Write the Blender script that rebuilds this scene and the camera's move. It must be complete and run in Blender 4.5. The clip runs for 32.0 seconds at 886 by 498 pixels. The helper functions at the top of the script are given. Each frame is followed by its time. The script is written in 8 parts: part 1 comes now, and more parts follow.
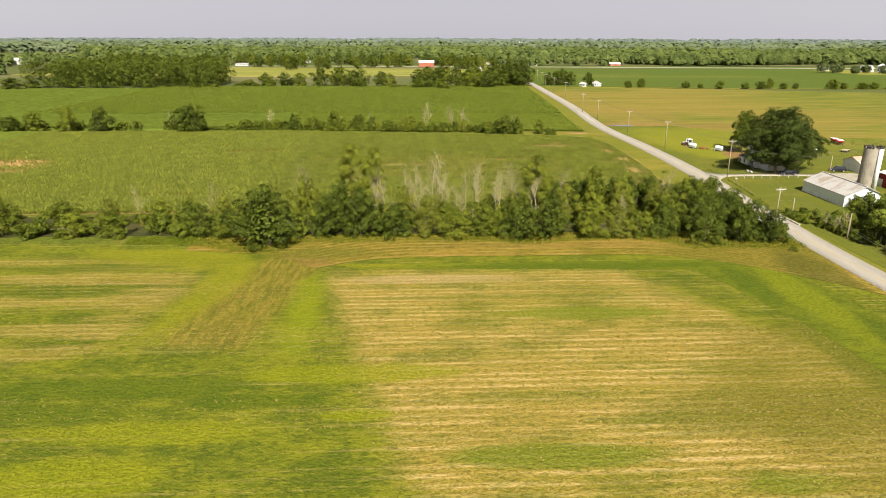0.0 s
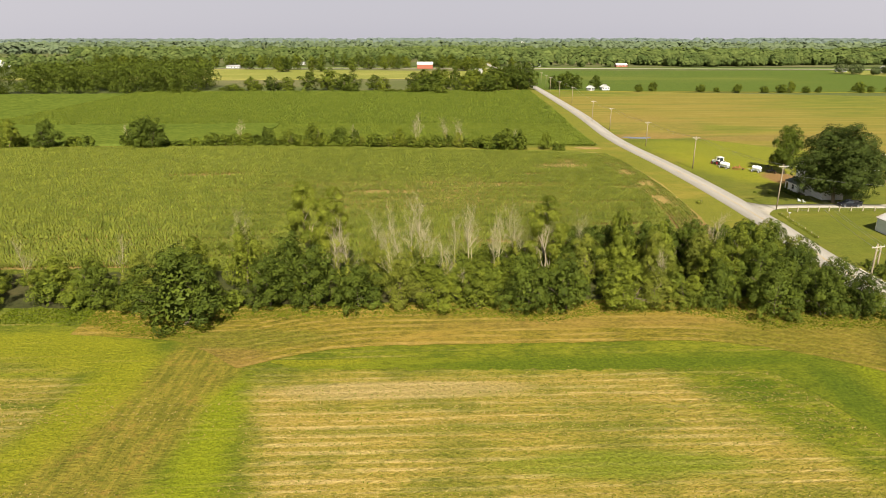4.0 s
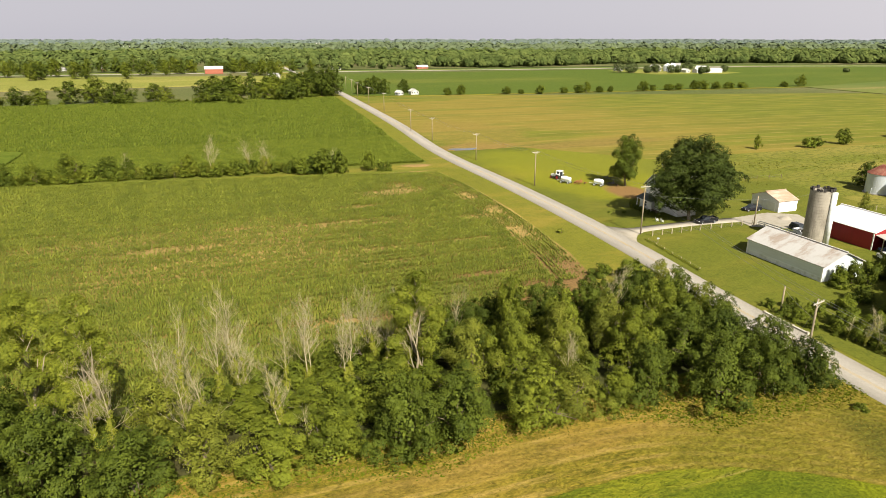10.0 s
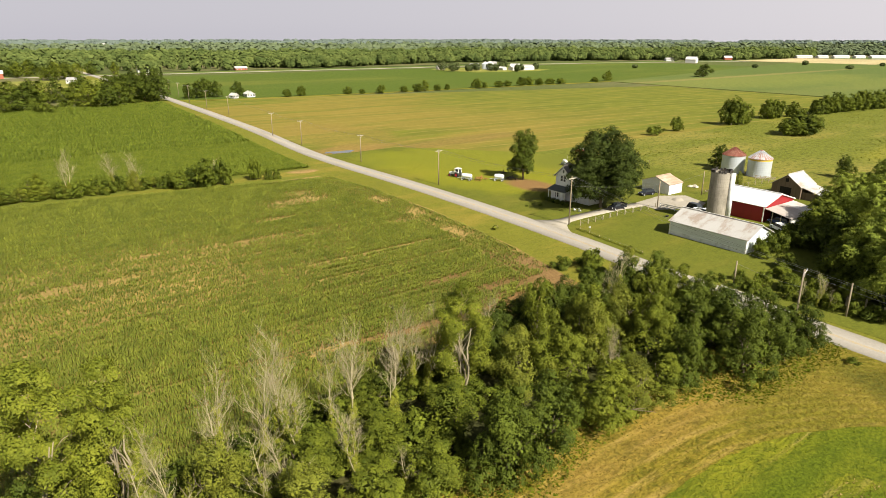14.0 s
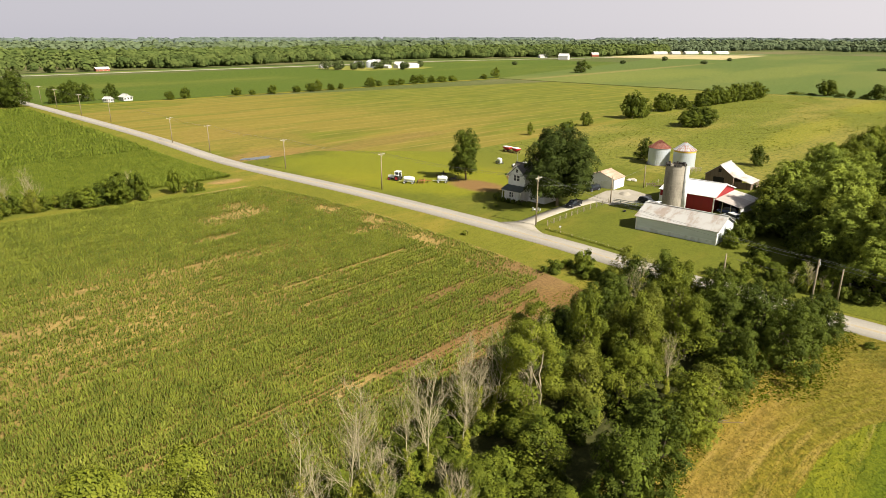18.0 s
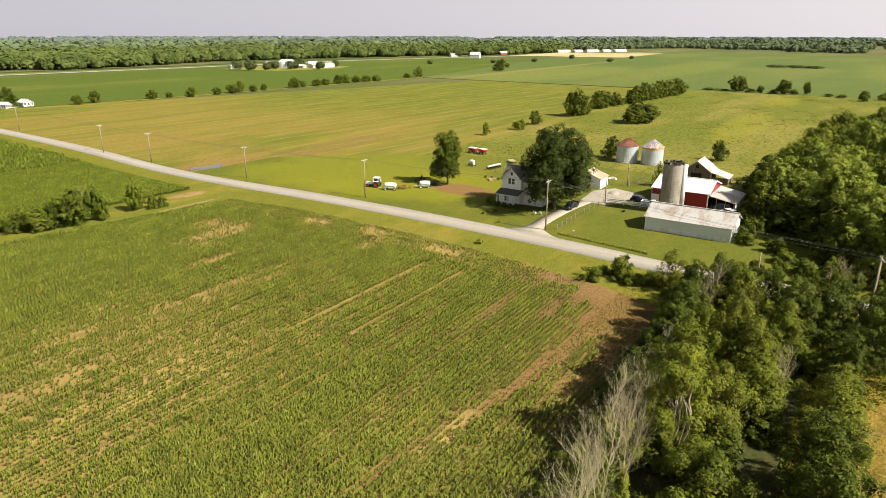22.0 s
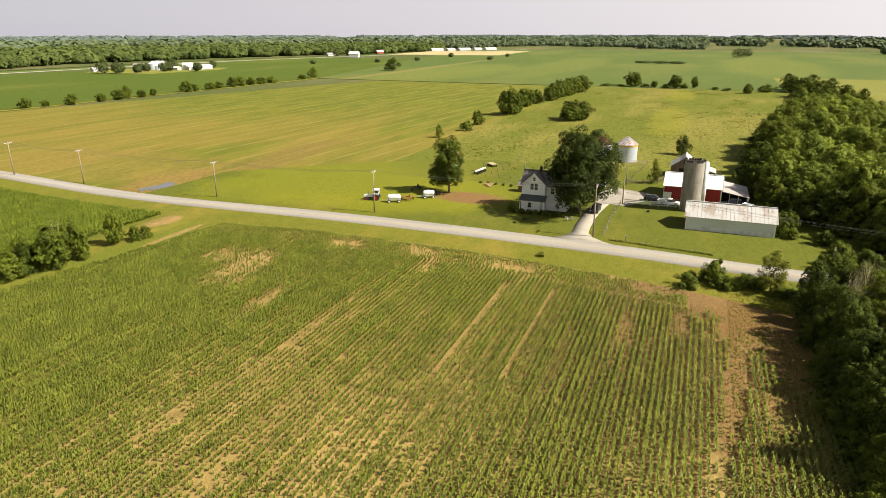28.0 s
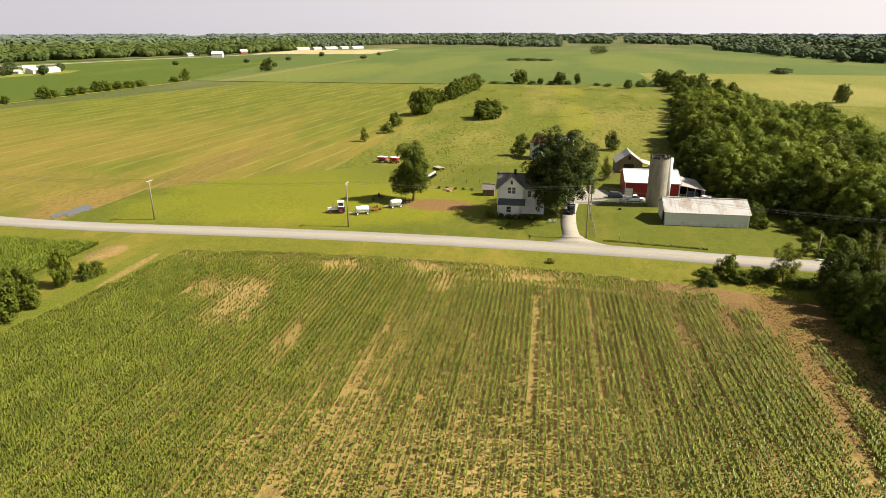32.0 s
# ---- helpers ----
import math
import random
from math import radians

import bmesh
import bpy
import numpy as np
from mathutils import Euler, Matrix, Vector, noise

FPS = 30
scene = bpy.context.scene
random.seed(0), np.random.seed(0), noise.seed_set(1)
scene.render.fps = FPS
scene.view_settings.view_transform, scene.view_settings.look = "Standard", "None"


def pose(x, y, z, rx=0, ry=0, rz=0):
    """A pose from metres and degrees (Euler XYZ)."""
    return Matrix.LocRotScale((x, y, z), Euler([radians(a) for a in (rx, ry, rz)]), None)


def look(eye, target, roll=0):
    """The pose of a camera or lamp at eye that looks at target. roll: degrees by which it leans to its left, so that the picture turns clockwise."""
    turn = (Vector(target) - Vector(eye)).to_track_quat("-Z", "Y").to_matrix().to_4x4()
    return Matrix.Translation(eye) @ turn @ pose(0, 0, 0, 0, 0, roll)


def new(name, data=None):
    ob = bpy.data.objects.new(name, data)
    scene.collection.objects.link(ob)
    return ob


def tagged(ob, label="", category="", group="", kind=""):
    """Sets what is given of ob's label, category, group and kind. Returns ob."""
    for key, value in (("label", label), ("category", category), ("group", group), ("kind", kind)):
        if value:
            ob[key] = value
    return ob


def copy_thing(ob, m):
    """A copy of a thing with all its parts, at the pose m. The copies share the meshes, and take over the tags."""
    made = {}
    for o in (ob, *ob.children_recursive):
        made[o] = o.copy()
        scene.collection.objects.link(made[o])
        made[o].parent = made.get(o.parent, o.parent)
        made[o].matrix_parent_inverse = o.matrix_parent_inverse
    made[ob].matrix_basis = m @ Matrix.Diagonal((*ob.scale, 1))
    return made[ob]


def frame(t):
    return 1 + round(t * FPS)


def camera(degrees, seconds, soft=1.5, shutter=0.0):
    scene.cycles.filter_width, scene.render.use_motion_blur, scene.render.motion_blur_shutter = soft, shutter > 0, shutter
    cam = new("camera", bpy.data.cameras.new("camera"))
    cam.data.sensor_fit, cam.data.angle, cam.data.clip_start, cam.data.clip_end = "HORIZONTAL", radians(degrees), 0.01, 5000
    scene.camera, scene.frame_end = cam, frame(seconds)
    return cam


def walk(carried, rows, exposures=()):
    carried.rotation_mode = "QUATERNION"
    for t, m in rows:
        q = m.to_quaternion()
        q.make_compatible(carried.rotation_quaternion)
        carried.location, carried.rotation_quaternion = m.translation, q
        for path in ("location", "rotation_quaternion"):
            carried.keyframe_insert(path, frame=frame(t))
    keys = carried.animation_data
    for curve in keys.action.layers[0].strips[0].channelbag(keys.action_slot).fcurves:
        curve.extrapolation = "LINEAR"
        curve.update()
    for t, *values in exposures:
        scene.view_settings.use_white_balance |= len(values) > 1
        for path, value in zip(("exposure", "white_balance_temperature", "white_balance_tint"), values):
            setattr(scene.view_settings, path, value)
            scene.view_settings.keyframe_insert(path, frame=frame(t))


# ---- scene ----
cam = camera(69.50, 32.0, soft=0.5)
# seconds, eye x y z, yaw, pitch, roll
ROWS = [
    (0.0, 0.00, 0.00, 40.74, -2.38, -18.60, 0.11),
    (0.5, 0.60, 4.56, 40.81, -1.76, -18.61, 0.10),
    (1.0, 1.17, 9.12, 40.83, -0.97, -18.61, 0.08),
    (1.5, 1.81, 13.63, 40.92, -0.20, -18.61, 0.07),
    (2.0, 2.34, 18.17, 41.00, -0.17, -18.61, 0.07),
    (2.5, 2.85, 22.65, 41.09, -0.18, -18.60, 0.06),
    (4.5, 6.05, 39.73, 41.50, -3.47, -18.63, -0.07),
    (5.0, 7.32, 43.75, 41.57, -4.80, -18.63, -0.08),
    (5.5, 8.77, 47.72, 41.68, -5.70, -18.64, -0.09),
    (6.0, 10.50, 51.83, 41.80, -7.16, -18.62, -0.13),
    (6.5, 11.96, 55.74, 41.92, -8.94, -18.62, -0.09),
    (7.0, 13.00, 59.38, 42.11, -10.41, -18.61, -0.08),
    (7.5, 13.44, 62.46, 42.22, -11.82, -18.60, -0.06),
    (8.0, 13.12, 64.96, 42.29, -13.33, -18.59, -0.02),
    (8.5, 12.09, 67.08, 42.30, -14.82, -18.58, -0.00),
    (9.0, 10.52, 68.86, 42.29, -16.29, -18.56, 0.00),
    (9.5, 8.39, 70.42, 42.29, -18.18, -18.57, 0.02),
    (10.0, 5.90, 71.95, 42.27, -19.67, -18.56, 0.03),
    (10.5, 3.21, 73.55, 42.26, -21.71, -18.54, 0.05),
    (11.0, 0.36, 75.30, 42.23, -24.08, -18.55, 0.01),
    (11.5, -2.70, 77.22, 42.14, -26.46, -18.52, 0.06),
    (12.0, -5.60, 79.36, 42.05, -28.83, -18.51, 0.06),
    (12.5, -8.31, 81.59, 41.95, -31.09, -18.50, 0.06),
    (13.0, -10.79, 83.97, 41.81, -32.77, -18.49, 0.08),
    (13.5, -12.86, 86.28, 41.73, -34.52, -18.51, 0.08),
    (14.0, -14.58, 88.57, 41.58, -36.50, -18.52, 0.10),
    (14.5, -16.01, 90.86, 41.54, -38.23, -18.52, 0.09),
    (15.0, -17.27, 93.17, 41.54, -39.98, -18.54, 0.09),
    (15.5, -18.43, 95.35, 41.52, -41.59, -18.55, 0.10),
    (17.5, -22.61, 105.16, 41.22, -46.76, -18.64, 0.08),
    (18.0, -23.58, 107.62, 41.17, -47.76, -18.66, 0.10),
    (18.5, -24.49, 110.08, 41.16, -48.62, -18.69, 0.09),
    (19.0, -25.39, 112.60, 41.16, -49.48, -18.71, 0.09),
    (19.5, -26.23, 115.16, 41.16, -50.40, -18.71, 0.07),
    (20.0, -27.12, 117.82, 41.13, -51.55, -18.72, 0.11),
    (20.5, -28.05, 120.69, 41.12, -52.74, -18.73, 0.12),
    (21.0, -29.01, 123.73, 41.11, -54.17, -18.74, 0.12),
    (21.5, -29.98, 126.86, 41.06, -55.41, -18.73, 0.13),
    (22.0, -30.88, 129.94, 41.03, -56.44, -18.74, 0.13),
    (22.5, -31.71, 133.04, 40.99, -57.35, -18.74, 0.10),
    (23.0, -32.50, 136.15, 40.99, -58.23, -18.75, 0.08),
    (23.5, -33.28, 139.23, 41.00, -59.12, -18.76, 0.06),
    (24.0, -34.02, 142.27, 40.95, -59.95, -18.77, 0.05),
    (24.5, -34.74, 145.42, 40.95, -60.84, -18.77, 0.04),
    (25.0, -35.40, 148.56, 40.95, -61.97, -18.78, 0.02),
    (25.5, -36.04, 151.76, 40.98, -63.30, -18.80, 0.02),
    (27.5, -37.62, 164.66, 40.97, -67.67, -18.81, 0.01),
    (28.0, -37.85, 167.91, 41.03, -68.61, -18.83, -0.00),
    (28.5, -38.00, 171.18, 41.08, -69.78, -18.84, -0.01),
    (29.0, -38.11, 174.51, 41.13, -71.05, -18.86, -0.01),
    (29.5, -38.16, 177.91, 41.18, -72.76, -18.88, 0.00),
    (30.0, -38.16, 181.37, 41.22, -74.90, -18.90, 0.00),
    (30.5, -38.05, 184.86, 41.27, -76.61, -18.92, -0.00),
    (31.0, -37.86, 188.23, 41.34, -77.62, -18.94, -0.02),
    (31.5, -37.60, 191.48, 41.41, -79.30, -18.97, -0.03),
    (32.0, -37.25, 194.75, 41.47, -80.90, -18.98, -0.03),
]


def gaze(x, y, z, yaw, pitch, roll):
    a, b = radians(yaw), radians(pitch)
    return look((x, y, z), (x - math.sin(a) * math.cos(b), y + math.cos(a) * math.cos(b), z + math.sin(b)), roll)


walk(cam, [(r[0], gaze(*r[1:])) for r in ROWS], exposures=[(0.0, EXPOSURE) for EXPOSURE in (0.9,)])

# ---------------------------------------------------------------- world and sun
SUN_ELEV, SUN_AZ = 42.5, (0.07, -1.0)
world = bpy.data.worlds.new("sky")
scene.world = world
world.use_nodes = True
wn, wl = world.node_tree.nodes, world.node_tree.links
sky = wn.new("ShaderNodeTexSky")
sky.sky_type, sky.sun_disc = "NISHITA", False
sky.sun_elevation = radians(SUN_ELEV)
sky.sun_rotation = math.atan2(SUN_AZ[0], SUN_AZ[1])
sky.air_density, sky.dust_density, sky.ozone_density = 2.2, 0.3, 1.0
bg = wn["Background"]
bg.inputs["Strength"].default_value = 0.049
haze = wn.new("ShaderNodeHueSaturation")
haze.inputs["Saturation"].default_value, haze.inputs["Value"].default_value = 0.45, 0.7
wl.new(sky.outputs["Color"], haze.inputs["Color"])
veil = wn.new("ShaderNodeMix")
veil.data_type = "RGBA"
# the summer haze is thick along the horizon and thins overhead
dome = wn.new("ShaderNodeTexCoord")
up = wn.new("ShaderNodeSeparateXYZ")
wl.new(dome.outputs["Generated"], up.inputs[0])
thin = wn.new("ShaderNodeMapRange")
thin.inputs[1].default_value, thin.inputs[2].default_value = 0.05, 0.42
thin.inputs[3].default_value, thin.inputs[4].default_value = 0.8, 0.06
wl.new(up.outputs[2], thin.inputs[0])
wl.new(thin.outputs[0], veil.inputs[0])
side = wn.new("ShaderNodeMapRange")
side.inputs[1].default_value, side.inputs[2].default_value = 1.0, -1.0
wl.new(up.outputs[1], side.inputs[0])
glare = wn.new("ShaderNodeMix")
glare.data_type = "RGBA"
glare.inputs[6].default_value, glare.inputs[7].default_value = (6.1, 6.1, 7.1, 1.0), (14.0, 13.0, 12.8, 1.0)
wl.new(side.outputs[0], glare.inputs[0])
wl.new(glare.outputs[2], veil.inputs[7])
wl.new(haze.outputs["Color"], veil.inputs[6])
wl.new(veil.outputs[2], bg.inputs["Color"])
sun = new("sun", bpy.data.lights.new("sun", "SUN"))
sun.data.energy, sun.data.angle, sun.data.color = 5.9, radians(0.53), (1.0, 0.93, 0.80)
ce, se = math.cos(radians(SUN_ELEV)), math.sin(radians(SUN_ELEV))
sd = Vector((SUN_AZ[0], SUN_AZ[1], 0)).normalized()
sun.matrix_world = look((90 + sd.x * 400 * ce, 180 + sd.y * 400 * ce, 400 * se), (90, 180, 0))


# ---------------------------------------------------------------- materials
def material(name, rough=0.8, metal=0.0, spec=0.3):
    m = bpy.data.materials.new(name)
    m.use_nodes = True
    p = m.node_tree.nodes["Principled BSDF"]
    p.inputs["Roughness"].default_value, p.inputs["Metallic"].default_value = rough, metal
    p.inputs["Specular IOR Level"].default_value = spec
    return m, m.node_tree.nodes, m.node_tree.links, p


def rgba(c):
    return (c[0], c[1], c[2], 1.0)


class Shade:
    """Short ways to string nodes together."""

    def __init__(self, m):
        self.n, self.l = m.node_tree.nodes, m.node_tree.links
        self.pos = self.n.new("ShaderNodeNewGeometry").outputs["Position"]

    def link(self, a, b):
        self.l.new(a, b)

    def val(self, socket, v):
        if hasattr(v, "is_output"):
            self.l.new(v, socket)
        else:
            socket.default_value = v

    def math(self, op, a, b=0.0, clamp=False):
        k = self.n.new("ShaderNodeMath")
        k.operation, k.use_clamp = op, clamp
        self.val(k.inputs[0], a)
        self.val(k.inputs[1], b)
        return k.outputs[0]

    def mix(self, f, a, b):
        k = self.n.new("ShaderNodeMix")
        k.data_type = "RGBA"
        self.val(k.inputs[0], f)
        self.val(k.inputs[6], rgba(a) if isinstance(a, tuple) else a)
        self.val(k.inputs[7], rgba(b) if isinstance(b, tuple) else b)
        return k.outputs[2]

    def scaled(self, s, off=(0, 0, 0), turn=0.0):
        k = self.n.new("ShaderNodeMapping")
        k.inputs["Scale"].default_value, k.inputs["Location"].default_value = s, off
        k.inputs["Rotation"].default_value = (0, 0, radians(turn))
        self.link(self.pos, k.inputs["Vector"])
        return k.outputs[0]

    def noise(self, scale, stretch=(1, 1, 1), detail=3.0, rough=0.55, off=(0, 0, 0), turn=0.0):
        k = self.n.new("ShaderNodeTexNoise")
        k.inputs["Scale"].default_value, k.inputs["Detail"].default_value, k.inputs["Roughness"].default_value = scale, detail, rough
        self.link(self.scaled(stretch, off, turn), k.inputs["Vector"])
        return k.outputs["Fac"]

    def ramp(self, f, lo, hi):
        k = self.n.new("ShaderNodeMapRange")
        k.interpolation_type = "SMOOTHSTEP"
        self.val(k.inputs[0], f)
        k.inputs[1].default_value, k.inputs[2].default_value = lo, hi
        return k.outputs[0]

    def axis(self, n):
        k = self.n.new("ShaderNodeSeparateXYZ")
        self.link(self.pos, k.inputs[0])
        return k.outputs[n]

    def blob(self, cx, cy, rx, ry, wobble, soft=0.55):
        """1 inside an uneven patch on the ground, 0 outside."""
        dx = self.math("DIVIDE", self.math("SUBTRACT", self.axis(0), cx), rx)
        dy = self.math("DIVIDE", self.math("SUBTRACT", self.axis(1), cy), ry)
        d = self.math("ADD", self.math("MULTIPLY", dx, dx), self.math("MULTIPLY", dy, dy))
        d = self.math("ADD", d, self.math("MULTIPLY", self.math("SUBTRACT", wobble, 0.5), 2.4))
        return self.math("SUBTRACT", 1.0, self.ramp(d, 1 - soft, 1 + soft))

    def inside(self, poly, wobble, soft=1.2, reach=5.0):
        """1 inside a convex outline (anticlockwise) with uneven soft edges, 0 outside."""
        d = None
        for a, b in zip(poly, poly[1:] + poly[:1]):
            n = Vector((a[1] - b[1], b[0] - a[0])).normalized()
            e = self.math("ADD", self.math("ADD", self.math("MULTIPLY", self.axis(0), n.x), self.math("MULTIPLY", self.axis(1), n.y)), -(n.x * a[0] + n.y * a[1]))
            d = e if d is None else self.math("MINIMUM", d, e)
        return self.ramp(self.math("ADD", d, self.math("MULTIPLY", self.math("SUBTRACT", wobble, 0.5), reach)), -soft, soft)

    def bump(self, p, height, strength, distance):
        k = self.n.new("ShaderNodeBump")
        k.inputs["Strength"].default_value, k.inputs["Distance"].default_value = strength, distance
        self.link(height, k.inputs["Height"])
        self.link(k.outputs[0], p.inputs["Normal"])


def ground_material(name, dark, light, dry, big=0.02, dry_at=(0.5, 0.68), rows=None, patches=(), fine=2.2, bump=0.5, comb=0.0, rugged=0.42):
    """Grass, stubble or soil: tufts, drifts of dry growth, drill rows and patches with a shape of their own.
    rows: period, colour, strength of swaths that follow the curved end of the field. patches: x, y, rx, ry, colour, strength."""
    m, n, l, p = material(name, 0.95, spec=0.1)
    s = Shade(m)
    grain, mid = s.noise(fine, detail=4, rough=0.7), s.noise(0.22, (1, 1, 1), 4, 0.6, (5, 3, 0))
    drift = s.noise(big, (0.55, 1.4, 1), 5, 0.6, (7, 1, 0))
    c = s.mix(s.ramp(grain, 0.3, 0.7), dark, light)
    c = s.mix(s.math("MULTIPLY", s.ramp(mid, 0.35, 0.7), 0.45), c, light)
    c = s.mix(s.math("MULTIPLY", s.ramp(drift, *dry_at), s.math("ADD", 0.45, s.math("MULTIPLY", mid, 0.8)), True), c, dry)
    tuss = s.noise(0.55, (0.8, 1.2, 1), 4, 0.65, (3, 17, 0))
    c = s.mix(s.math("MULTIPLY", s.ramp(tuss, 0.52, 0.38), rugged), c, tuple(v * 0.62 for v in dark))
    speck = s.noise(fine * 2.6, (0.35 if comb else 1.0, 1.5 if comb else 1.0, 1), 4, 0.75, (1, 8, 0))
    c = s.mix(s.math("MULTIPLY", s.ramp(speck, 0.50, 0.72), 0.4 + comb), c, dry)
    c = s.mix(s.math("MULTIPLY", s.ramp(speck, 0.50, 0.30), 0.35 + 0.4 * comb), c, tuple(v * 0.5 for v in dark))
    if rows:
        period, col, k = rows
        w = n.new("ShaderNodeTexWave")
        w.bands_direction, w.inputs["Scale"].default_value = "Y", 0.314159 / period
        w.inputs["Distortion"].default_value, w.inputs["Detail"].default_value, w.inputs["Detail Scale"].default_value = 0.6, 2.0, 0.2
        a, b = s.math("MAXIMUM", s.math("SUBTRACT", s.axis(0), 40.0), 0.0), s.math("MAXIMUM", s.math("MINIMUM", s.axis(0), 0.0), -20.0)
        off = s.math("MULTIPLY", s.math("ADD", s.math("MULTIPLY", a, a), s.math("MULTIPLY", b, b)), 0.016)
        k3 = n.new("ShaderNodeCombineXYZ")
        l.new(s.axis(0), k3.inputs[0])
        l.new(s.math("ADD", s.axis(1), off), k3.inputs[1])
        l.new(k3.outputs[0], w.inputs["Vector"])
        streak = s.noise(1.1, (0.09, 1.0, 1), 5, 0.75, (2, 9, 0))
        f = s.math("MULTIPLY", s.ramp(w.outputs["Fac"], 0.35, 0.9), s.ramp(streak, 0.38, 0.66))
        c = s.mix(s.math("MULTIPLY", f, k, True), c, col)
    wob = s.math("ADD", s.math("MULTIPLY", s.noise(0.09, (1, 1, 1), 5, 0.65, (11, 4, 0)), 0.7), s.math("MULTIPLY", s.noise(0.5, (0.6, 1.4, 1), 5, 0.7, (1, 14, 0)), 0.3))
    for x, y, rx, ry, col, k in patches:
        pc = s.mix(s.ramp(grain, 0.3, 0.7), tuple(v * 0.62 for v in col), tuple(v * 1.22 for v in col))
        c = s.mix(s.math("MULTIPLY", s.blob(x, y, rx, ry, wob), k), c, pc)
    l.new(c, p.inputs["Base Color"])
    s.bump(p, grain, bump, 0.35)
    return m


def leaf_material(name, dark, light, glow=0.35, rough=0.6, gloss=0.06):
    """Leaves: two greens by spray and by tree, with light shining through."""
    m, n, l, p = material(name, rough, spec=gloss)
    s = Shade(m)
    g = n.new("ShaderNodeNewGeometry")
    big = s.math("ADD", s.math("MULTIPLY", s.noise(0.25, detail=2), 0.5), s.math("MULTIPLY", s.noise(0.9, detail=2, off=(4, 2, 7)), 0.5))
    o = n.new("ShaderNodeObjectInfo")
    f = s.math("ADD", s.math("MULTIPLY", g.outputs["Random Per Island"], 0.30), s.math("MULTIPLY", s.ramp(big, 0.36, 0.64), 0.45))
    f = s.math("ADD", f, s.math("MULTIPLY", o.outputs["Random"], 0.30), True)
    c = s.mix(f, dark, light)
    l.new(c, p.inputs["Base Color"])
    t = n.new("ShaderNodeBsdfTranslucent")
    l.new(s.mix(0.35, c, (light[0] * 1.5, light[1] * 1.4, light[2])), t.inputs["Color"])
    mx = n.new("ShaderNodeMixShader")
    mx.inputs[0].default_value = glow
    l.new(p.outputs[0], mx.inputs[1])
    l.new(t.outputs[0], mx.inputs[2])
    l.new(mx.outputs[0], n["Material Output"].inputs["Surface"])
    return m


def worn(name, col, stain, scale=0.6, amount=0.5, rough=0.6, metal=0.0, stretch=(1, 1, 1), bump=0.15, lo=0.42, hi=0.7, spec=0.3):
    """A plain surface with stains, streaks and a little grain."""
    m, n, l, p = material(name, rough, metal, spec)
    s = Shade(m)
    f = s.ramp(s.noise(scale, stretch, 6, 0.65), lo, hi)
    fine = s.noise(scale * 9, stretch, 3, 0.6, (3, 1, 2))
    c = s.mix(s.math("MULTIPLY", f, amount), col, stain)
    c = s.mix(s.math("MULTIPLY", fine, 0.22), c, tuple(v * 0.72 for v in col))
    l.new(c, p.inputs["Base Color"])
    s.bump(p, fine, bump, 0.02)
    return m


M = {}
M["ground"] = ground_material("farmland", (0.055, 0.070, 0.021), (0.100, 0.115, 0.030), (0.150, 0.130, 0.059), 0.004, (0.45, 0.62), fine=0.5)


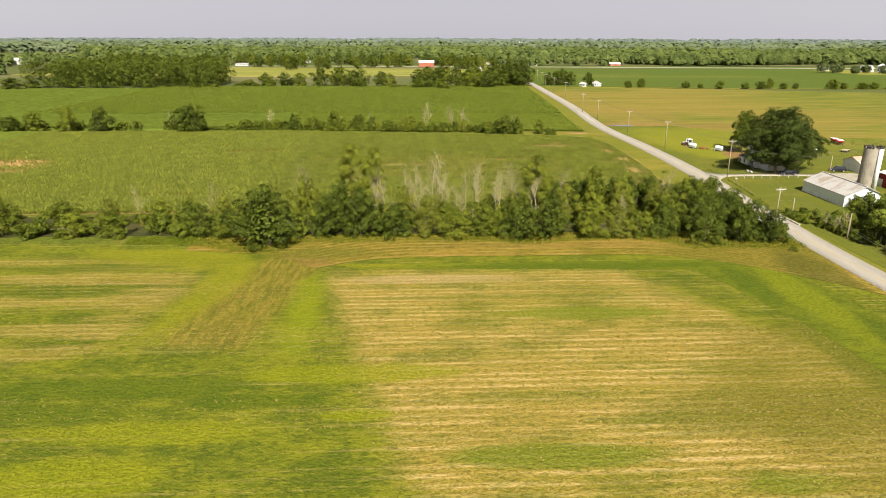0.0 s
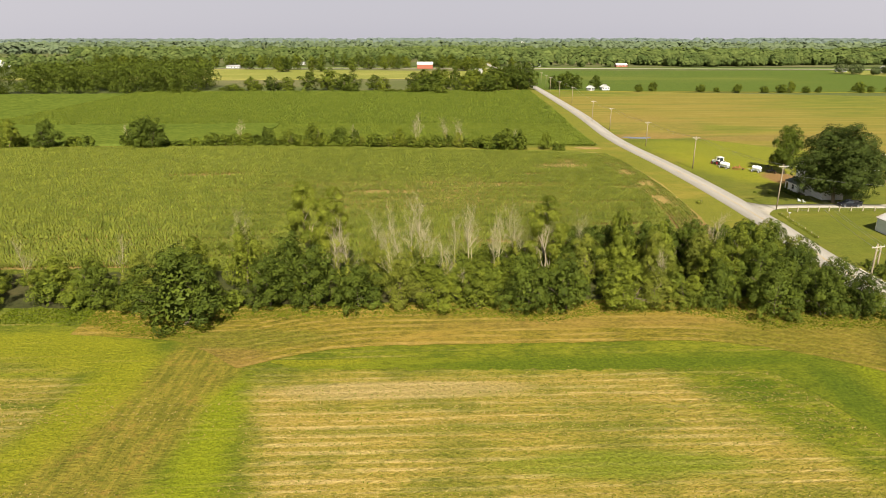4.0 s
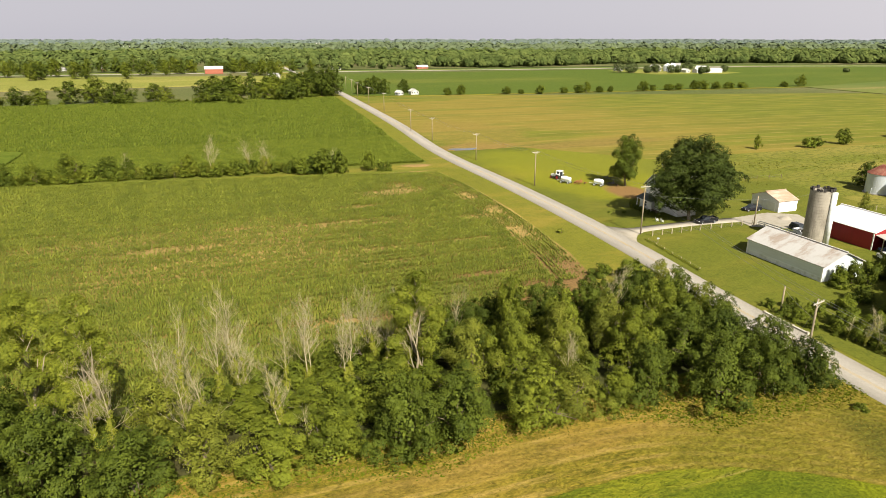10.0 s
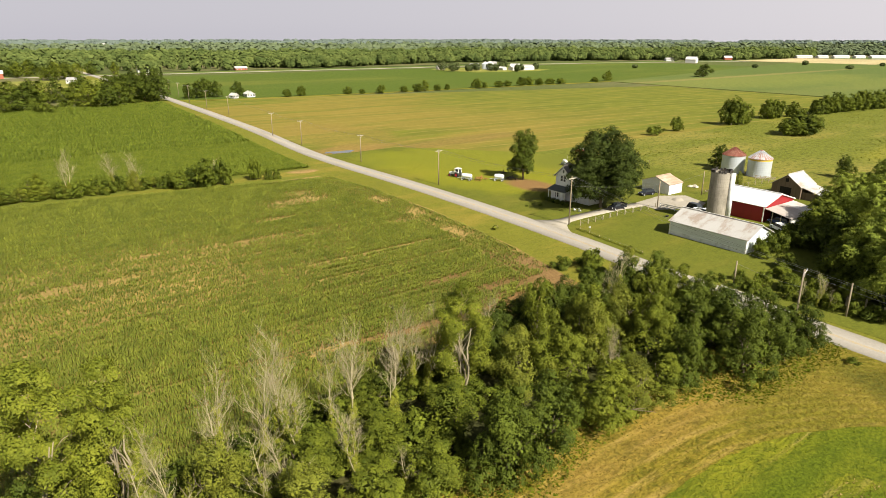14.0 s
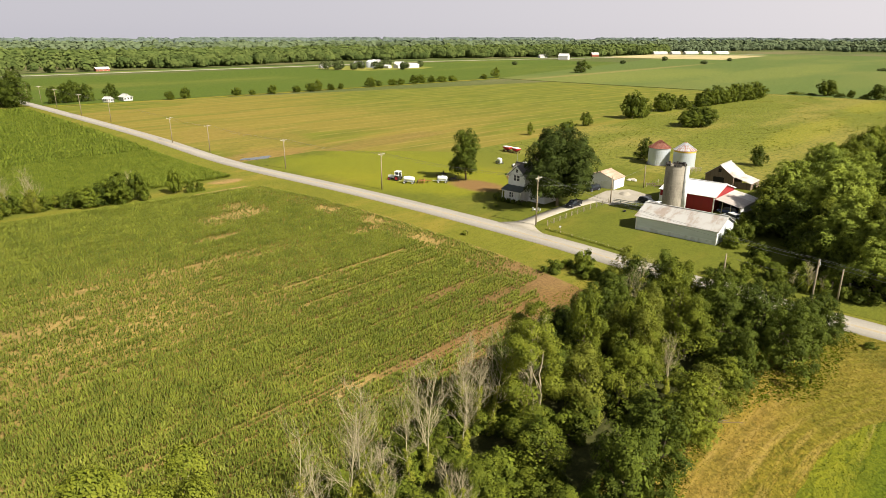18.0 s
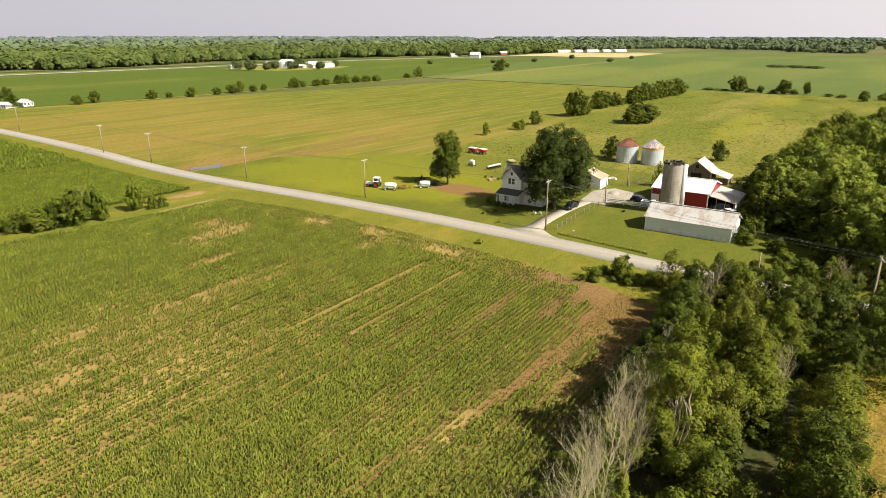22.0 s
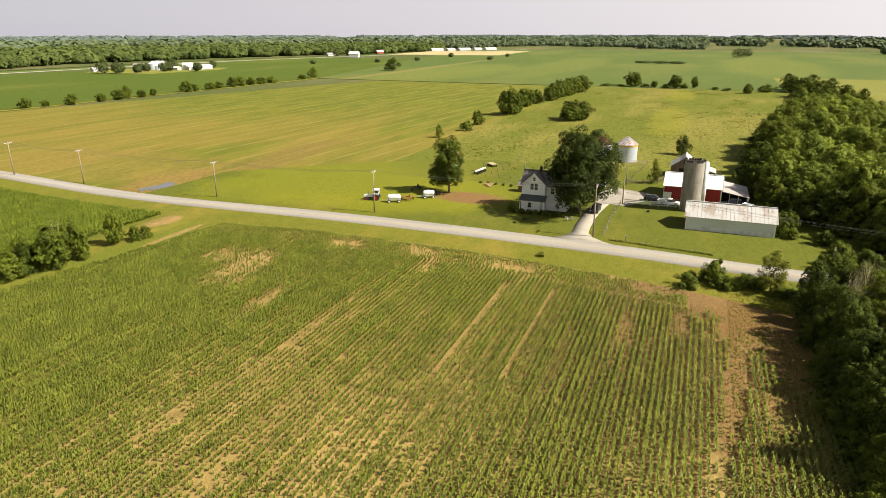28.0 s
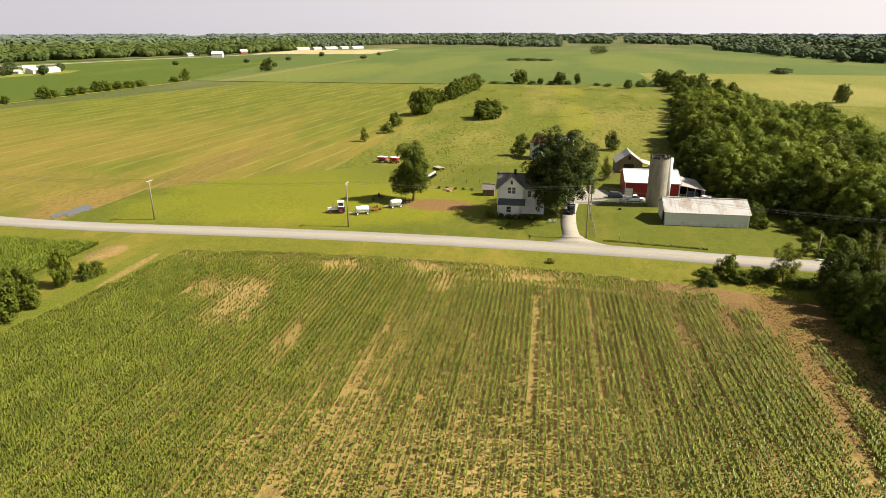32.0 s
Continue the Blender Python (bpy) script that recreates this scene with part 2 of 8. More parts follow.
def stubble_material():
    """A mown hay field: broken straw rows over green regrowth, in strips and patches of different growth."""
    m, n, l, p = material("hay_stubble", 0.95, spec=0.1)
    s = Shade(m)
    grain, fleck = s.noise(2.4, detail=4, rough=0.7), s.noise(5.5, (0.5, 1.4, 1), 4, 0.75, (1, 8, 0))
    blotch, clump = s.noise(0.13, (0.8, 1.2, 1), 4, 0.62, (5, 3, 0)), s.noise(0.6, (0.7, 1.3, 1), 4, 0.65, (3, 17, 0))
    wob = s.math("ADD", s.math("MULTIPLY", s.noise(0.10, detail=4, rough=0.6, off=(11, 4, 0)), 0.6), s.math("MULTIPLY", s.noise(0.5, (0.6, 1.4, 1), 5, 0.7, (1, 14, 0)), 0.4))
    tuft = s.noise(1.3, (0.8, 1.2, 1), 4, 0.68, (8, 2, 0))
    green = s.mix(s.ramp(blotch, 0.36, 0.62), (0.072, 0.092, 0.006), (0.140, 0.145, 0.009))
    green = s.mix(s.math("MULTIPLY", s.ramp(tuft, 0.53, 0.66), 0.6), green, (0.190, 0.178, 0.014))
    green = s.mix(s.math("MULTIPLY", s.ramp(tuft, 0.47, 0.35), 0.6), green, (0.040, 0.058, 0.005))
    green = s.mix(s.math("MULTIPLY", s.ramp(clump, 0.52, 0.36), 0.55), green, (0.046, 0.066, 0.005))
    green = s.mix(s.math("MULTIPLY", s.ramp(grain, 0.5, 0.72), 0.5), green, (0.165, 0.160, 0.014))
    # straw left in rows by the mower
    w = n.new("ShaderNodeTexWave")
    w.bands_direction, w.inputs["Scale"].default_value = "Y", 0.314159 / 1.5
    w.inputs["Distortion"].default_value, w.inputs["Detail"].default_value, w.inputs["Detail Scale"].default_value = 1.2, 2.0, 0.15
    l.new(s.scaled((1, 1, 1)), w.inputs["Vector"])
    run = s.noise(0.9, (0.07, 1.0, 1), 5, 0.78, (2, 9, 0))
    stripe = s.math("MULTIPLY", s.ramp(w.outputs["Fac"], 0.25, 0.85), s.ramp(run, 0.42, 0.60))
    straw = s.mix(s.ramp(grain, 0.3, 0.72), (0.194, 0.142, 0.020), (0.316, 0.225, 0.047))
    straw = s.mix(s.math("MULTIPLY", s.ramp(w.outputs["Fac"], 0.45, 0.05), 0.24), straw, (0.108, 0.100, 0.009))
    straw = s.mix(s.math("MULTIPLY", stripe, 0.75), straw, (0.430, 0.310, 0.120))
    straw = s.mix(s.math("MULTIPLY", s.ramp(tuft, 0.50, 0.36), 0.6), straw, (0.092, 0.088, 0.008))
    straw = s.mix(s.math("MULTIPLY", s.ramp(fleck, 0.52, 0.70), 0.5), straw, (0.43, 0.315, 0.13))
    straw = s.mix(s.math("MULTIPLY", s.ramp(fleck, 0.48, 0.32), 0.5), straw, (0.070, 0.072, 0.010))
    band = s.noise(0.16, (0.10, 1.0, 1), 4, 0.6, (7, 1, 0))
    right = s.inside([(-16.5, 110), (-16.5, 78), (-1, 52), (8, 20), (84, 20), (59, 66), (58.5, 84), (54, 98), (50, 107.4)], wob, 3.2, 10.0)
    left = s.inside([(-140, 122), (-140, 66), (-58, 71), (-43, 80), (-38, 103), (-41, 112), (-62, 118)], wob, 2.5)
    few = s.ramp(band, 0.45, 0.58)
    keep = s.math("MAXIMUM", s.math("MULTIPLY", right, s.math("ADD", 0.36, s.math("MULTIPLY", s.ramp(s.math("ADD", s.math("MULTIPLY", band, 0.6), s.math("MULTIPLY", blotch, 0.4)), 0.38, 0.54), 0.64))), s.math("MULTIPLY", s.math("MULTIPLY", left, few), 0.62))
    thin = s.math("MULTIPLY", s.math("MULTIPLY", few, stripe), 0.35)
    c = s.mix(s.math("MAXIMUM", keep, thin), green, straw)
    # the uncut wedge, with its grass lying along it
    lay = s.noise(1.1, (1.0, 0.16, 1), 5, 0.7, (4, 4, 0), -22)
    rank = s.mix(s.ramp(lay, 0.34, 0.66), (0.098, 0.094, 0.010), (0.190, 0.152, 0.020))
    rank = s.mix(s.math("MULTIPLY", s.ramp(s.noise(0.35, detail=5, rough=0.7, off=(9, 9, 0)), 0.52, 0.70), 0.55), rank, (0.235, 0.140, 0.030))
    rank = s.mix(s.math("MULTIPLY", s.ramp(tuft, 0.48, 0.36), 0.5), rank, (0.060, 0.064, 0.008))
    c = s.mix(s.inside([(-36.5, 86), (-34.5, 80), (-24, 79.5), (-20.5, 98), (-17, 116), (-29, 117)], wob, 1.6), c, rank)
    for poly, col, k in (([(-20.8, 104), (-19.2, 77), (-14.6, 77), (-15.4, 100), (-17.6, 108)], (0.165, 0.182, 0.006), 0.7), ([(-64, 122), (-62, 117.5), (-40, 110.5), (-30, 112), (-33, 119), (-46, 122.5)], (0.180, 0.174, 0.008), 0.65), ([(-38, 100), (-39.5, 84), (-36, 84), (-29.2, 104), (-31, 113), (-36, 112)], (0.182, 0.176, 0.008), 0.7)):
        tone = s.mix(s.ramp(grain, 0.3, 0.7), tuple(v * 0.7 for v in col), tuple(v * 1.2 for v in col))
        c = s.mix(s.math("MULTIPLY", s.inside(poly, wob, 1.8), k), c, tone)
    bright, deep = (0.175, 0.182, 0.006), (0.058, 0.086, 0.004)
    for x, y, rx, ry, col, k in ((-9, 72, 13, 2.4, bright, 0.7), (-7, 62.6, 4, 1.3, bright, 0.7), (-30, 60, 13, 2.2, bright, 0.6), (-34, 52.5, 9, 3.6, bright, 0.65), (-20, 46, 16, 3.0, bright, 0.45), (25, 89.3, 13, 2.2, (0.125, 0.145, 0.010), 0.75), (14, 54.5, 11, 2.2, (0.095, 0.125, 0.006), 0.75), (36, 49.5, 5, 1.6, (0.115, 0.135, 0.008), 0.6), (-36, 69.5, 16, 2.6, deep, 0.7), (-19, 65.8, 8, 1.6, deep, 0.65), (-46, 64, 16, 2.4, deep, 0.55), (46.5, 104.3, 3.2, 1.3, deep, 0.8), (10, 96, 22, 1.0, (0.110, 0.118, 0.010), 0.5), (44, 62, 18, 5.0, (0.105, 0.105, 0.010), 0.6), (52, 62, 16, 22.0, (0.128, 0.112, 0.012), 0.55), (57, 76, 2.4, 14, (0.095, 0.098, 0.010), 0.6), (-60, 112, 14, 2.0, deep, 0.5), (-58, 100, 14, 1.6, deep, 0.5), (2, 104.5, 16, 2.0, (0.30, 0.225, 0.095), 0.55)):
        tone = s.mix(s.ramp(grain, 0.3, 0.7), tuple(v * 0.68 for v in col), tuple(v * 1.22 for v in col))
        c = s.mix(s.math("MULTIPLY", s.blob(x, y, rx, ry, wob), k), c, tone)
    l.new(c, p.inputs["Base Color"])
    s.bump(p, s.math("ADD", s.math("MULTIPLY", grain, 0.6), s.math("MULTIPLY", tuft, 0.8)), 1.0, 0.35)
    return m


def hay_material():
    """A wide mown field: green aftermath with long pale swath lines and broad tan bands along the road end."""
    m, n, l, p = material("mown_hay", 0.95, spec=0.1)
    s = Shade(m)
    grain = s.noise(0.8, (0.6, 1.3, 1), 4, 0.7)
    drift = s.noise(0.011, (0.5, 1.5, 1), 4, 0.55, (7, 1, 0), 6)
    blotch = s.noise(0.07, (0.5, 1.4, 1), 4, 0.6, (3, 5, 0), 6)
    c = s.mix(s.ramp(blotch, 0.36, 0.64), (0.093, 0.106, 0.012), (0.131, 0.132, 0.016))
    c = s.mix(s.math("MULTIPLY", s.ramp(grain, 0.48, 0.34), 0.30), c, (0.066, 0.076, 0.009))
    tan = s.mix(s.ramp(grain, 0.3, 0.7), (0.166, 0.121, 0.021), (0.228, 0.162, 0.038))
    near = s.math("SUBTRACT", 1.0, s.ramp(s.axis(0), 150.0, 330.0))
    f = s.math("MULTIPLY", s.ramp(s.math("ADD", drift, s.math("MULTIPLY", near, 0.10)), 0.48, 0.62), s.math("ADD", 0.12, s.math("MULTIPLY", near, 0.50)))
    c = s.mix(f, c, tan)
    band = s.noise(0.11, (0.05, 1.0, 1), 4, 0.6, (2, 2, 0), 8)
    c = s.mix(s.math("MULTIPLY", s.ramp(band, 0.54, 0.66), s.math("ADD", 0.16, s.math("MULTIPLY", near, 0.34))), c, (0.207, 0.151, 0.031))
    c = s.mix(s.math("MULTIPLY", s.ramp(band, 0.46, 0.36), 0.4), c, (0.091, 0.104, 0.011))
    w = n.new("ShaderNodeTexWave")
    w.bands_direction, w.inputs["Scale"].default_value = "Y", 0.314159 / 9.5
    w.inputs["Distortion"].default_value, w.inputs["Detail"].default_value, w.inputs["Detail Scale"].default_value = 1.6, 2.0, 0.06
    l.new(s.scaled((1, 1, 1), (0, 0, 0), 8), w.inputs["Vector"])
    run = s.noise(0.5, (0.05, 1.0, 1), 4, 0.7, (2, 9, 0), 8)
    swath = s.math("MULTIPLY", s.ramp(w.outputs["Fac"], 0.90, 0.995), s.ramp(run, 0.40, 0.58))
    c = s.mix(s.math("MULTIPLY", swath, 0.55), c, (0.265, 0.207, 0.063))
    wob = s.noise(0.09, detail=5, rough=0.65, off=(11, 4, 0))
    for x, y, rx, ry, col, k in ((104, 310, 18, 12, (0.199, 0.124, 0.041), 0.7), (118, 345, 22, 40, (0.194, 0.137, 0.033), 0.5), (150, 300, 40, 8, (0.157, 0.104, 0.033), 0.45)):
        c = s.mix(s.math("MULTIPLY", s.blob(x, y, rx, ry, wob), k), c, s.mix(s.ramp(grain, 0.3, 0.7), tuple(v * 0.75 for v in col), tuple(v * 1.2 for v in col)))
    l.new(c, p.inputs["Base Color"])
    s.bump(p, grain, 0.4, 0.35)
    return m


M["stubble"] = stubble_material()
M["regrowth"] = ground_material("green_regrowth", (0.058, 0.080, 0.005), (0.120, 0.136, 0.008), (0.140, 0.148, 0.009), 0.05, (0.45, 0.7), bump=0.8,
    patches=[(30, 110.0, 26, 1.6, (0.066, 0.094, 0.005), 0.6), (4, 115, 14, 1.1, (0.185, 0.180, 0.007), 0.75), (-9, 112.5, 7, 1.8, (0.180, 0.170, 0.010), 0.75), (26, 114.2, 18, 1.0, (0.135, 0.152, 0.007), 0.65), (63.5, 96, 3.2, 18, (0.145, 0.160, 0.006), 0.75), (57, 100, 2.5, 9, (0.058, 0.086, 0.005), 0.65), (68, 74, 3, 12, (0.060, 0.085, 0.006), 0.6)])
M["rank"] = ground_material("rank_grass", (0.074, 0.072, 0.007), (0.195, 0.155, 0.016), (0.275, 0.180, 0.034), 0.05, (0.45, 0.66), rows=(1.9, (0.345, 0.236, 0.066), 0.62), bump=1.0, comb=0.3, fine=1.5, rugged=0.45,
    patches=[(-24, 113, 8, 4, (0.170, 0.108, 0.030), 0.5), (30, 122.5, 30, 1.6, (0.190, 0.128, 0.030), 0.4), (64, 116, 18, 9, (0.120, 0.112, 0.012), 0.6), (72, 104, 5, 12, (0.070, 0.074, 0.010), 0.7), (-20, 119, 12, 3, (0.105, 0.110, 0.012), 0.6)])
M["weeds"] = ground_material("green_weeds", (0.050, 0.066, 0.008), (0.120, 0.140, 0.014), (0.165, 0.150, 0.024), 0.1, (0.5, 0.7), fine=1.6, bump=1.0)
M["verge"] = ground_material("verge_grass", (0.090, 0.098, 0.012), (0.160, 0.154, 0.018), (0.212, 0.166, 0.028), 0.05, (0.5, 0.7), bump=0.5, rugged=0.2, patches=[(70, 279.5, 5, 3, (0.30, 0.19, 0.075), 0.9), (62, 268.8, 9, 0.9, (0.28, 0.19, 0.07), 0.8), (0, 272, 75, 3, (0.115, 0.135, 0.016), 0.6), (0, 284, 75, 6, (0.085, 0.105, 0.014), 0.6)])
M["lawn"] = ground_material("mown_lawn", (0.064, 0.078, 0.010), (0.116, 0.124, 0.014), (0.162, 0.138, 0.022), 0.04, (0.5, 0.72), rugged=0.18,
    patches=[(117, 252, 24, 44, (0.190, 0.187, 0.011), 0.7), (132, 268, 26, 30, (0.150, 0.154, 0.014), 0.8), (150, 240, 14, 16, (0.125, 0.132, 0.016), 0.7), (104, 285, 14, 16, (0.150, 0.158, 0.013), 0.6), (115, 220, 5.5, 9.5, (0.190, 0.108, 0.042), 0.95)], bump=0.35)
M["pasture"] = ground_material("rough_pasture", (0.072, 0.090, 0.011), (0.150, 0.155, 0.020), (0.205, 0.175, 0.038), 0.02, (0.45, 0.65), fine=0.9, bump=1.0, rugged=0.6,
    patches=[(300, 180, 60, 9, (0.220, 0.200, 0.024), 0.5), (430, 180, 40, 10, (0.220, 0.200, 0.024), 0.5)])
M["hay"] = hay_material()
M["bean"] = ground_material("bean_crop", (0.050, 0.078, 0.009), (0.082, 0.112, 0.014), (0.120, 0.128, 0.022), 0.006, (0.5, 0.7), fine=0.6)
M["bean_far"] = ground_material("blue_green_crop", (0.070, 0.100, 0.023), (0.094, 0.124, 0.028), (0.126, 0.138, 0.034), 0.005, (0.45, 0.62), fine=0.4,
    patches=[(640, 420, 160, 60, (0.150, 0.164, 0.034), 0.6), (820, 330, 240, 40, (0.150, 0.162, 0.036), 0.55), (900, 90, 260, 60, (0.155, 0.165, 0.034), 0.5), (620, 250, 120, 50, (0.086, 0.118, 0.026), 0.5), (700, 470, 260, 8, (0.21, 0.175, 0.06), 0.6)])
# litter colour with the trees' deep shade put in, hence very dark
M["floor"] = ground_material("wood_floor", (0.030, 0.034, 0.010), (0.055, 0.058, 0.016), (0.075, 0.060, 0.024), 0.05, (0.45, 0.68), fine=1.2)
M["pale"] = ground_material("pale_meadow", (0.13, 0.145, 0.026), (0.205, 0.205, 0.040), (0.27, 0.235, 0.062), 0.01, (0.45, 0.65), fine=0.5)
M["yellow"] = ground_material("yellow_grass", (0.120, 0.130, 0.026), (0.190, 0.185, 0.038), (0.235, 0.205, 0.052), 0.006, (0.45, 0.65), fine=0.5)
M["tan"] = ground_material("harvested_straw", (0.30, 0.25, 0.12), (0.40, 0.33, 0.17), (0.46, 0.37, 0.2), 0.01, (0.45, 0.65), fine=0.5)
M["soil"] = ground_material("field_soil", (0.175, 0.122, 0.036), (0.262, 0.182, 0.058), (0.350, 0.242, 0.082), 0.05, (0.45, 0.68), rugged=0.5, patches=[(48, 170, 26, 16, (0.140, 0.084, 0.031), 0.85), (56, 156, 16, 6.5, (0.175, 0.100, 0.036), 0.9), (38, 156.5, 16, 4, (0.215, 0.130, 0.050), 0.75), (64, 151, 9, 4, (0.115, 0.070, 0.030), 0.8), (8, 163.6, 20, 0.9, (0.20, 0.122, 0.045), 0.8), (33, 159.8, 12, 1.6, (0.185, 0.108, 0.040), 0.8), (2.5, 158, 4, 2.4, (0.25, 0.16, 0.055), 0.7), (66, 172, 4, 12, (0.2, 0.12, 0.05), 0.6), (-130, 212, 18, 9, (0.40, 0.24, 0.095), 0.8), (50, 245, 8, 9, (0.30, 0.21, 0.075), 0.7), (-15, 214, 18, 9, (0.24, 0.17, 0.06), 0.5)])


# ---------------------------------------------------------------- helpers for meshes
def lie(x, y):
    """Height of the land: level, with a wet hollow beside the road."""
    return -1.35 * math.exp(-(((x - 97) / 34) ** 2 + ((y - 312) / 42) ** 2))


def lies(x, y):
    return -1.35 * np.exp(-(((x - 97) / 34) ** 2 + ((y - 312) / 42) ** 2))


def data_mesh(name, verts, faces, mat, smooth=False):
    """A mesh from arrays; faces all with the same number of corners."""
    me = bpy.data.meshes.new(name)
    verts, faces = np.asarray(verts, np.float32).reshape(-1, 3), np.asarray(faces, np.int32)
    k = faces.shape[1]
    me.vertices.add(len(verts))
    me.vertices.foreach_set("co", verts.ravel())
    me.loops.add(faces.size)
    me.loops.foreach_set("vertex_index", faces.ravel())
    me.polygons.add(len(faces))
    me.polygons.foreach_set("loop_start", np.arange(0, faces.size, k, dtype=np.int32))
    me.polygons.foreach_set("loop_total", np.full(len(faces), k, np.int32))
    if smooth:
        me.polygons.foreach_set("use_smooth", np.ones(len(faces), bool))
    me.update(calc_edges=True)
    me.materials.append(mat)
    return me


def part(name, bm, mat, parent=None, label="", smooth=False):
    """Links a bmesh (or a mesh) as one object under a thing or a part."""
    if isinstance(bm, bmesh.types.BMesh):
        me = bpy.data.meshes.new(name)
        bmesh.ops.recalc_face_normals(bm, faces=bm.faces)
        bm.to_mesh(me)
        bm.free()
        me.materials.append(mat)
        if smooth:
            for f in me.polygons:
                f.use_smooth = True
    else:
        me = bm
    ob = new(name, me)
    ob.parent = parent
    if label:
        ob["label"] = label
    return ob


def thing(name, m, label, category, group="", kind=""):
    ob = new(name)
    ob.matrix_world = m
    return tagged(ob, label, category, group, kind)


def box(bm, x0, x1, y0, y1, z0, z1, m=None):
    vs = [bm.verts.new((x, y, z)) for x in (x0, x1) for y in (y0, y1) for z in (z0, z1)]
    for q in ((0, 1, 3, 2), (4, 6, 7, 5), (0, 4, 5, 1), (2, 3, 7, 6), (0, 2, 6, 4), (1, 5, 7, 3)):
        bm.faces.new([vs[i] for i in q])
    if m:
        bmesh.ops.transform(bm, matrix=m, verts=vs)
    return bm


def boxed(*a, m=None):
    return box(bmesh.new(), *a, m=m)


def slab(bm, corners, thick):
    """A four-sided sheet with thickness, corners in order."""
    c = [Vector(p) for p in corners]
    n = (c[1] - c[0]).cross(c[2] - c[0]).normalized() * thick
    a, b = [bm.verts.new(p) for p in c], [bm.verts.new(p + n) for p in c]
    bm.faces.new(a[::-1])
    bm.faces.new(b)
    k = len(c)
    for i in range(k):
        bm.faces.new((a[i], a[(i + 1) % k], b[(i + 1) % k], b[i]))
    return bm


def tube(bm, pts, radii, sides=8, caps=True):
    """A tapering tube through points."""
    rings = []
    for i, p in enumerate(pts):
        d = (Vector(pts[min(i + 1, len(pts) - 1)]) - Vector(pts[max(i - 1, 0)])).normalized()
        u = d.orthogonal().normalized()
        v = d.cross(u)
        rings.append([bm.verts.new(Vector(p) + (u * math.cos(a) + v * math.sin(a)) * radii[i]) for a in [2 * math.pi * k / sides for k in range(sides)]])
    for a, b in zip(rings, rings[1:]):
        for k in range(sides):
            # keep the seam untwisted by pairing nearest corners
            bm.faces.new((a[k], a[(k + 1) % sides], b[(k + 1) % sides], b[k]))
    if caps:
        bm.faces.new(rings[0][::-1])
        bm.faces.new(rings[-1])
    return bm


def turned(bm, profile, sides=24):
    """A body of revolution round z from (radius, height) pairs."""
    rings = [[bm.verts.new((r * math.cos(2 * math.pi * k / sides), r * math.sin(2 * math.pi * k / sides), z)) for k in range(sides)] if r > 1e-4 else [bm.verts.new((0, 0, z))] for r, z in profile]
    for a, b in zip(rings, rings[1:]):
        for k in range(sides):
            j = (k + 1) % sides
            q = [a[k % len(a)], a[j % len(a)], b[j % len(b)], b[k % len(b)]]
            q = [v for i, v in enumerate(q) if v not in q[:i]]
            if len(q) > 2:
                bm.faces.new(q)
    return bm


def area(name, corners, mat, layer, cell=12.0, label="", category="field"):
    """A field or lawn: a sheet that follows the land inside a convex outline (anticlockwise)."""
    xs, ys = [c[0] for c in corners], [c[1] for c in corners]
    bm = bmesh.new()
    nx, ny = max(1, int((max(xs) - min(xs)) / cell)), max(1, int((max(ys) - min(ys)) / cell))
    gx, gy = np.linspace(min(xs), max(xs), nx + 1), np.linspace(min(ys), max(ys), ny + 1)
    vs = [[bm.verts.new((x, y, 0)) for y in gy] for x in gx]
    for i in range(nx):
        for j in range(ny):
            bm.faces.new((vs[i][j], vs[i + 1][j], vs[i + 1][j + 1], vs[i][j + 1]))
    for a, b in zip(corners, corners[1:] + corners[:1]):
        bmesh.ops.bisect_plane(bm, geom=bm.verts[:] + bm.edges[:] + bm.faces[:], plane_co=(a[0], a[1], 0), plane_no=(b[1] - a[1], a[0] - b[0], 0), clear_outer=True)
    for v in bm.verts:
        v.co.z = lie(v.co.x, v.co.y) + 0.03 * layer
    rim = bmesh.ops.extrude_edge_only(bm, edges=[e for e in bm.edges if e.is_boundary])
    for v in rim["geom"]:
        if isinstance(v, bmesh.types.BMVert):
            v.co.z -= 0.4
    ob = part(name, bm, mat)
    return tagged(ob, label, category, kind="structure")


def ribbon(name, line, left, right, mat, lift, label, category, kind="structure", across=2):
    """A strip along a line of (x, y), with its two edges at these offsets."""
    vs, fs = [], []
    for i, (x, y) in enumerate(line):
        d = (Vector(line[min(i + 1, len(line) - 1)]) - Vector(line[max(i - 1, 0)])).normalized()
        a, b = [o[i] if isinstance(o, (list, tuple)) else o for o in (left, right)]
        for k in range(across):
            o = a + (b - a) * k / (across - 1)
            px, py = x + d.y * o, y - d.x * o
            vs.append((px, py, lie(px, py) + lift))
    fs = [(across * i + k, across * i + k + 1, across * (i + 1) + k + 1, across * (i + 1) + k) for i in range(len(line) - 1) for k in range(across - 1)]
    # turned-down edges, so that the strip sits in the ground
    n, top = len(line), len(vs)
    for k in (0, across - 1):
        vs += [(vs[across * i + k][0], vs[across * i + k][1], vs[across * i + k][2] - 0.15) for i in range(n)]
    for i in range(n - 1):
        fs += [(across * i, across * (i + 1), top + i + 1, top + i), (across * i + across - 1, top + n + i, top + n + i + 1, across * (i + 1) + across - 1)]
    return tagged(new(name, data_mesh(name, vs, fs, mat)), label, category, kind=kind)


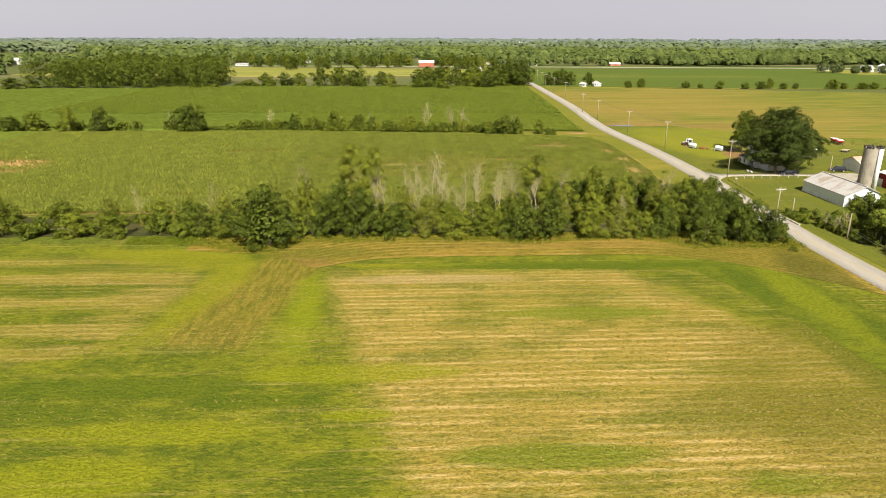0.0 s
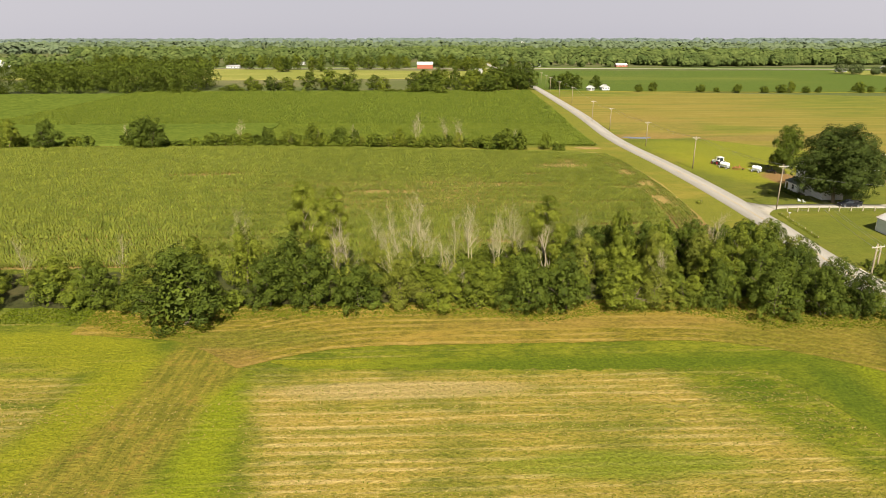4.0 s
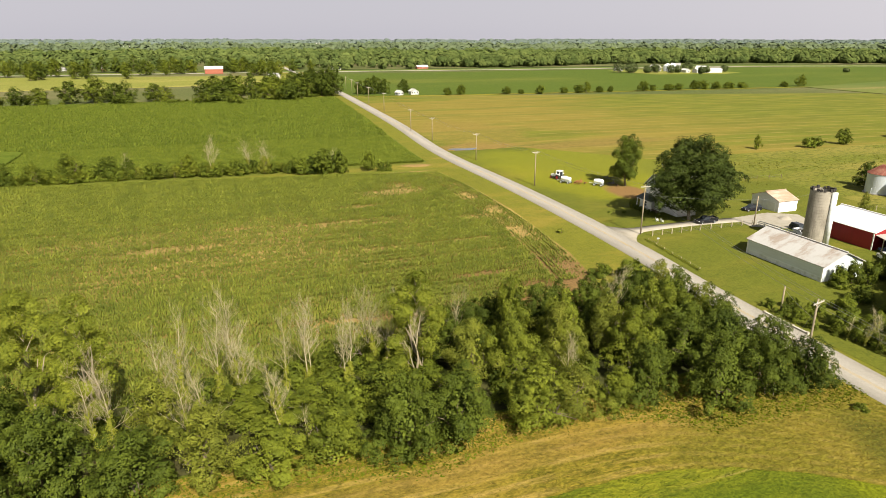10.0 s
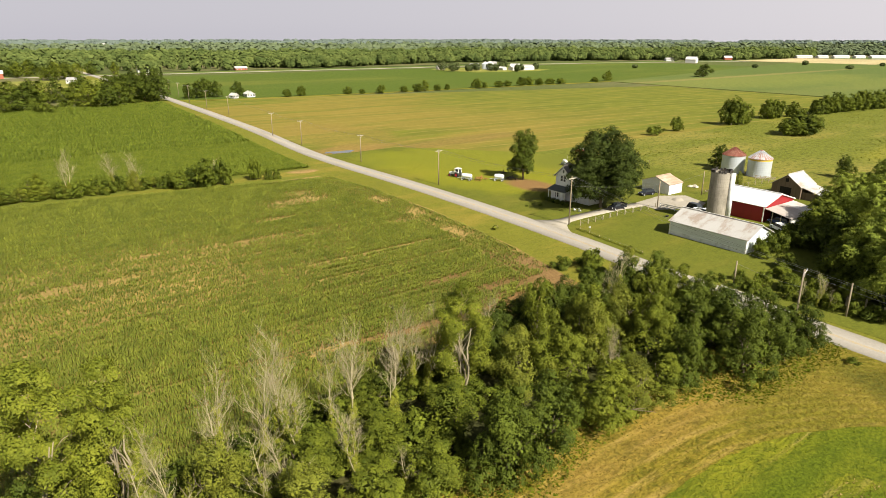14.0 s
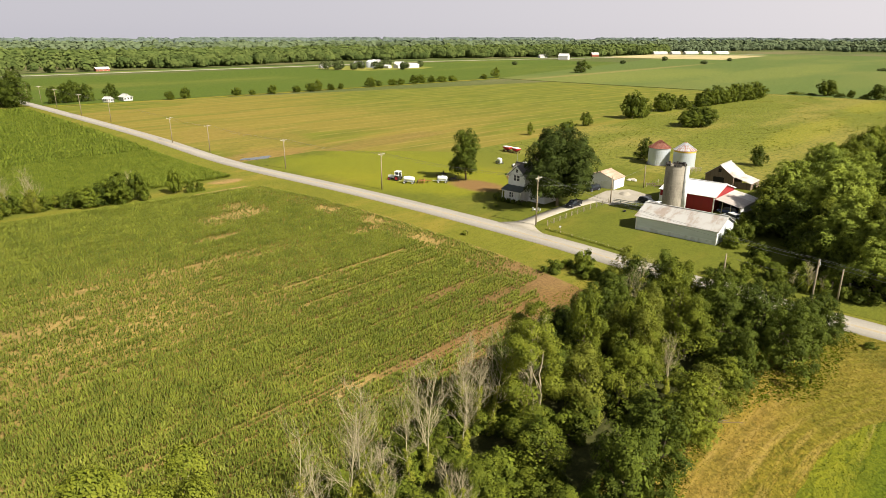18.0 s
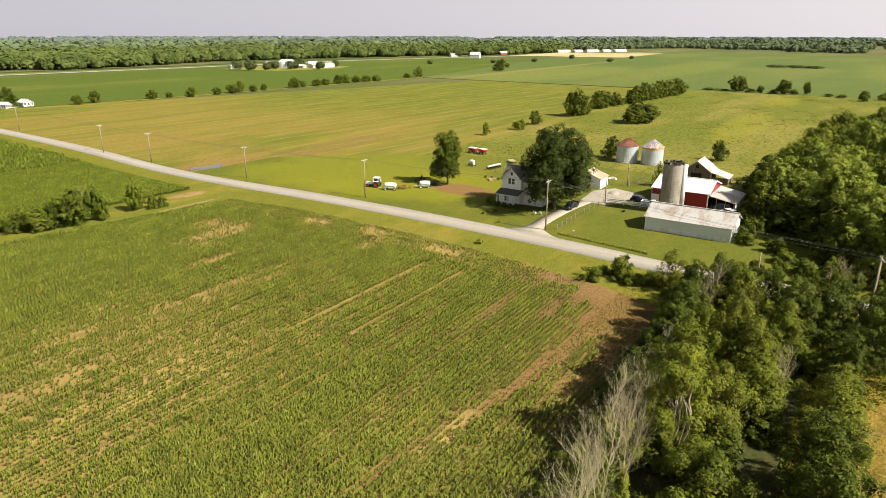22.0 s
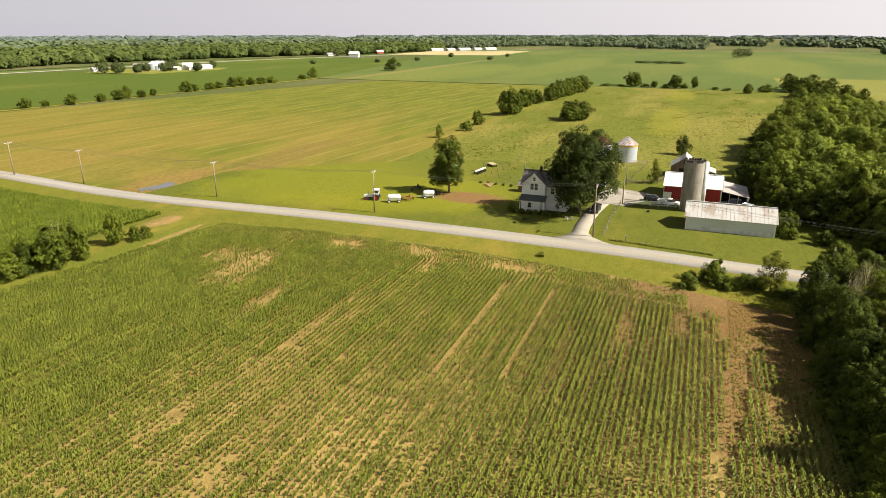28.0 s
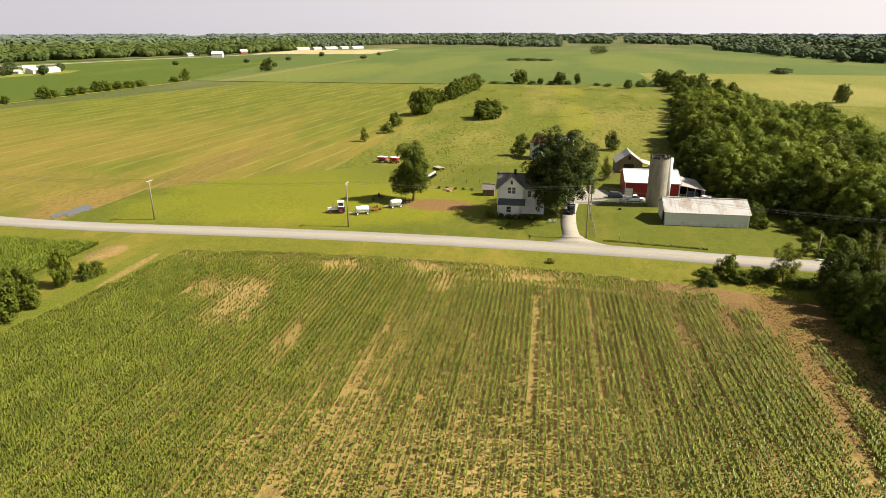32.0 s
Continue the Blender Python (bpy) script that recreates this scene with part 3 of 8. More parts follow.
# ---------------------------------------------------------------- the land
rng = np.random.default_rng(4)
bm = bmesh.new()
rad = [60, 130, 200, 260, 330, 420, 560, 800, 1300, 2200, 3400, 4850]
cx, cy = 90.0, 300.0
ring = []
for r in rad:
    ring.append([bm.verts.new((cx + r * math.cos(2 * math.pi * k / 72), cy + r * math.sin(2 * math.pi * k / 72), 0)) for k in range(72)])
mid = bm.verts.new((cx, cy, 0))
for k in range(72):
    bm.faces.new((mid, ring[0][k], ring[0][(k + 1) % 72]))
    for a, b in zip(ring, ring[1:]):
        bm.faces.new((a[k], b[k], b[(k + 1) % 72], a[(k + 1) % 72]))
bmesh.ops.subdivide_edges(bm, edges=[e for e in bm.edges if all((v.co.xy - Vector((cx, cy))).length < 201 for v in e.verts)], cuts=3, use_grid_fill=True)
for v in bm.verts:
    v.co.z = lie(v.co.x, v.co.y) - 0.3
tagged(part("ground", bm, M["ground"]), "level green and tan farmland running out to the horizon", "ground", kind="structure")

area("hay_stubble_field", [(-420, -120), (77, -120), (77, 121), (-20, 128), (-420, 142)], M["stubble"], 1, 40, "mown hay field in tan stubble rows and bright green regrowth")


def field_end(x):
    """Where the mown field ends and the uncut headland begins: a long curve."""
    return 116.2 - 0.016 * (max(0.0, x - 40) ** 2 + min(0.0, x) ** 2)


def between(name, x0, x1, low, high, mat, layer, label, step=0.7, ragged=0.5):
    """A sheet between two lines across the field, with ragged edges."""
    vs, fs = [], []
    n = int((x1 - x0) / step)
    for i in range(n + 1):
        x = x0 + (x1 - x0) * i / n
        a = low(x) + ragged * (noise.noise(Vector((x * 0.35, 1.0, 0))) + 0.7 * noise.noise(Vector((x * 1.3, 4.0, 0))))
        b = high(x) + ragged * 0.5 * noise.noise(Vector((x * 0.6, 9.0, 0)))
        for y in (a, max(a + 0.05, b)):
            vs.append((x, y, lie(x, y) + 0.03 * layer))
    fs = [(2 * i, 2 * i + 2, 2 * i + 3, 2 * i + 1) for i in range(n)]
    return tagged(new(name, data_mesh(name, vs, fs, mat)), label, "field", kind="structure")


between("rank_headland", -46, 78.5, lambda x: field_end(x) if x > -19 else float(np.interp(x, [-46, -30, -24, -19], [121.5, 119, 115, 110.4])), lambda x: 131.0, M["rank"], 3, "straw-coloured uncut grass along the tree line", 0.7, 0.35)
between("tree_foot_grass", -420, 79, lambda x: float(np.interp(x, [-420, -130, -60, -46, -33, -27, -24, 12, 19, 24, 33, 44, 50, 55, 75, 79], [134, 129, 126, 125, 119.8, 120.2, 126, 126, 124, 122.8, 125.6, 126, 123.8, 119.6, 119, 120])), lambda x: 149.6, M["weeds"], 2, "rank green weeds at the foot of the trees", 0.5, 0.7)
between("green_strip", -15, 77, lambda x: float(np.interp(x, [-15, -11, 50, 53.0, 55.0, 57.5, 59.0, 60.0], [112, 110.0, 107.6, 100.0, 92, 84, 70, 40])), lambda x: min(field_end(x) + 0.6, float(np.interp(x, [58, 60, 64, 68, 70, 71.5, 77], [112.5, 111.5, 107, 102, 94, 70, 30]))), M["regrowth"], 2, "bright green band of regrowth round the mown field", 0.35, 0.9)
area("corn_soil", [(-420, 148.5), (64, 149.5), (67.5, 160), (72, 180), (75.5, 215), (75.5, 245), (73, 266), (-40, 282), (-420, 283)], M["soil"], 1, 20, "brown soil of the near corn field")
area("hedge_strip", [(-420, 282), (-40, 281), (-40, 288), (-420, 292)], M["verge"], 2, 20, "rough grass strip between two crops")
area("hedge_strip", [(-40, 281), (73.5, 264.6), (82, 286), (-40, 288)], M["verge"], 2, 20, "rough grass strip between two crops beside the road")
area("north_crop_soil", [(-420, 288), (76, 283.5), (90, 527), (-60, 531), (-230, 506), (-420, 506)], M["bean"], 1, 25, "deep green standing crop")
area("lawn", [(86, 100), (150, 100), (166, 150), (166, 230), (158, 252), (141, 276), (122, 304), (86, 308)], M["lawn"], 2, 6, "mown green farmyard lawn", "lawn")
area("south_field", [(91, -120), (500, -120), (500, 64), (130, 101), (91, 101)], M["pasture"], 1, 40, "rough grassland south of the creek", "pasture")
area("pasture", [(130, 100), (500, 60), (500, 256), (480, 258), (200, 270), (140, 270)], M["pasture"], 0, 10, "rough yellow-green pasture with tussocks", "pasture")
area("mown_hay_field", [(91, 262), (480, 250), (480, 497), (170, 524), (97, 545)], M["hay"], 1, 6, "tan and green mown hay field with faint swath lines")
area("straw_meadow", [(-420, 700), (-300, 660), (110, 690), (118, 800), (-420, 900)], M["pale"], 1, 60, "pale yellow-green meadow before far woodland", "meadow")
area("straw_field", [(1080, 720), (1110, 510), (1390, 520), (1300, 720)], M["tan"], 4, 60, "tan harvested field beside far white buildings")
area("bean_field", [(100, 546), (170, 527), (482, 502), (900, 500), (900, 780), (104, 820)], M["bean"], 1, 60, "deep green bean field")
area("far_bean_field", [(486, -150), (1500, -800), (1500, 700), (486, 498)], M["bean_far"], 2, 80, "pale blue-green crop beyond the pasture")

area("yellow_field", [(362, -150), (640, -150), (646, 106), (486, 110), (362, 72)], M["yellow"], 4, 40, "yellow-green grass field beyond the creek wood")
# dark sheet that paints the shade between the creek trees
between("creek_floor", -125, 72, lambda x: 131.4, lambda x: 147.2, M["floor"], 3.6, "litter and weeds under the creek trees, darkened to carry their shade", 1.0, 1.2)
# the wood's shade is darkened into its litter sheet as well
area("wood_floor", [(95, 104), (140, 94), (200, 86), (332, 78), (392, 82), (392, 114), (340, 123), (290, 132), (240, 141), (208, 146), (180, 149), (144, 151), (128, 148), (116, 138), (104, 133), (95, 129)], M["floor"], 4, 8, "litter and weeds under the creek wood, darkened to carry its shade", "woodland floor")
ROAD = [(80.2, -120), (80.6, 60), (81.0, 100), (81.5, 120), (82.7, 140), (83.8, 158), (85.3, 172), (86.3, 190), (86.9, 208), (87.1, 225), (87.1, 245), (87.0, 262), (87.2, 280), (88.1, 300), (89.3, 325), (90.6, 350), (92.8, 392), (95.0, 440), (97.2, 490), (99.5, 550), (101, 620), (103, 820), (112, 1500)]


def smooth_line(pts, step=4.0):
    """Points along a soft curve through the given ones."""
    out = []
    for i in range(len(pts) - 1):
        p0, p1, p2, p3 = [Vector(pts[min(max(i + k, 0), len(pts) - 1)]) for k in (-1, 0, 1, 2)]
        n = max(2, int((p2 - p1).length / step))
        n = min(n, 12)
        for k in range(n):
            t = k / n
            out.append(tuple(0.5 * (2 * p1 + (p2 - p0) * t + (2 * p0 - 5 * p1 + 4 * p2 - p3) * t * t + (3 * p1 - p0 - 3 * p2 + p3) * t ** 3)))
    return out + [pts[-1]]


line = smooth_line(ROAD)
m, n, l, p = material("chip_seal", 0.9, spec=0.2)
s = Shade(m)
c = s.mix(s.ramp(s.noise(6.0, detail=4, rough=0.7), 0.3, 0.7), (0.26, 0.236, 0.20), (0.355, 0.325, 0.275))
c = s.mix(s.math("MULTIPLY", s.ramp(s.noise(0.25, (2.5, 0.25, 1), 4), 0.45, 0.75), 0.5), c, (0.22, 0.195, 0.165))
l.new(c, p.inputs["Base Color"])
M["road"] = m
M["gravel"] = worn("drive_gravel", (0.30, 0.27, 0.22), (0.22, 0.19, 0.125), 0.5, 0.6, 0.95, bump=0.6)
M["line"] = worn("yellow_line", (0.38, 0.26, 0.06), (0.32, 0.28, 0.2), 0.6, 0.8, 0.8)
ribbon("verge", line, -21.0, 12.0, M["verge"], 0.015, "mown roadside verge of yellow-green grass", "verge", across=8)
ribbon("shoulder", line, -3.25, 3.25, M["gravel"], 0.075, "pale gravel road shoulder", "shoulder")
ribbon("road", line, -2.95, 2.95, M["road"], 0.09, "sun-bleached grey country road with a worn yellow line", "road")
near_line = [q for q in line if q[1] < 420]
for o in (-0.16, 0.16):
    ribbon("centre_line", near_line, o - 0.05, o + 0.05, M["line"], 0.096, "faded yellow centre line", "road marking")
drive = smooth_line([(87.5, 188.0), (90, 188.1), (95, 188.3), (100, 188.6), (107, 188.6), (114, 188.3), (124, 187.0), (131, 185)], 2.0)
ribbon("driveway", drive, [-1.75 - 7.5 * max(0.0, (95.0 - q[0]) / 7.5) ** 2.2 for q in drive], [1.75 + 8.0 * max(0.0, (96.0 - q[0]) / 8.5) ** 2.2 for q in drive], M["gravel"], 0.083, "pale gravel driveway between the road and the yard", "driveway")
ribbon("fence_strip", smooth_line([(90, 551), (97, 546), (170, 525.5), (482, 499.5), (560, 500), (900, 499)], 20.0), -3.0, 3.0, M["verge"], 0.036, "rough grass strip along a far fence", "grass strip")
cross = smooth_line([(-420, 905), (-120, 890), (104, 872), (260, 856), (420, 838), (560, 826), (730, 812), (820, 785), (920, 753), (1100, 690), (1500, 560)], 30.0)
ribbon("cross_road", cross, -5.0, 5.0, M["gravel"], 0.07, "pale gravel road crossing the far fields", "road")
ribbon("far_crop_strip", cross, -48.0, -6.0, M["bean_far"], 0.05, "pale blue-green crop strip before the woods", "field")
area("gravel_yard", [(121, 181.5), (131, 176), (137, 178), (140, 186), (134, 190), (122, 189)], M["gravel"], 4, 8, "pale gravel farmyard", "yard")


# ---------------------------------------------------------------- trees
M["bark"] = worn("bark", (0.17, 0.13, 0.09), (0.07, 0.06, 0.045), 1.2, 0.7, 0.95, stretch=(1, 1, 0.25), bump=0.8)
M["pale_bark"] = worn("pale_locust_bark", (0.30, 0.25, 0.16), (0.17, 0.14, 0.09), 1.2, 0.6, 0.95, stretch=(1, 1, 0.25), bump=0.8)
M["dead"] = worn("weathered_dead_wood", (0.37, 0.315, 0.19), (0.24, 0.195, 0.115), 0.8, 0.6, 0.9, stretch=(1, 1, 0.3), bump=0.5)
M["leaf_deep"] = leaf_material("deep_green_leaves", (0.013, 0.023, 0.004), (0.094, 0.118, 0.013), 0.03)
M["leaf_farm"] = leaf_material("shade_tree_leaves", (0.014, 0.022, 0.004), (0.060, 0.079, 0.013), 0.04)
M["leaf_dark"] = leaf_material("dark_leaves", (0.017, 0.029, 0.005), (0.132, 0.156, 0.015), 0.04)
M["leaf_mid"] = leaf_material("green_leaves", (0.024, 0.038, 0.005), (0.168, 0.188, 0.018), 0.05)
M["leaf_light"] = leaf_material("yellow_green_leaves", (0.056, 0.074, 0.008), (0.228, 0.242, 0.024), 0.06)
M["leaf_far"] = leaf_material("far_leaves", (0.030, 0.044, 0.014), (0.095, 0.115, 0.036), 0.1)
M["leaf_olive"] = leaf_material("olive_leaves", (0.042, 0.055, 0.008), (0.190, 0.198, 0.024), 0.05)
M["leaf_bright"] = leaf_material("sunlit_wood_leaves", (0.046, 0.070, 0.010), (0.300, 0.350, 0.048), 0.12)
M["creeper"] = leaf_material("creeper_leaves", (0.110, 0.130, 0.014), (0.270, 0.275, 0.036), 0.25)


def unit(n):
    v = rng.normal(size=(n, 3))
    return v / np.linalg.norm(v, axis=1, keepdims=True)


def leaves(lumps, count, size, inner=0.68, squash=0.85, jitter=0.5):
    """Leaf pieces strewn over and inside lumps (x, y, z, rx, ry, rz): corners and faces."""
    lumps = np.asarray(lumps, float)
    w = (lumps[:, 3] * lumps[:, 5]) + 0.01
    pick = rng.choice(len(lumps), count, p=w / w.sum())
    d = unit(count)
    r = inner + (1.08 - inner) * rng.random(count) ** 0.45
    c = lumps[pick, :3] + d * lumps[pick, 3:] * r[:, None]
    nrm = d + jitter * unit(count) + np.array([0, 0, 0.3])
    nrm /= np.linalg.norm(nrm, axis=1, keepdims=True)
    a = np.cross(nrm, unit(count))
    a /= np.linalg.norm(a, axis=1, keepdims=True) + 1e-9
    b = np.cross(nrm, a)
    s = (size * (0.55 + 0.9 * rng.random(count)))[:, None]
    fold = nrm * s * 0.35
    v = np.stack([c - a * s, c - b * s * squash * 0.7 + fold, c + a * s, c + b * s * squash * 0.7 + fold], 1)
    return v.reshape(-1, 3), np.arange(count * 4).reshape(-1, 4)


def branching(bm, at, way, length, radius, depth, spread=0.55, sides=5, kids=3, lift=0.25):
    """A bent limb that forks into thinner ones."""
    p, d, pts, rr = Vector(at), Vector(way).normalized(), [Vector(at)], [radius]
    for k in range(3):
        d = (d + Vector(rng.normal(size=3)) * 0.16 + Vector((0, 0, lift * 0.2))).normalized()
        p = p + d * length / 3
        pts.append(p.copy())
        rr.append(radius * (1 - 0.2 * (k + 1)))
    tube(bm, pts, rr, sides, caps=False)
    if depth > 0:
        for k in range(kids):
            q = pts[1 + (k + 1) * 2 // kids] if k < kids - 1 else pts[-1]
            w = (d + Vector(rng.normal(size=3)) * spread + Vector((0, 0, lift))).normalized()
            branching(bm, q, w, length * (0.55 + 0.2 * rng.random()), radius * 0.5, depth - 1, spread, max(3, sides - 1), kids, lift)


def sprays(boughs, count, per, size, spread, flat=0.15, squash=0.85):
    """Leaf sprays: small arched fans of leaves that clothe the outer side of each bough (x, y, z, r, rz)."""
    b = np.asarray(boughs, float)
    w = b[:, 3] * b[:, 4]
    pick = rng.choice(len(b), count, p=w / w.sum())
    d = unit(count)
    d[:, 2] = d[:, 2] * 0.85 + 0.22
    d /= np.linalg.norm(d, axis=1, keepdims=True)
    at = b[pick, :3] + d * b[pick][:, [3, 3, 4]] * (0.70 + 0.38 * rng.random((count, 1)))
    n = d * 0.85 + np.array([0, 0, 0.55]) + 0.30 * unit(count)
    n /= np.linalg.norm(n, axis=1, keepdims=True)
    t = np.cross(n, unit(count))
    t /= np.linalg.norm(t, axis=1, keepdims=True) + 1e-9
    u = np.cross(n, t)
    R = spread[0] + (spread[1] - spread[0]) * rng.random(count)
    k = np.repeat(np.arange(count), per)
    m = len(k)
    q, a = np.sqrt(rng.random(m)), rng.random(m) * 6.283
    side = t[k] * np.cos(a)[:, None] + u[k] * np.sin(a)[:, None]
    c = at[k] + side * (R[k] * q)[:, None] + n[k] * (R[k] * (flat * rng.normal(size=m) - 0.34 * q * q))[:, None]
    nrm = n[k] + side * (0.75 * q)[:, None] + 0.42 * unit(m)
    nrm /= np.linalg.norm(nrm, axis=1, keepdims=True)
    e = np.cross(nrm, unit(m))
    e /= np.linalg.norm(e, axis=1, keepdims=True) + 1e-9
    f = np.cross(nrm, e)
    z = (size * (0.6 + 0.8 * rng.random(m)))[:, None]
    fold = nrm * z * 0.3
    v = np.stack([c - e * z, c - f * z * squash * 0.7 + fold, c + e * z, c + f * z * squash * 0.7 + fold], 1)
    return v.reshape(-1, 3)


def tree(name, height, width, crown_mat, label, bare=0.2, count=260, per=46, size=0.11, boughs=22, depth=2, category="tree", round_top=0.6, trunks=1, shape=0.3, spread=(0.35, 0.75), tiers=0.0):
    """A tapered trunk with limbs, and a crown of boughs clothed in leaf sprays, uneven and with gaps."""
    ob = thing(name, pose(0, 0, -500), label, category)
    bm = bmesh.new()
    r0 = height * 0.017 + 0.04
    for k in range(trunks):
        o = Vector((rng.normal() * 0.4, rng.normal() * 0.4, -0.3)) if trunks > 1 else Vector((0, 0, -0.3))
        lean = Vector((rng.normal() * 0.12, rng.normal() * 0.12, 1))
        branching(bm, o, lean, height * (0.38 if tiers == 0 else 0.44), r0 / math.sqrt(trunks), depth, 0.75 if tiers == 0 else 0.32, 7, 4, 0.35)
    base, top = height * bare, height
    seed = float(rng.random() * 40)
    B = []
    turn = rng.random() * 6.283
    for k in range(boughs):
        f = (k + 0.7 * rng.random()) / boughs
        a = turn + k * 2.39996 + 0.5 * rng.normal()
        env = width * 0.5 * max(0.22, math.sin(math.pi * min(0.97, 0.20 + 0.77 * f) ** 0.9) ** round_top)
        env *= 1.0 + shape * 1.3 * noise.noise(Vector((math.cos(a) * 0.9, math.sin(a) * 0.9, f * 3 + seed)))
        r = width * (0.105 + 0.085 * rng.random()) * (1.1 - 0.35 * f)
        rz = r * (0.85 + 0.45 * rng.random()) * (1.0 - 0.45 * tiers)
        off = max(0.0, env - r * 0.85) * (0.72 + 0.33 * rng.random())
        z = base + rz * 0.7 + (top - base - rz * 1.5) * f
        B.append((off * math.cos(a), off * math.sin(a), z, r, rz))
        if off > 0.5 and tiers > 0:
            tube(bm, [(0, 0, z - off * 0.7 - 0.5), (off * 0.5 * math.cos(a), off * 0.5 * math.sin(a), z - off * 0.2 - 0.2), (off * math.cos(a), off * math.sin(a), z)], [r0 * 0.16, r0 * 0.10, r0 * 0.05], 5, False)
    part("trunk", bm, M["bark"] if tiers == 0 else M["pale_bark"], ob, smooth=True)
    v = sprays(B, count, per, size, spread)
    if tiers == 0:
        core = [(0, 0, base + (top - base) * q, width * w, width * w, (top - base) * 0.2) for q, w in ((0.22, 0.27), (0.45, 0.26), (0.68, 0.17))]
        v2, f2 = leaves(core, max(60, int(count * per * 0.09)), size * 1.9, 0.3)
        v = np.concatenate([v, v2])
    part("crown", data_mesh("crown", v, np.arange(len(v)).reshape(-1, 4), crown_mat), crown_mat, ob)
    return ob


def snag(name, height, label, ivy=0.0, trunks=1):
    """A standing dead tree: a pale leader with short bare branches, some with creeper up the trunk."""
    ob = thing(name, pose(0, 0, -500), label, "dead tree")
    bm = bmesh.new()
    L = []
    for k in range(trunks):
        h = height * (1 - 0.16 * k - 0.06 * rng.random())
        p = Vector((rng.normal() * 0.7 * (trunks > 1), rng.normal() * 0.7 * (trunks > 1), -0.3))
        d = Vector((rng.normal() * 0.06, rng.normal() * 0.06, 1)).normalized()
        pts, n = [p.copy()], 9
        for j in range(n):
            d = (d + Vector((rng.normal() * 0.07, rng.normal() * 0.07, 0.05))).normalized()
            p = p + d * h / n
            pts.append(p.copy())
        r0 = 0.045 + h * 0.0048
        tube(bm, pts, [r0 * (1 - 0.86 * j / n) for j in range(n + 1)], 6, False)
        for j in range(22):
            f = 0.34 + 0.64 * (j + rng.random()) / 22
            i = min(n - 1, int(f * n))
            q = pts[i].lerp(pts[i + 1], f * n - i)
            a = rng.random() * 6.283
            way = Vector((math.cos(a), math.sin(a), 1.0 + 0.5 * rng.random()))
            branching(bm, q, way, h * (0.10 + 0.13 * rng.random()) * (1.25 - 0.6 * f), r0 * 0.36 * (1.15 - 0.7 * f), 2, 0.34, 3, 4, 0.35)
        if ivy:
            for z in np.linspace(0.03, ivy, 26):
                i = min(n - 1, int(z * n))
                q = pts[i].lerp(pts[i + 1], z * n - i)
                r = (0.62 - 0.4 * z / ivy) * (0.7 + 0.6 * rng.random())
                L.append((q.x + rng.normal() * 0.12, q.y + rng.normal() * 0.12, q.z, r, 0.55))
    part("trunk", bm, M["dead"], ob, smooth=True)
    if ivy:
        v = sprays(L, 150 * trunks, 14, 0.085, (0.16, 0.34))
        part("creeper", data_mesh("creeper", v, np.arange(len(v)).reshape(-1, 4), M["creeper"]), M["creeper"], ob, "yellow-green creeper on the trunk")
    return ob


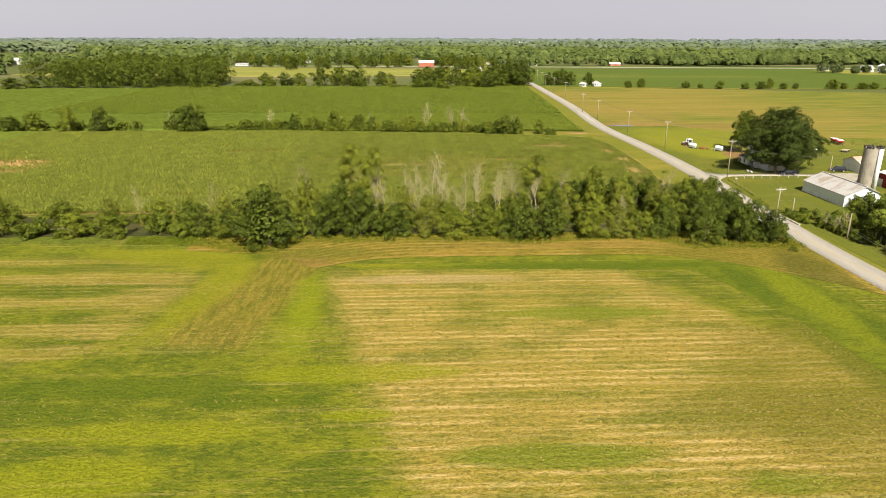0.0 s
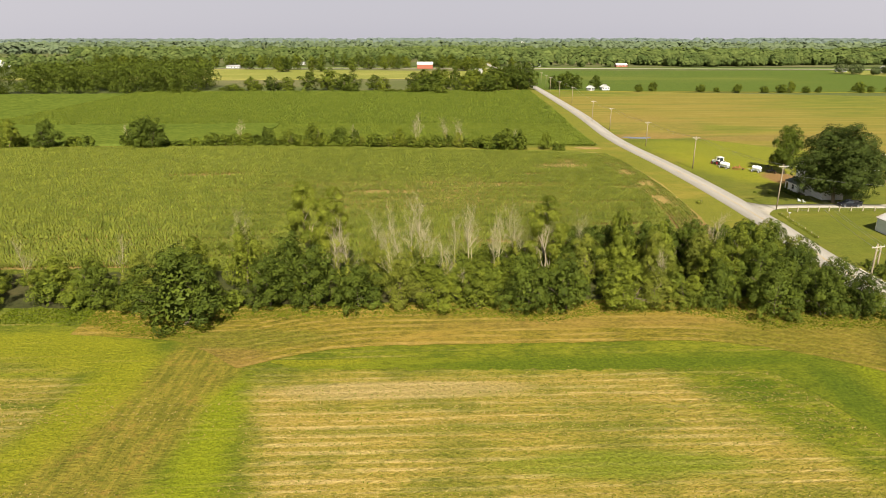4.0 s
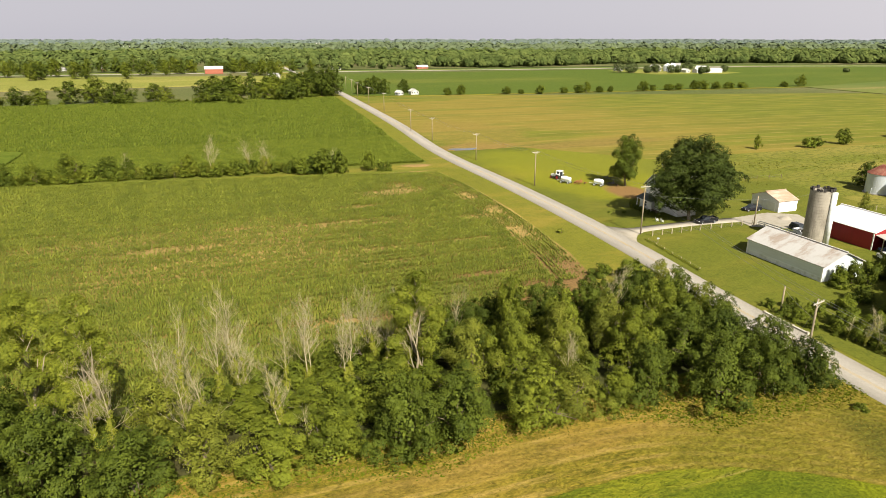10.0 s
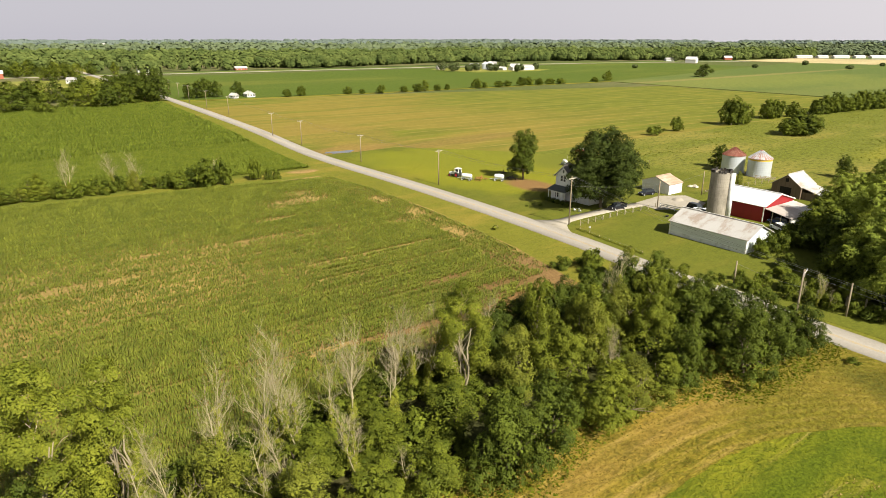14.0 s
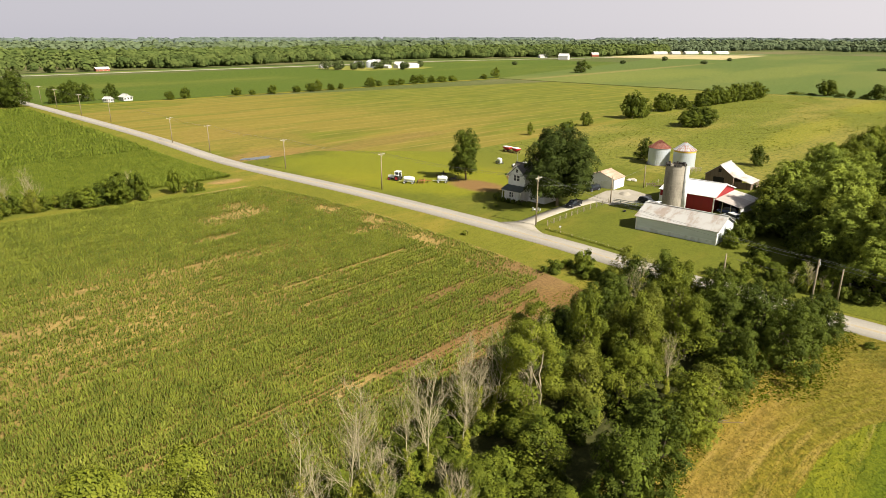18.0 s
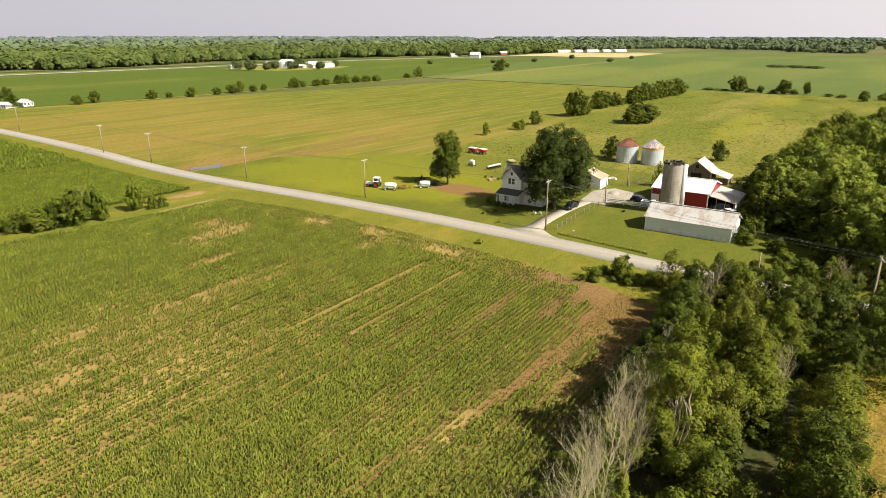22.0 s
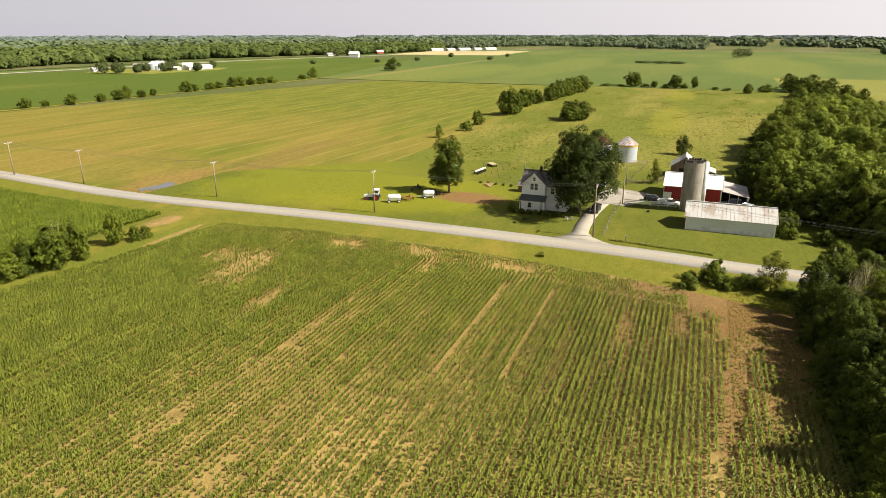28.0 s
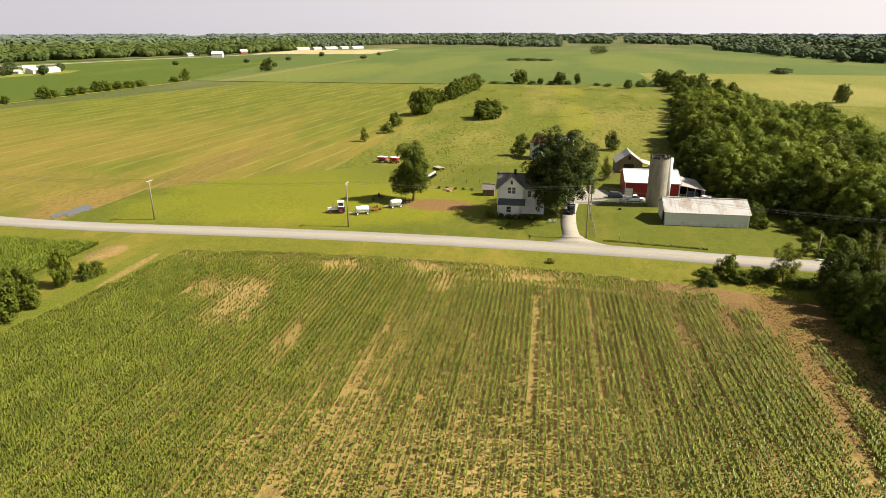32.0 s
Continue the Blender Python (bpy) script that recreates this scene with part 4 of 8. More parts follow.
KIND = {
    "broad": [tree("broadleaf_tree", 9.8, 9.0, M["leaf_deep"], "dense dark green broadleaf tree with a rounded crown", 0.0, 310, 50, 0.105, 19, round_top=0.5, shape=0.35) for k in range(4)],
    "green": [tree("hedgerow_tree", 9.3, 8.2, M["leaf_mid"], "leafy green hedgerow tree with an uneven crown", 0.0, 260, 48, 0.10, 16, round_top=0.62, shape=0.45) for k in range(5)],
    "tall": [tree("locust_tree", 15.0, 7.4, M["leaf_light"], "tall thin-crowned yellow-green tree with its trunk showing", 0.22, 600, 46, 0.090, 24, 1, trunks=2, shape=0.5, spread=(0.35, 0.85), tiers=0.5) for k in range(3)],
    "olive": [tree("olive_green_tree", 9.4, 7.6, M["leaf_olive"], "olive-green hedgerow tree with drooping foliage", 0.05, 220, 48, 0.09, 19, round_top=0.8, shape=0.5, spread=(0.4, 0.85)) for k in range(3)],
    "bush": [tree("bush", 3.2, 4.0, M["leaf_dark"], "rounded green bush in rough grass", 0.0, 75, 26, 0.115, 9, 1, "bush", 0.5, spread=(0.3, 0.6)) for k in range(4)],
    "snag": [snag("dead_tree", 12.8, "bare pale grey dead tree with forked limbs", (0.45, 0.7, 0.6, 0.8, 0.55, 0.3)[k], (1, 1, 2, 2, 1, 2)[k]) for k in range(6)],
    "farm": [tree("farmyard_tree", 20.6, 19.8, M["leaf_farm"], "very large dense dark green yard tree", 0.09, 1200, 48, 0.16, 46, 2, "tree", 0.40, shape=0.34, spread=(0.6, 1.25))],
    "yard": [tree("yard_tree", 13.5, 9.6, M["leaf_deep"], "tall green yard tree", 0.11, 460, 46, 0.125, 24, 2, "tree", 0.45, shape=0.4, spread=(0.45, 0.95))],
    "wood_dark": [tree("woodland_tree", 10.8, 9.6, M["leaf_deep"], "dark green woodland tree with a rounded crown", 0.02, 120, 32, 0.21, 22, spread=(0.6, 1.1), shape=0.4) for k in range(3)],
    "wood_mid": [tree("woodland_tree", 9.8, 8.6, M["leaf_dark"], "leafy green woodland tree with an uneven crown", 0.02, 110, 32, 0.20, 19, spread=(0.6, 1.1), shape=0.45) for k in range(4)],
    "giant": [tree("woodland_tree", 18.0, 16.5, (M["leaf_bright"], M["leaf_mid"], M["leaf_bright"], M["leaf_bright"], M["leaf_mid"])[k], "large sunlit green woodland tree with a broad crown", 0.0, 500, 42, 0.20, 27, 2, round_top=0.5, spread=(0.6, 1.25), shape=0.4) for k in range(5)],
    "clump": [tree("field_tree", 9.0, 10.0, M["leaf_dark"], "dense rounded green tree in rough pasture", 0.0, 170, 40, 0.20, 24, 1, round_top=0.42, spread=(0.5, 0.95), shape=0.3) for k in range(4)],
    "wood_light": [tree("woodland_tree", 10.8, 8.0, M["leaf_mid"], "fresh green sunlit woodland tree", 0.04, 105, 32, 0.19, 18, spread=(0.6, 1.1), shape=0.45) for k in range(3)],
}
TEMPLATES = [o for k in KIND.values() for o in k]


def plant(kind, x, y, height=1.0, width=1.0, group="", name="", label=""):
    src = KIND[kind][int(rng.integers(len(KIND[kind])))]
    ob = copy_thing(src, pose(x, y, lie(x, y), 0, 0, rng.random() * 360) @ Matrix.Diagonal((width, width, height, 1)))
    if group:
        ob["group"] = group
    if name:
        ob.name = name
    if label:
        ob["label"] = label
    return ob


LINE = "trees along the creek"
CREEK_TREES_A = [(73, 123.5, "broad", 0.72, 0.7), (67, 123.8, "broad", 0.85, 0.8), (59.5, 124, "broad", 1.0, 0.9), (52, 127.5, "broad", 0.85, 0.7), (75.5, 124.5, "bush", 1.3, 0.8), (72, 129, "broad", 0.8, 0.75), (62, 134, "broad", 0.95, 0.9), (47.5, 127.5, "green", 0.6, 0.7), (65, 130, "broad", 0.95, 0.9), (55, 135, "green", 1.0, 0.9), (69, 134, "broad", 0.8, 0.75), (61, 140, "green", 1.05, 0.9), (54, 140, "olive", 1.0, 0.85), (66, 142, "green", 1.0, 0.9), (42, 128, "olive", 0.75, 0.9), (37, 127.5, "green", 0.85, 1.0), (28, 127.8, "broad", 0.95, 0.95)]
CREEK_TREES_B = [(21.5, 127.2, "broad", 1.0, 0.9), (45, 137, "olive", 1.1, 0.9), (38, 136, "green", 1.0, 0.9), (40.5, 142, "green", 1.32, 0.75), (33, 138, "olive", 1.0, 0.95), (27, 141, "tall", 1.0, 1.0), (46, 138, "green", 1.2, 0.85), (21, 136, "green", 0.7, 0.95), (47, 141, "olive", 0.95, 0.8), (14, 129, "green", 0.7, 0.9), (8, 129, "green", 0.7, 0.9), (2, 130, "olive", 0.95, 1.0), (14, 137, "green", 0.6, 0.9), (6, 138, "green", 0.6, 0.95), (-3, 137, "olive", 1.0, 1.0), (-5, 130, "broad", 0.75, 0.9), (-10, 142, "tall", 1.1, 0.95)]
CREEK_TREES_C = [(-15, 143, "tall", 1.15, 1.05), (-17, 138, "broad", 1.05, 0.9), (-12, 131, "broad", 1.05, 0.95), (-19, 131, "broad", 0.9, 0.95), (-30.6, 124.2, "broad", 1.26, 1.5), (-34, 133, "broad", 0.9, 0.8), (-25, 140, "green", 1.2, 0.9), (-40, 130, "green", 0.65, 0.8), (-46, 131, "broad", 0.75, 0.75), (-55, 133, "bush", 1.4, 1.5), (-64, 131, "green", 0.62, 0.9), (-72, 132, "green", 0.6, 0.9), (-80, 134, "bush", 1.3, 1.4), (-88, 133, "green", 0.75, 1.1), (-97, 134, "broad", 0.75, 0.9), (-110, 136, "green", 0.8, 1), (-122, 138, "broad", 0.8, 0.9)]
for x, y, k, h, w in CREEK_TREES_A + CREEK_TREES_B + CREEK_TREES_C:
    plant(k, x, y, h * 1.03, w * 1.06, LINE)
for x, y, h in [(-26, 141, 1.0), (-46, 140, 0.75), (-61, 139, 0.72), (0, 143, 1.0), (3, 143, 1.1), (5.5, 144, 1.15), (7, 141, 0.9), (11, 143, 0.85), (14.5, 144, 1.0), (18, 143, 0.9), (22, 145, 1.02), (24.5, 144, 0.95), (26, 141, 0.8), (29, 144, 0.8), (1, 134, 0.95), (-2, 139, 1.0), (10, 135, 0.75), (12, 130, 0.5), (45, 133, 0.6), (33, 145, 0.85), (58, 146, 0.9), (-8, 136, 1.0)]:
    plant("snag", x, y, h, h, LINE)
for i in range(36):
    x = -125 + 195 * (i + rng.random()) / 36
    plant("bush", x, (131.5 if i % 4 == 1 else 144.5) + rng.normal() * 1.3, 0.5 + 0.5 * rng.random(), 0.9 + 0.5 * rng.random(), LINE)
for i in range(36):
    x = -125 + 190 * (i + rng.random()) / 36
    plant("bush", x, 130 + 13 * rng.random(), 0.7 + 0.6 * rng.random(), 1.0 + 0.5 * rng.random(), LINE)
for i in range(36):
    plant("bush", -22 + 78 * (i + rng.random()) / 36, 137 + 10 * rng.random(), 0.6 + 0.6 * rng.random(), 1.0 + 0.4 * rng.random(), LINE)
for x, y, k, h, w in [(-104, 140, "green", 0.8, 1.0), (-93, 141, "green", 0.7, 1.0), (-78, 140, "green", 0.65, 1.0), (-68, 139, "olive", 0.7, 0.9), (-57, 139, "green", 0.7, 0.9), (-50, 137, "green", 0.75, 0.9), (-42, 138, "olive", 0.8, 0.9), (-34, 141, "green", 0.95, 0.9), (66, 148, "broad", 0.9, 0.75), (72, 138, "broad", 0.8, 0.75), (70, 145, "broad", 0.95, 0.7), (62, 147, "broad", 0.75, 0.7), (56.5, 147.0, "broad", 0.92, 0.85), (50, 146.4, "broad", 0.95, 0.9), (43, 146.4, "broad", 0.88, 0.85), (36, 146.4, "broad", 0.85, 0.9), (29.5, 146.4, "broad", 0.75, 0.8), (23, 146.4, "green", 0.65, 0.8), (61, 148.5, "broad", 0.7, 0.7), (53, 148, "broad", 0.65, 0.65), (46.5, 148, "green", 0.6, 0.65), (39.5, 147.8, "broad", 0.62, 0.7), (33, 147.6, "broad", 0.55, 0.6), (26, 147.4, "green", 0.5, 0.6), (17, 146.5, "green", 0.55, 0.7), (67.5, 144, "broad", 0.85, 0.7), (33, 145.6, "broad", 0.85, 0.85), (40, 146, "broad", 0.9, 0.85), (47, 146, "broad", 0.92, 0.85), (54, 146, "broad", 0.92, 0.8)]:
    plant(k, x, y, h, w, LINE)
for i in range(30):
    plant("bush", 6 + 60 * (i + rng.random()) / 30, 148.6 + rng.normal() * 0.7, 0.4 + 0.45 * rng.random(), 0.8 + 0.4 * rng.random(), LINE)
# hedge between the two crops
HEDGE = "bushes of the field hedge"
HEDGE_BUSHES_A = [(52.8, 275.2, "clump", 0.78, 0.42), (43.2, 274.4, "clump", 0.85, 0.62), (38, 274, "clump", 0.92, 0.85), (31, 276, "clump", 0.6, 0.7), (34.5, 276.5, "broad", 0.6, 0.7), (40.5, 278, "green", 0.6, 0.7), (56.2, 273.6, "bush", 1.1, 0.95), (58.6, 273.2, "bush", 0.9, 0.95), (29, 279, "bush", 1.5, 1.2), (33, 278, "bush", 1.0, 1.2), (27, 279, "bush", 1.2, 1.0), (20, 280, "olive", 0.65, 0.6), (13, 281, "bush", 1.3, 1.3), (5, 281, "bush", 0.9, 1.4)]
HEDGE_BUSHES_B = [(-3, 285, "green", 0.78, 0.95), (-11, 285, "bush", 1.5, 2.2), (-19.6, 287, "broad", 0.68, 0.5), (-25.5, 287, "broad", 0.78, 1.0), (-36, 288, "green", 0.94, 1.15), (-45, 285, "green", 0.72, 1.1), (-53.6, 285.5, "broad", 0.82, 0.9), (-62, 287.5, "green", 0.58, 0.95), (-74, 287.6, "bush", 1.7, 2.2), (-96, 281, "broad", 1.3, 1.5), (-101, 284, "broad", 1.15, 1.3), (-121, 284, "bush", 1.8, 1.6), (-135.6, 283, "broad", 1.15, 1.15), (-150, 283, "green", 1.3, 1.3), (-165, 285, "green", 1.0, 1.3), (-175, 286, "broad", 0.75, 1.2), (-188, 287, "bush", 2.2, 2.5)]
for x, y, k, h, w in HEDGE_BUSHES_A + HEDGE_BUSHES_B:
    plant(k, x, y, h, w, HEDGE)
for i in range(56):
    x = -200 + 245 * (i + rng.random()) / 56
    if not -128 < x < -110:
        plant("bush", x, 288.5 - 0.045 * (x + 100) + rng.normal() * 1.6, 0.7 + 0.8 * rng.random(), 1.1 + 0.9 * rng.random(), HEDGE)
for i in range(26):
    x = -58 + 92 * (i + rng.random()) / 26
    plant("olive" if i % 3 else "green", x, 283.6 - 0.07 * x + rng.normal() * 1.1, 0.28 + 0.16 * rng.random(), 0.5 + 0.3 * rng.random(), HEDGE, "hedge_shrub", "low yellow-green shrub of the field hedge")
for x, y, h in [(3.8, 285, 0.95), (15.3, 283.5, 0.88), (20.7, 282, 0.84), (-65, 290, 0.78), (-20, 289, 0.6), (-108, 288, 0.7), (41, 277, 0.6)]:
    plant("snag", x, y, h, h * 1.1, HEDGE)
# the yard
shade = copy_thing(KIND["farm"][0], pose(111.4, 191.3, 0) @ Matrix.Diagonal((1.3, 0.96, 1.0, 1)))
shade["label"] = "very large dense dark green tree shading the farmhouse"
plant("yard", 118.5, 227.5, 1.16, 1.2, "", "yard_tree", "tall green yard tree with a clear trunk beside parked machinery")
plant("broad", 184, 203, 0.8, 0.75, "", "yard_tree", "dark green tree beside the grain bins")
plant("broad", 200, 171, 0.75, 0.75, "", "yard_tree", "dark green tree behind the old barn")
plant("bush", 74, 162, 1.5, 1.2, "", "", "round dark bush on the road verge")
plant("olive", 73, 153, 0.8, 0.8, "", "", "olive-green small tree on the road verge")
plant("green", 73, 143, 0.8, 0.8, LINE)
# creek woods east of the road
WOODS = "trees of the creek wood"
for x, y, k, h, w in [(146, 150.5, "wood_mid", 0.75, 0.8), (139.5, 147.5, "wood_mid", 0.7, 0.7), (133, 148, "wood_mid", 0.6, 0.6), (126, 146.5, "wood_dark", 0.55, 0.6), (119, 145.5, "wood_mid", 0.5, 0.6), (151, 153, "wood_dark", 0.7, 0.7), (158, 152, "wood_mid", 0.8, 0.8), (165, 152, "wood_dark", 0.85, 0.8), (107.5, 148.2, "bush", 1.2, 0.9), (110.5, 147.6, "bush", 1.5, 1.0), (106.2, 146.6, "bush", 0.8, 0.9), (113, 146.5, "bush", 1.4, 1.1), (117, 147.5, "bush", 1.1, 1.0), (122, 149.5, "bush", 1.2, 1.1), (127, 150.5, "bush", 1.0, 1.0), (150, 177, "olive", 0.75, 0.55), (104, 141, "bush", 1.0, 1.2), (99, 139, "bush", 0.9, 1.2), (95, 135, "bush", 0.9, 1.3), (91.5, 128, "bush", 0.7, 1.2), (92, 121, "bush", 0.8, 1.2), (89.5, 139.5, "bush", 0.5, 0.9)]:
    plant(k, x, y, h, w, WOODS)
for x, y, h, w in [(88.6, 144.6, 0.5, 0.6), (88.4, 141.5, 0.6, 0.7), (88.2, 138.6, 0.7, 0.7), (88, 136, 0.6, 0.6), (90, 133.6, 0.8, 0.8), (90.6, 130.6, 0.9, 0.8), (91.2, 127, 0.9, 0.9), (92, 124, 0.8, 0.9), (93, 135, 1.0, 0.9), (92, 139, 0.9, 0.9), (91.4, 142.6, 0.7, 0.8), (74.6, 117.2, 0.35, 0.5), (95, 131, 1.2, 1.0), (96, 127, 1.3, 1.0)]:
    plant("bush", x, y, h, w, WOODS)
for x, y, h in [(89.4, 131.2, 0.3), (90.2, 129.2, 0.34), (90, 127.2, 0.3), (93, 129, 0.42)]:
    plant("snag", x, y, h, h, WOODS)
for i in range(13):
    plant("bush", 69.5 + 7 * rng.random(), 147 + 20 * (i + rng.random()) / 13, 0.45 + 0.35 * rng.random(), 0.8 + 0.4 * rng.random(), LINE)
NORTH_EDGE = ([96, 104, 116, 128, 144, 180, 208, 240, 290, 340, 390], [131, 135, 140, 150, 153, 151, 148, 143, 134, 125, 115])
SOUTH_EDGE = ([96, 110, 140, 200, 260, 332, 390], [108, 104, 98, 88, 84, 80, 84])
for i in range(150):
    x = 98 + 290 * (i + rng.random()) / 150
    hi, lo = np.interp(x, *NORTH_EDGE) - 5.5, np.interp(x, *SOUTH_EDGE) + 4
    g = (0.62 + 0.38 * rng.random()) * np.interp(x, [200, 250, 300, 390], [1.0, 0.86, 0.66, 0.55])
    plant("giant", x, lo + (hi - lo) * (i * 0.618 % 1.0), g, (0.35 + 0.6 * g) * (0.9 + 0.2 * rng.random()), WOODS)
for x, y, h in [(212, 142, 0.82), (226, 139, 0.86), (246, 136, 0.75), (153, 139, 0.72), (166, 141, 0.7), (184, 142, 0.76), (198, 143, 0.8), (108, 127, 0.85), (122, 131, 0.8), (137, 137, 0.74), (105, 120, 0.9), (101, 114, 0.85)]:
    plant("giant", x, y, h, h * 0.95, WOODS)
for i in range(62):
    x = 100 + 288 * (i + rng.random()) / 62
    g = 0.6 + 0.45 * rng.random()
    plant(["wood_dark", "wood_mid", "wood_light"][int(rng.integers(3))], x, np.interp(x, *NORTH_EDGE) - 2.2 - 2.5 * rng.random(), g, g * 1.2, WOODS)
for i in range(26):
    x = 97 + 292 * (i + rng.random()) / 26
    plant("bush", x, np.interp(x, *NORTH_EDGE) - 0.5 - 1.5 * rng.random(), 0.7 + 0.7 * rng.random(), 1.0 + 0.6 * rng.random(), WOODS)
for x, y, k, h, w in [(204.5, 264.6, "green", 0.62, 0.5), (226.3, 260.8, "bush", 1.4, 1.6), (233, 262, "bush", 1.2, 1.4), (246.5, 262, "clump", 0.75, 0.65), (287, 259, "clump", 1.55, 1.3), (294, 257, "clump", 1.25, 1.0), (326, 261, "clump", 1.2, 1.1), (334, 261, "clump", 1.1, 1.1), (345, 258, "clump", 0.9, 0.9), (355, 257, "bush", 1.4, 1.8), (281.5, 223.5, "clump", 1.08, 1.75), (275.5, 224.5, "clump", 0.9, 1.2), (288.5, 222, "clump", 0.95, 1.2), (497, 217, "clump", 1.3, 1.5), (491, 208, "bush", 1.0, 2.0), (490, 201, "clump", 0.6, 0.6), (490, 193, "bush", 1.0, 2.2), (489, 186, "clump", 1.15, 1.1), (492, 179, "bush", 1.2, 2.2), (497, 172, "clump", 1.0, 0.6), (496, 237, "bush", 0.7, 3.0), (496, 227, "bush", 0.5, 2.5), (486, 158, "bush", 0.7, 2.0), (480, 150, "bush", 0.8, 2.0), (462, 137, "clump", 0.8, 0.7), (478, 126, "bush", 1.4, 2.5), (490, 122, "bush", 1.6, 3.0), (401, 80, "clump", 1.2, 0.8), (381, 23, "clump", 1.3, 1.0)] + [(366 + 9.2 * i, 254.6 - 0.85 * i, "clump", 1.0 + 0.35 * ((i * 7) % 3) / 2, 1.05 + 0.25 * (i % 2)) for i in range(10)]:
    plant(k, x, y, h, w, "trees along the pasture fence")
for i in range(26):
    plant("wood_mid" if i % 3 else "wood_dark", 388 + 128 * (i + rng.random()) / 26, 87 + rng.random() * 24, 0.9 + 0.4 * rng.random(), 1.35, WOODS)
FENCE_ROW = "bushes along the far fence"
for x, y, k, h, w in [(171, 524, "clump", 0.63, 0.72), (182, 525, "clump", 0.85, 0.72), (217, 520, "clump", 0.63, 0.88), (228, 518, "clump", 0.41, 0.55), (242, 514, "clump", 0.72, 0.77), (262, 513, "clump", 0.54, 0.72), (274, 512, "clump", 0.68, 0.94), (281, 512, "green", 0.95, 1.0), (292, 511, "clump", 0.54, 0.72), (302, 511, "clump", 0.54, 0.55), (331, 509, "clump", 0.90, 0.99), (340, 509, "clump", 0.54, 0.66), (355, 509, "clump", 0.59, 0.99), (364, 508, "clump", 0.59, 0.88), (380, 508, "clump", 0.85, 0.99), (388, 507, "clump", 0.85, 0.99), (400, 506, "clump", 0.68, 0.99), (412, 505, "clump", 0.63, 0.99), (425, 504, "clump", 0.59, 0.99), (470, 503, "clump", 0.54, 0.83), (489, 504, "green", 1.1, 1.3), (623, 487, "broad", 1.4, 2.0)]:
    plant(k, x, y, h, w, FENCE_ROW)
NORTH = "trees north of the crop"
for x, y, k, h, w in [(-137, 550, "bush", 1.6, 4.5), (-123, 546, "wood_mid", 1.1, 1.6), (-116, 533, "wood_mid", 1.0, 1.3), (-106, 538, "wood_dark", 1.15, 1.7), (-94, 541, "wood_mid", 1.15, 1.8), (-79, 550, "wood_dark", 1.4, 2.0), (-64, 551, "wood_mid", 1.75, 2.4), (-50, 527, "wood_dark", 1.35, 1.8), (-44, 523, "wood_dark", 1.45, 1.8), (-29, 550, "wood_mid", 1.2, 1.8), (-21, 531, "wood_light", 1.05, 1.7), (-14, 522, "bush", 1.0, 4.4), (2, 513, "wood_mid", 0.85, 1.3), (11, 521, "wood_dark", 1.25, 2.0), (22, 506, "wood_mid", 1.15, 1.6), (34, 530, "bush", 1.8, 2.5), (47, 519, "wood_light", 1.6, 2.0), (56, 517, "wood_dark", 1.35, 2.1), (66, 530, "wood_mid", 1.6, 2.0), (-305, 508, "wood_mid", 1.0, 2.4), (-290, 512, "bush", 1.6, 3.0), (-168, 512, "bush", 1.5, 3.0), (-155, 516, "bush", 1.4, 2.2)]:
    plant(k, x, y, h, w, NORTH)
for i in range(18):
    x = -150 + 235 * (i + rng.random()) / 18
    plant("bush", x, 530 + 14 * rng.random(), 0.6 + 1.0 * rng.random(), 1.0 + 1.6 * rng.random(), NORTH)
for i in range(18):
    x = 0 + 96 * (i + rng.random()) / 18
    plant("wood_mid" if i % 3 else "wood_dark", x, 552 + 40 * rng.random(), 1.2 + 0.5 * rng.random(), 1.5 + 0.6 * rng.random(), NORTH)
for x, y, h in [(90, 547, 2.2), (83, 550, 2.1), (76, 554, 2.0), (68, 550, 1.8), (112, 553, 1.1), (118, 551, 1.3), (124, 556, 1.4), (130, 552, 1.2), (146, 552, 1.1)]:
    plant("broad", x, y, h, h, "trees at the bend of the road")
for i in range(120):
    x, y = -420 + 540 * (i + rng.random()) / 120, 800 + 170 * rng.random()
    if abs(x - 14) > 22 or y > 885:
        if abs(x - 93) > 9 and noise.noise(Vector((x * 0.012, y * 0.02, 5))) > -0.25:
            plant(["wood_dark", "wood_mid", "wood_mid", "wood_light"][i % 4], x, y, 1.2 + 0.6 * rng.random(), 1.4 + 0.5 * rng.random(), "trees round the far houses")
for o in TEMPLATES:
    for q in (*o.children_recursive, o):
        bpy.data.objects.remove(q)


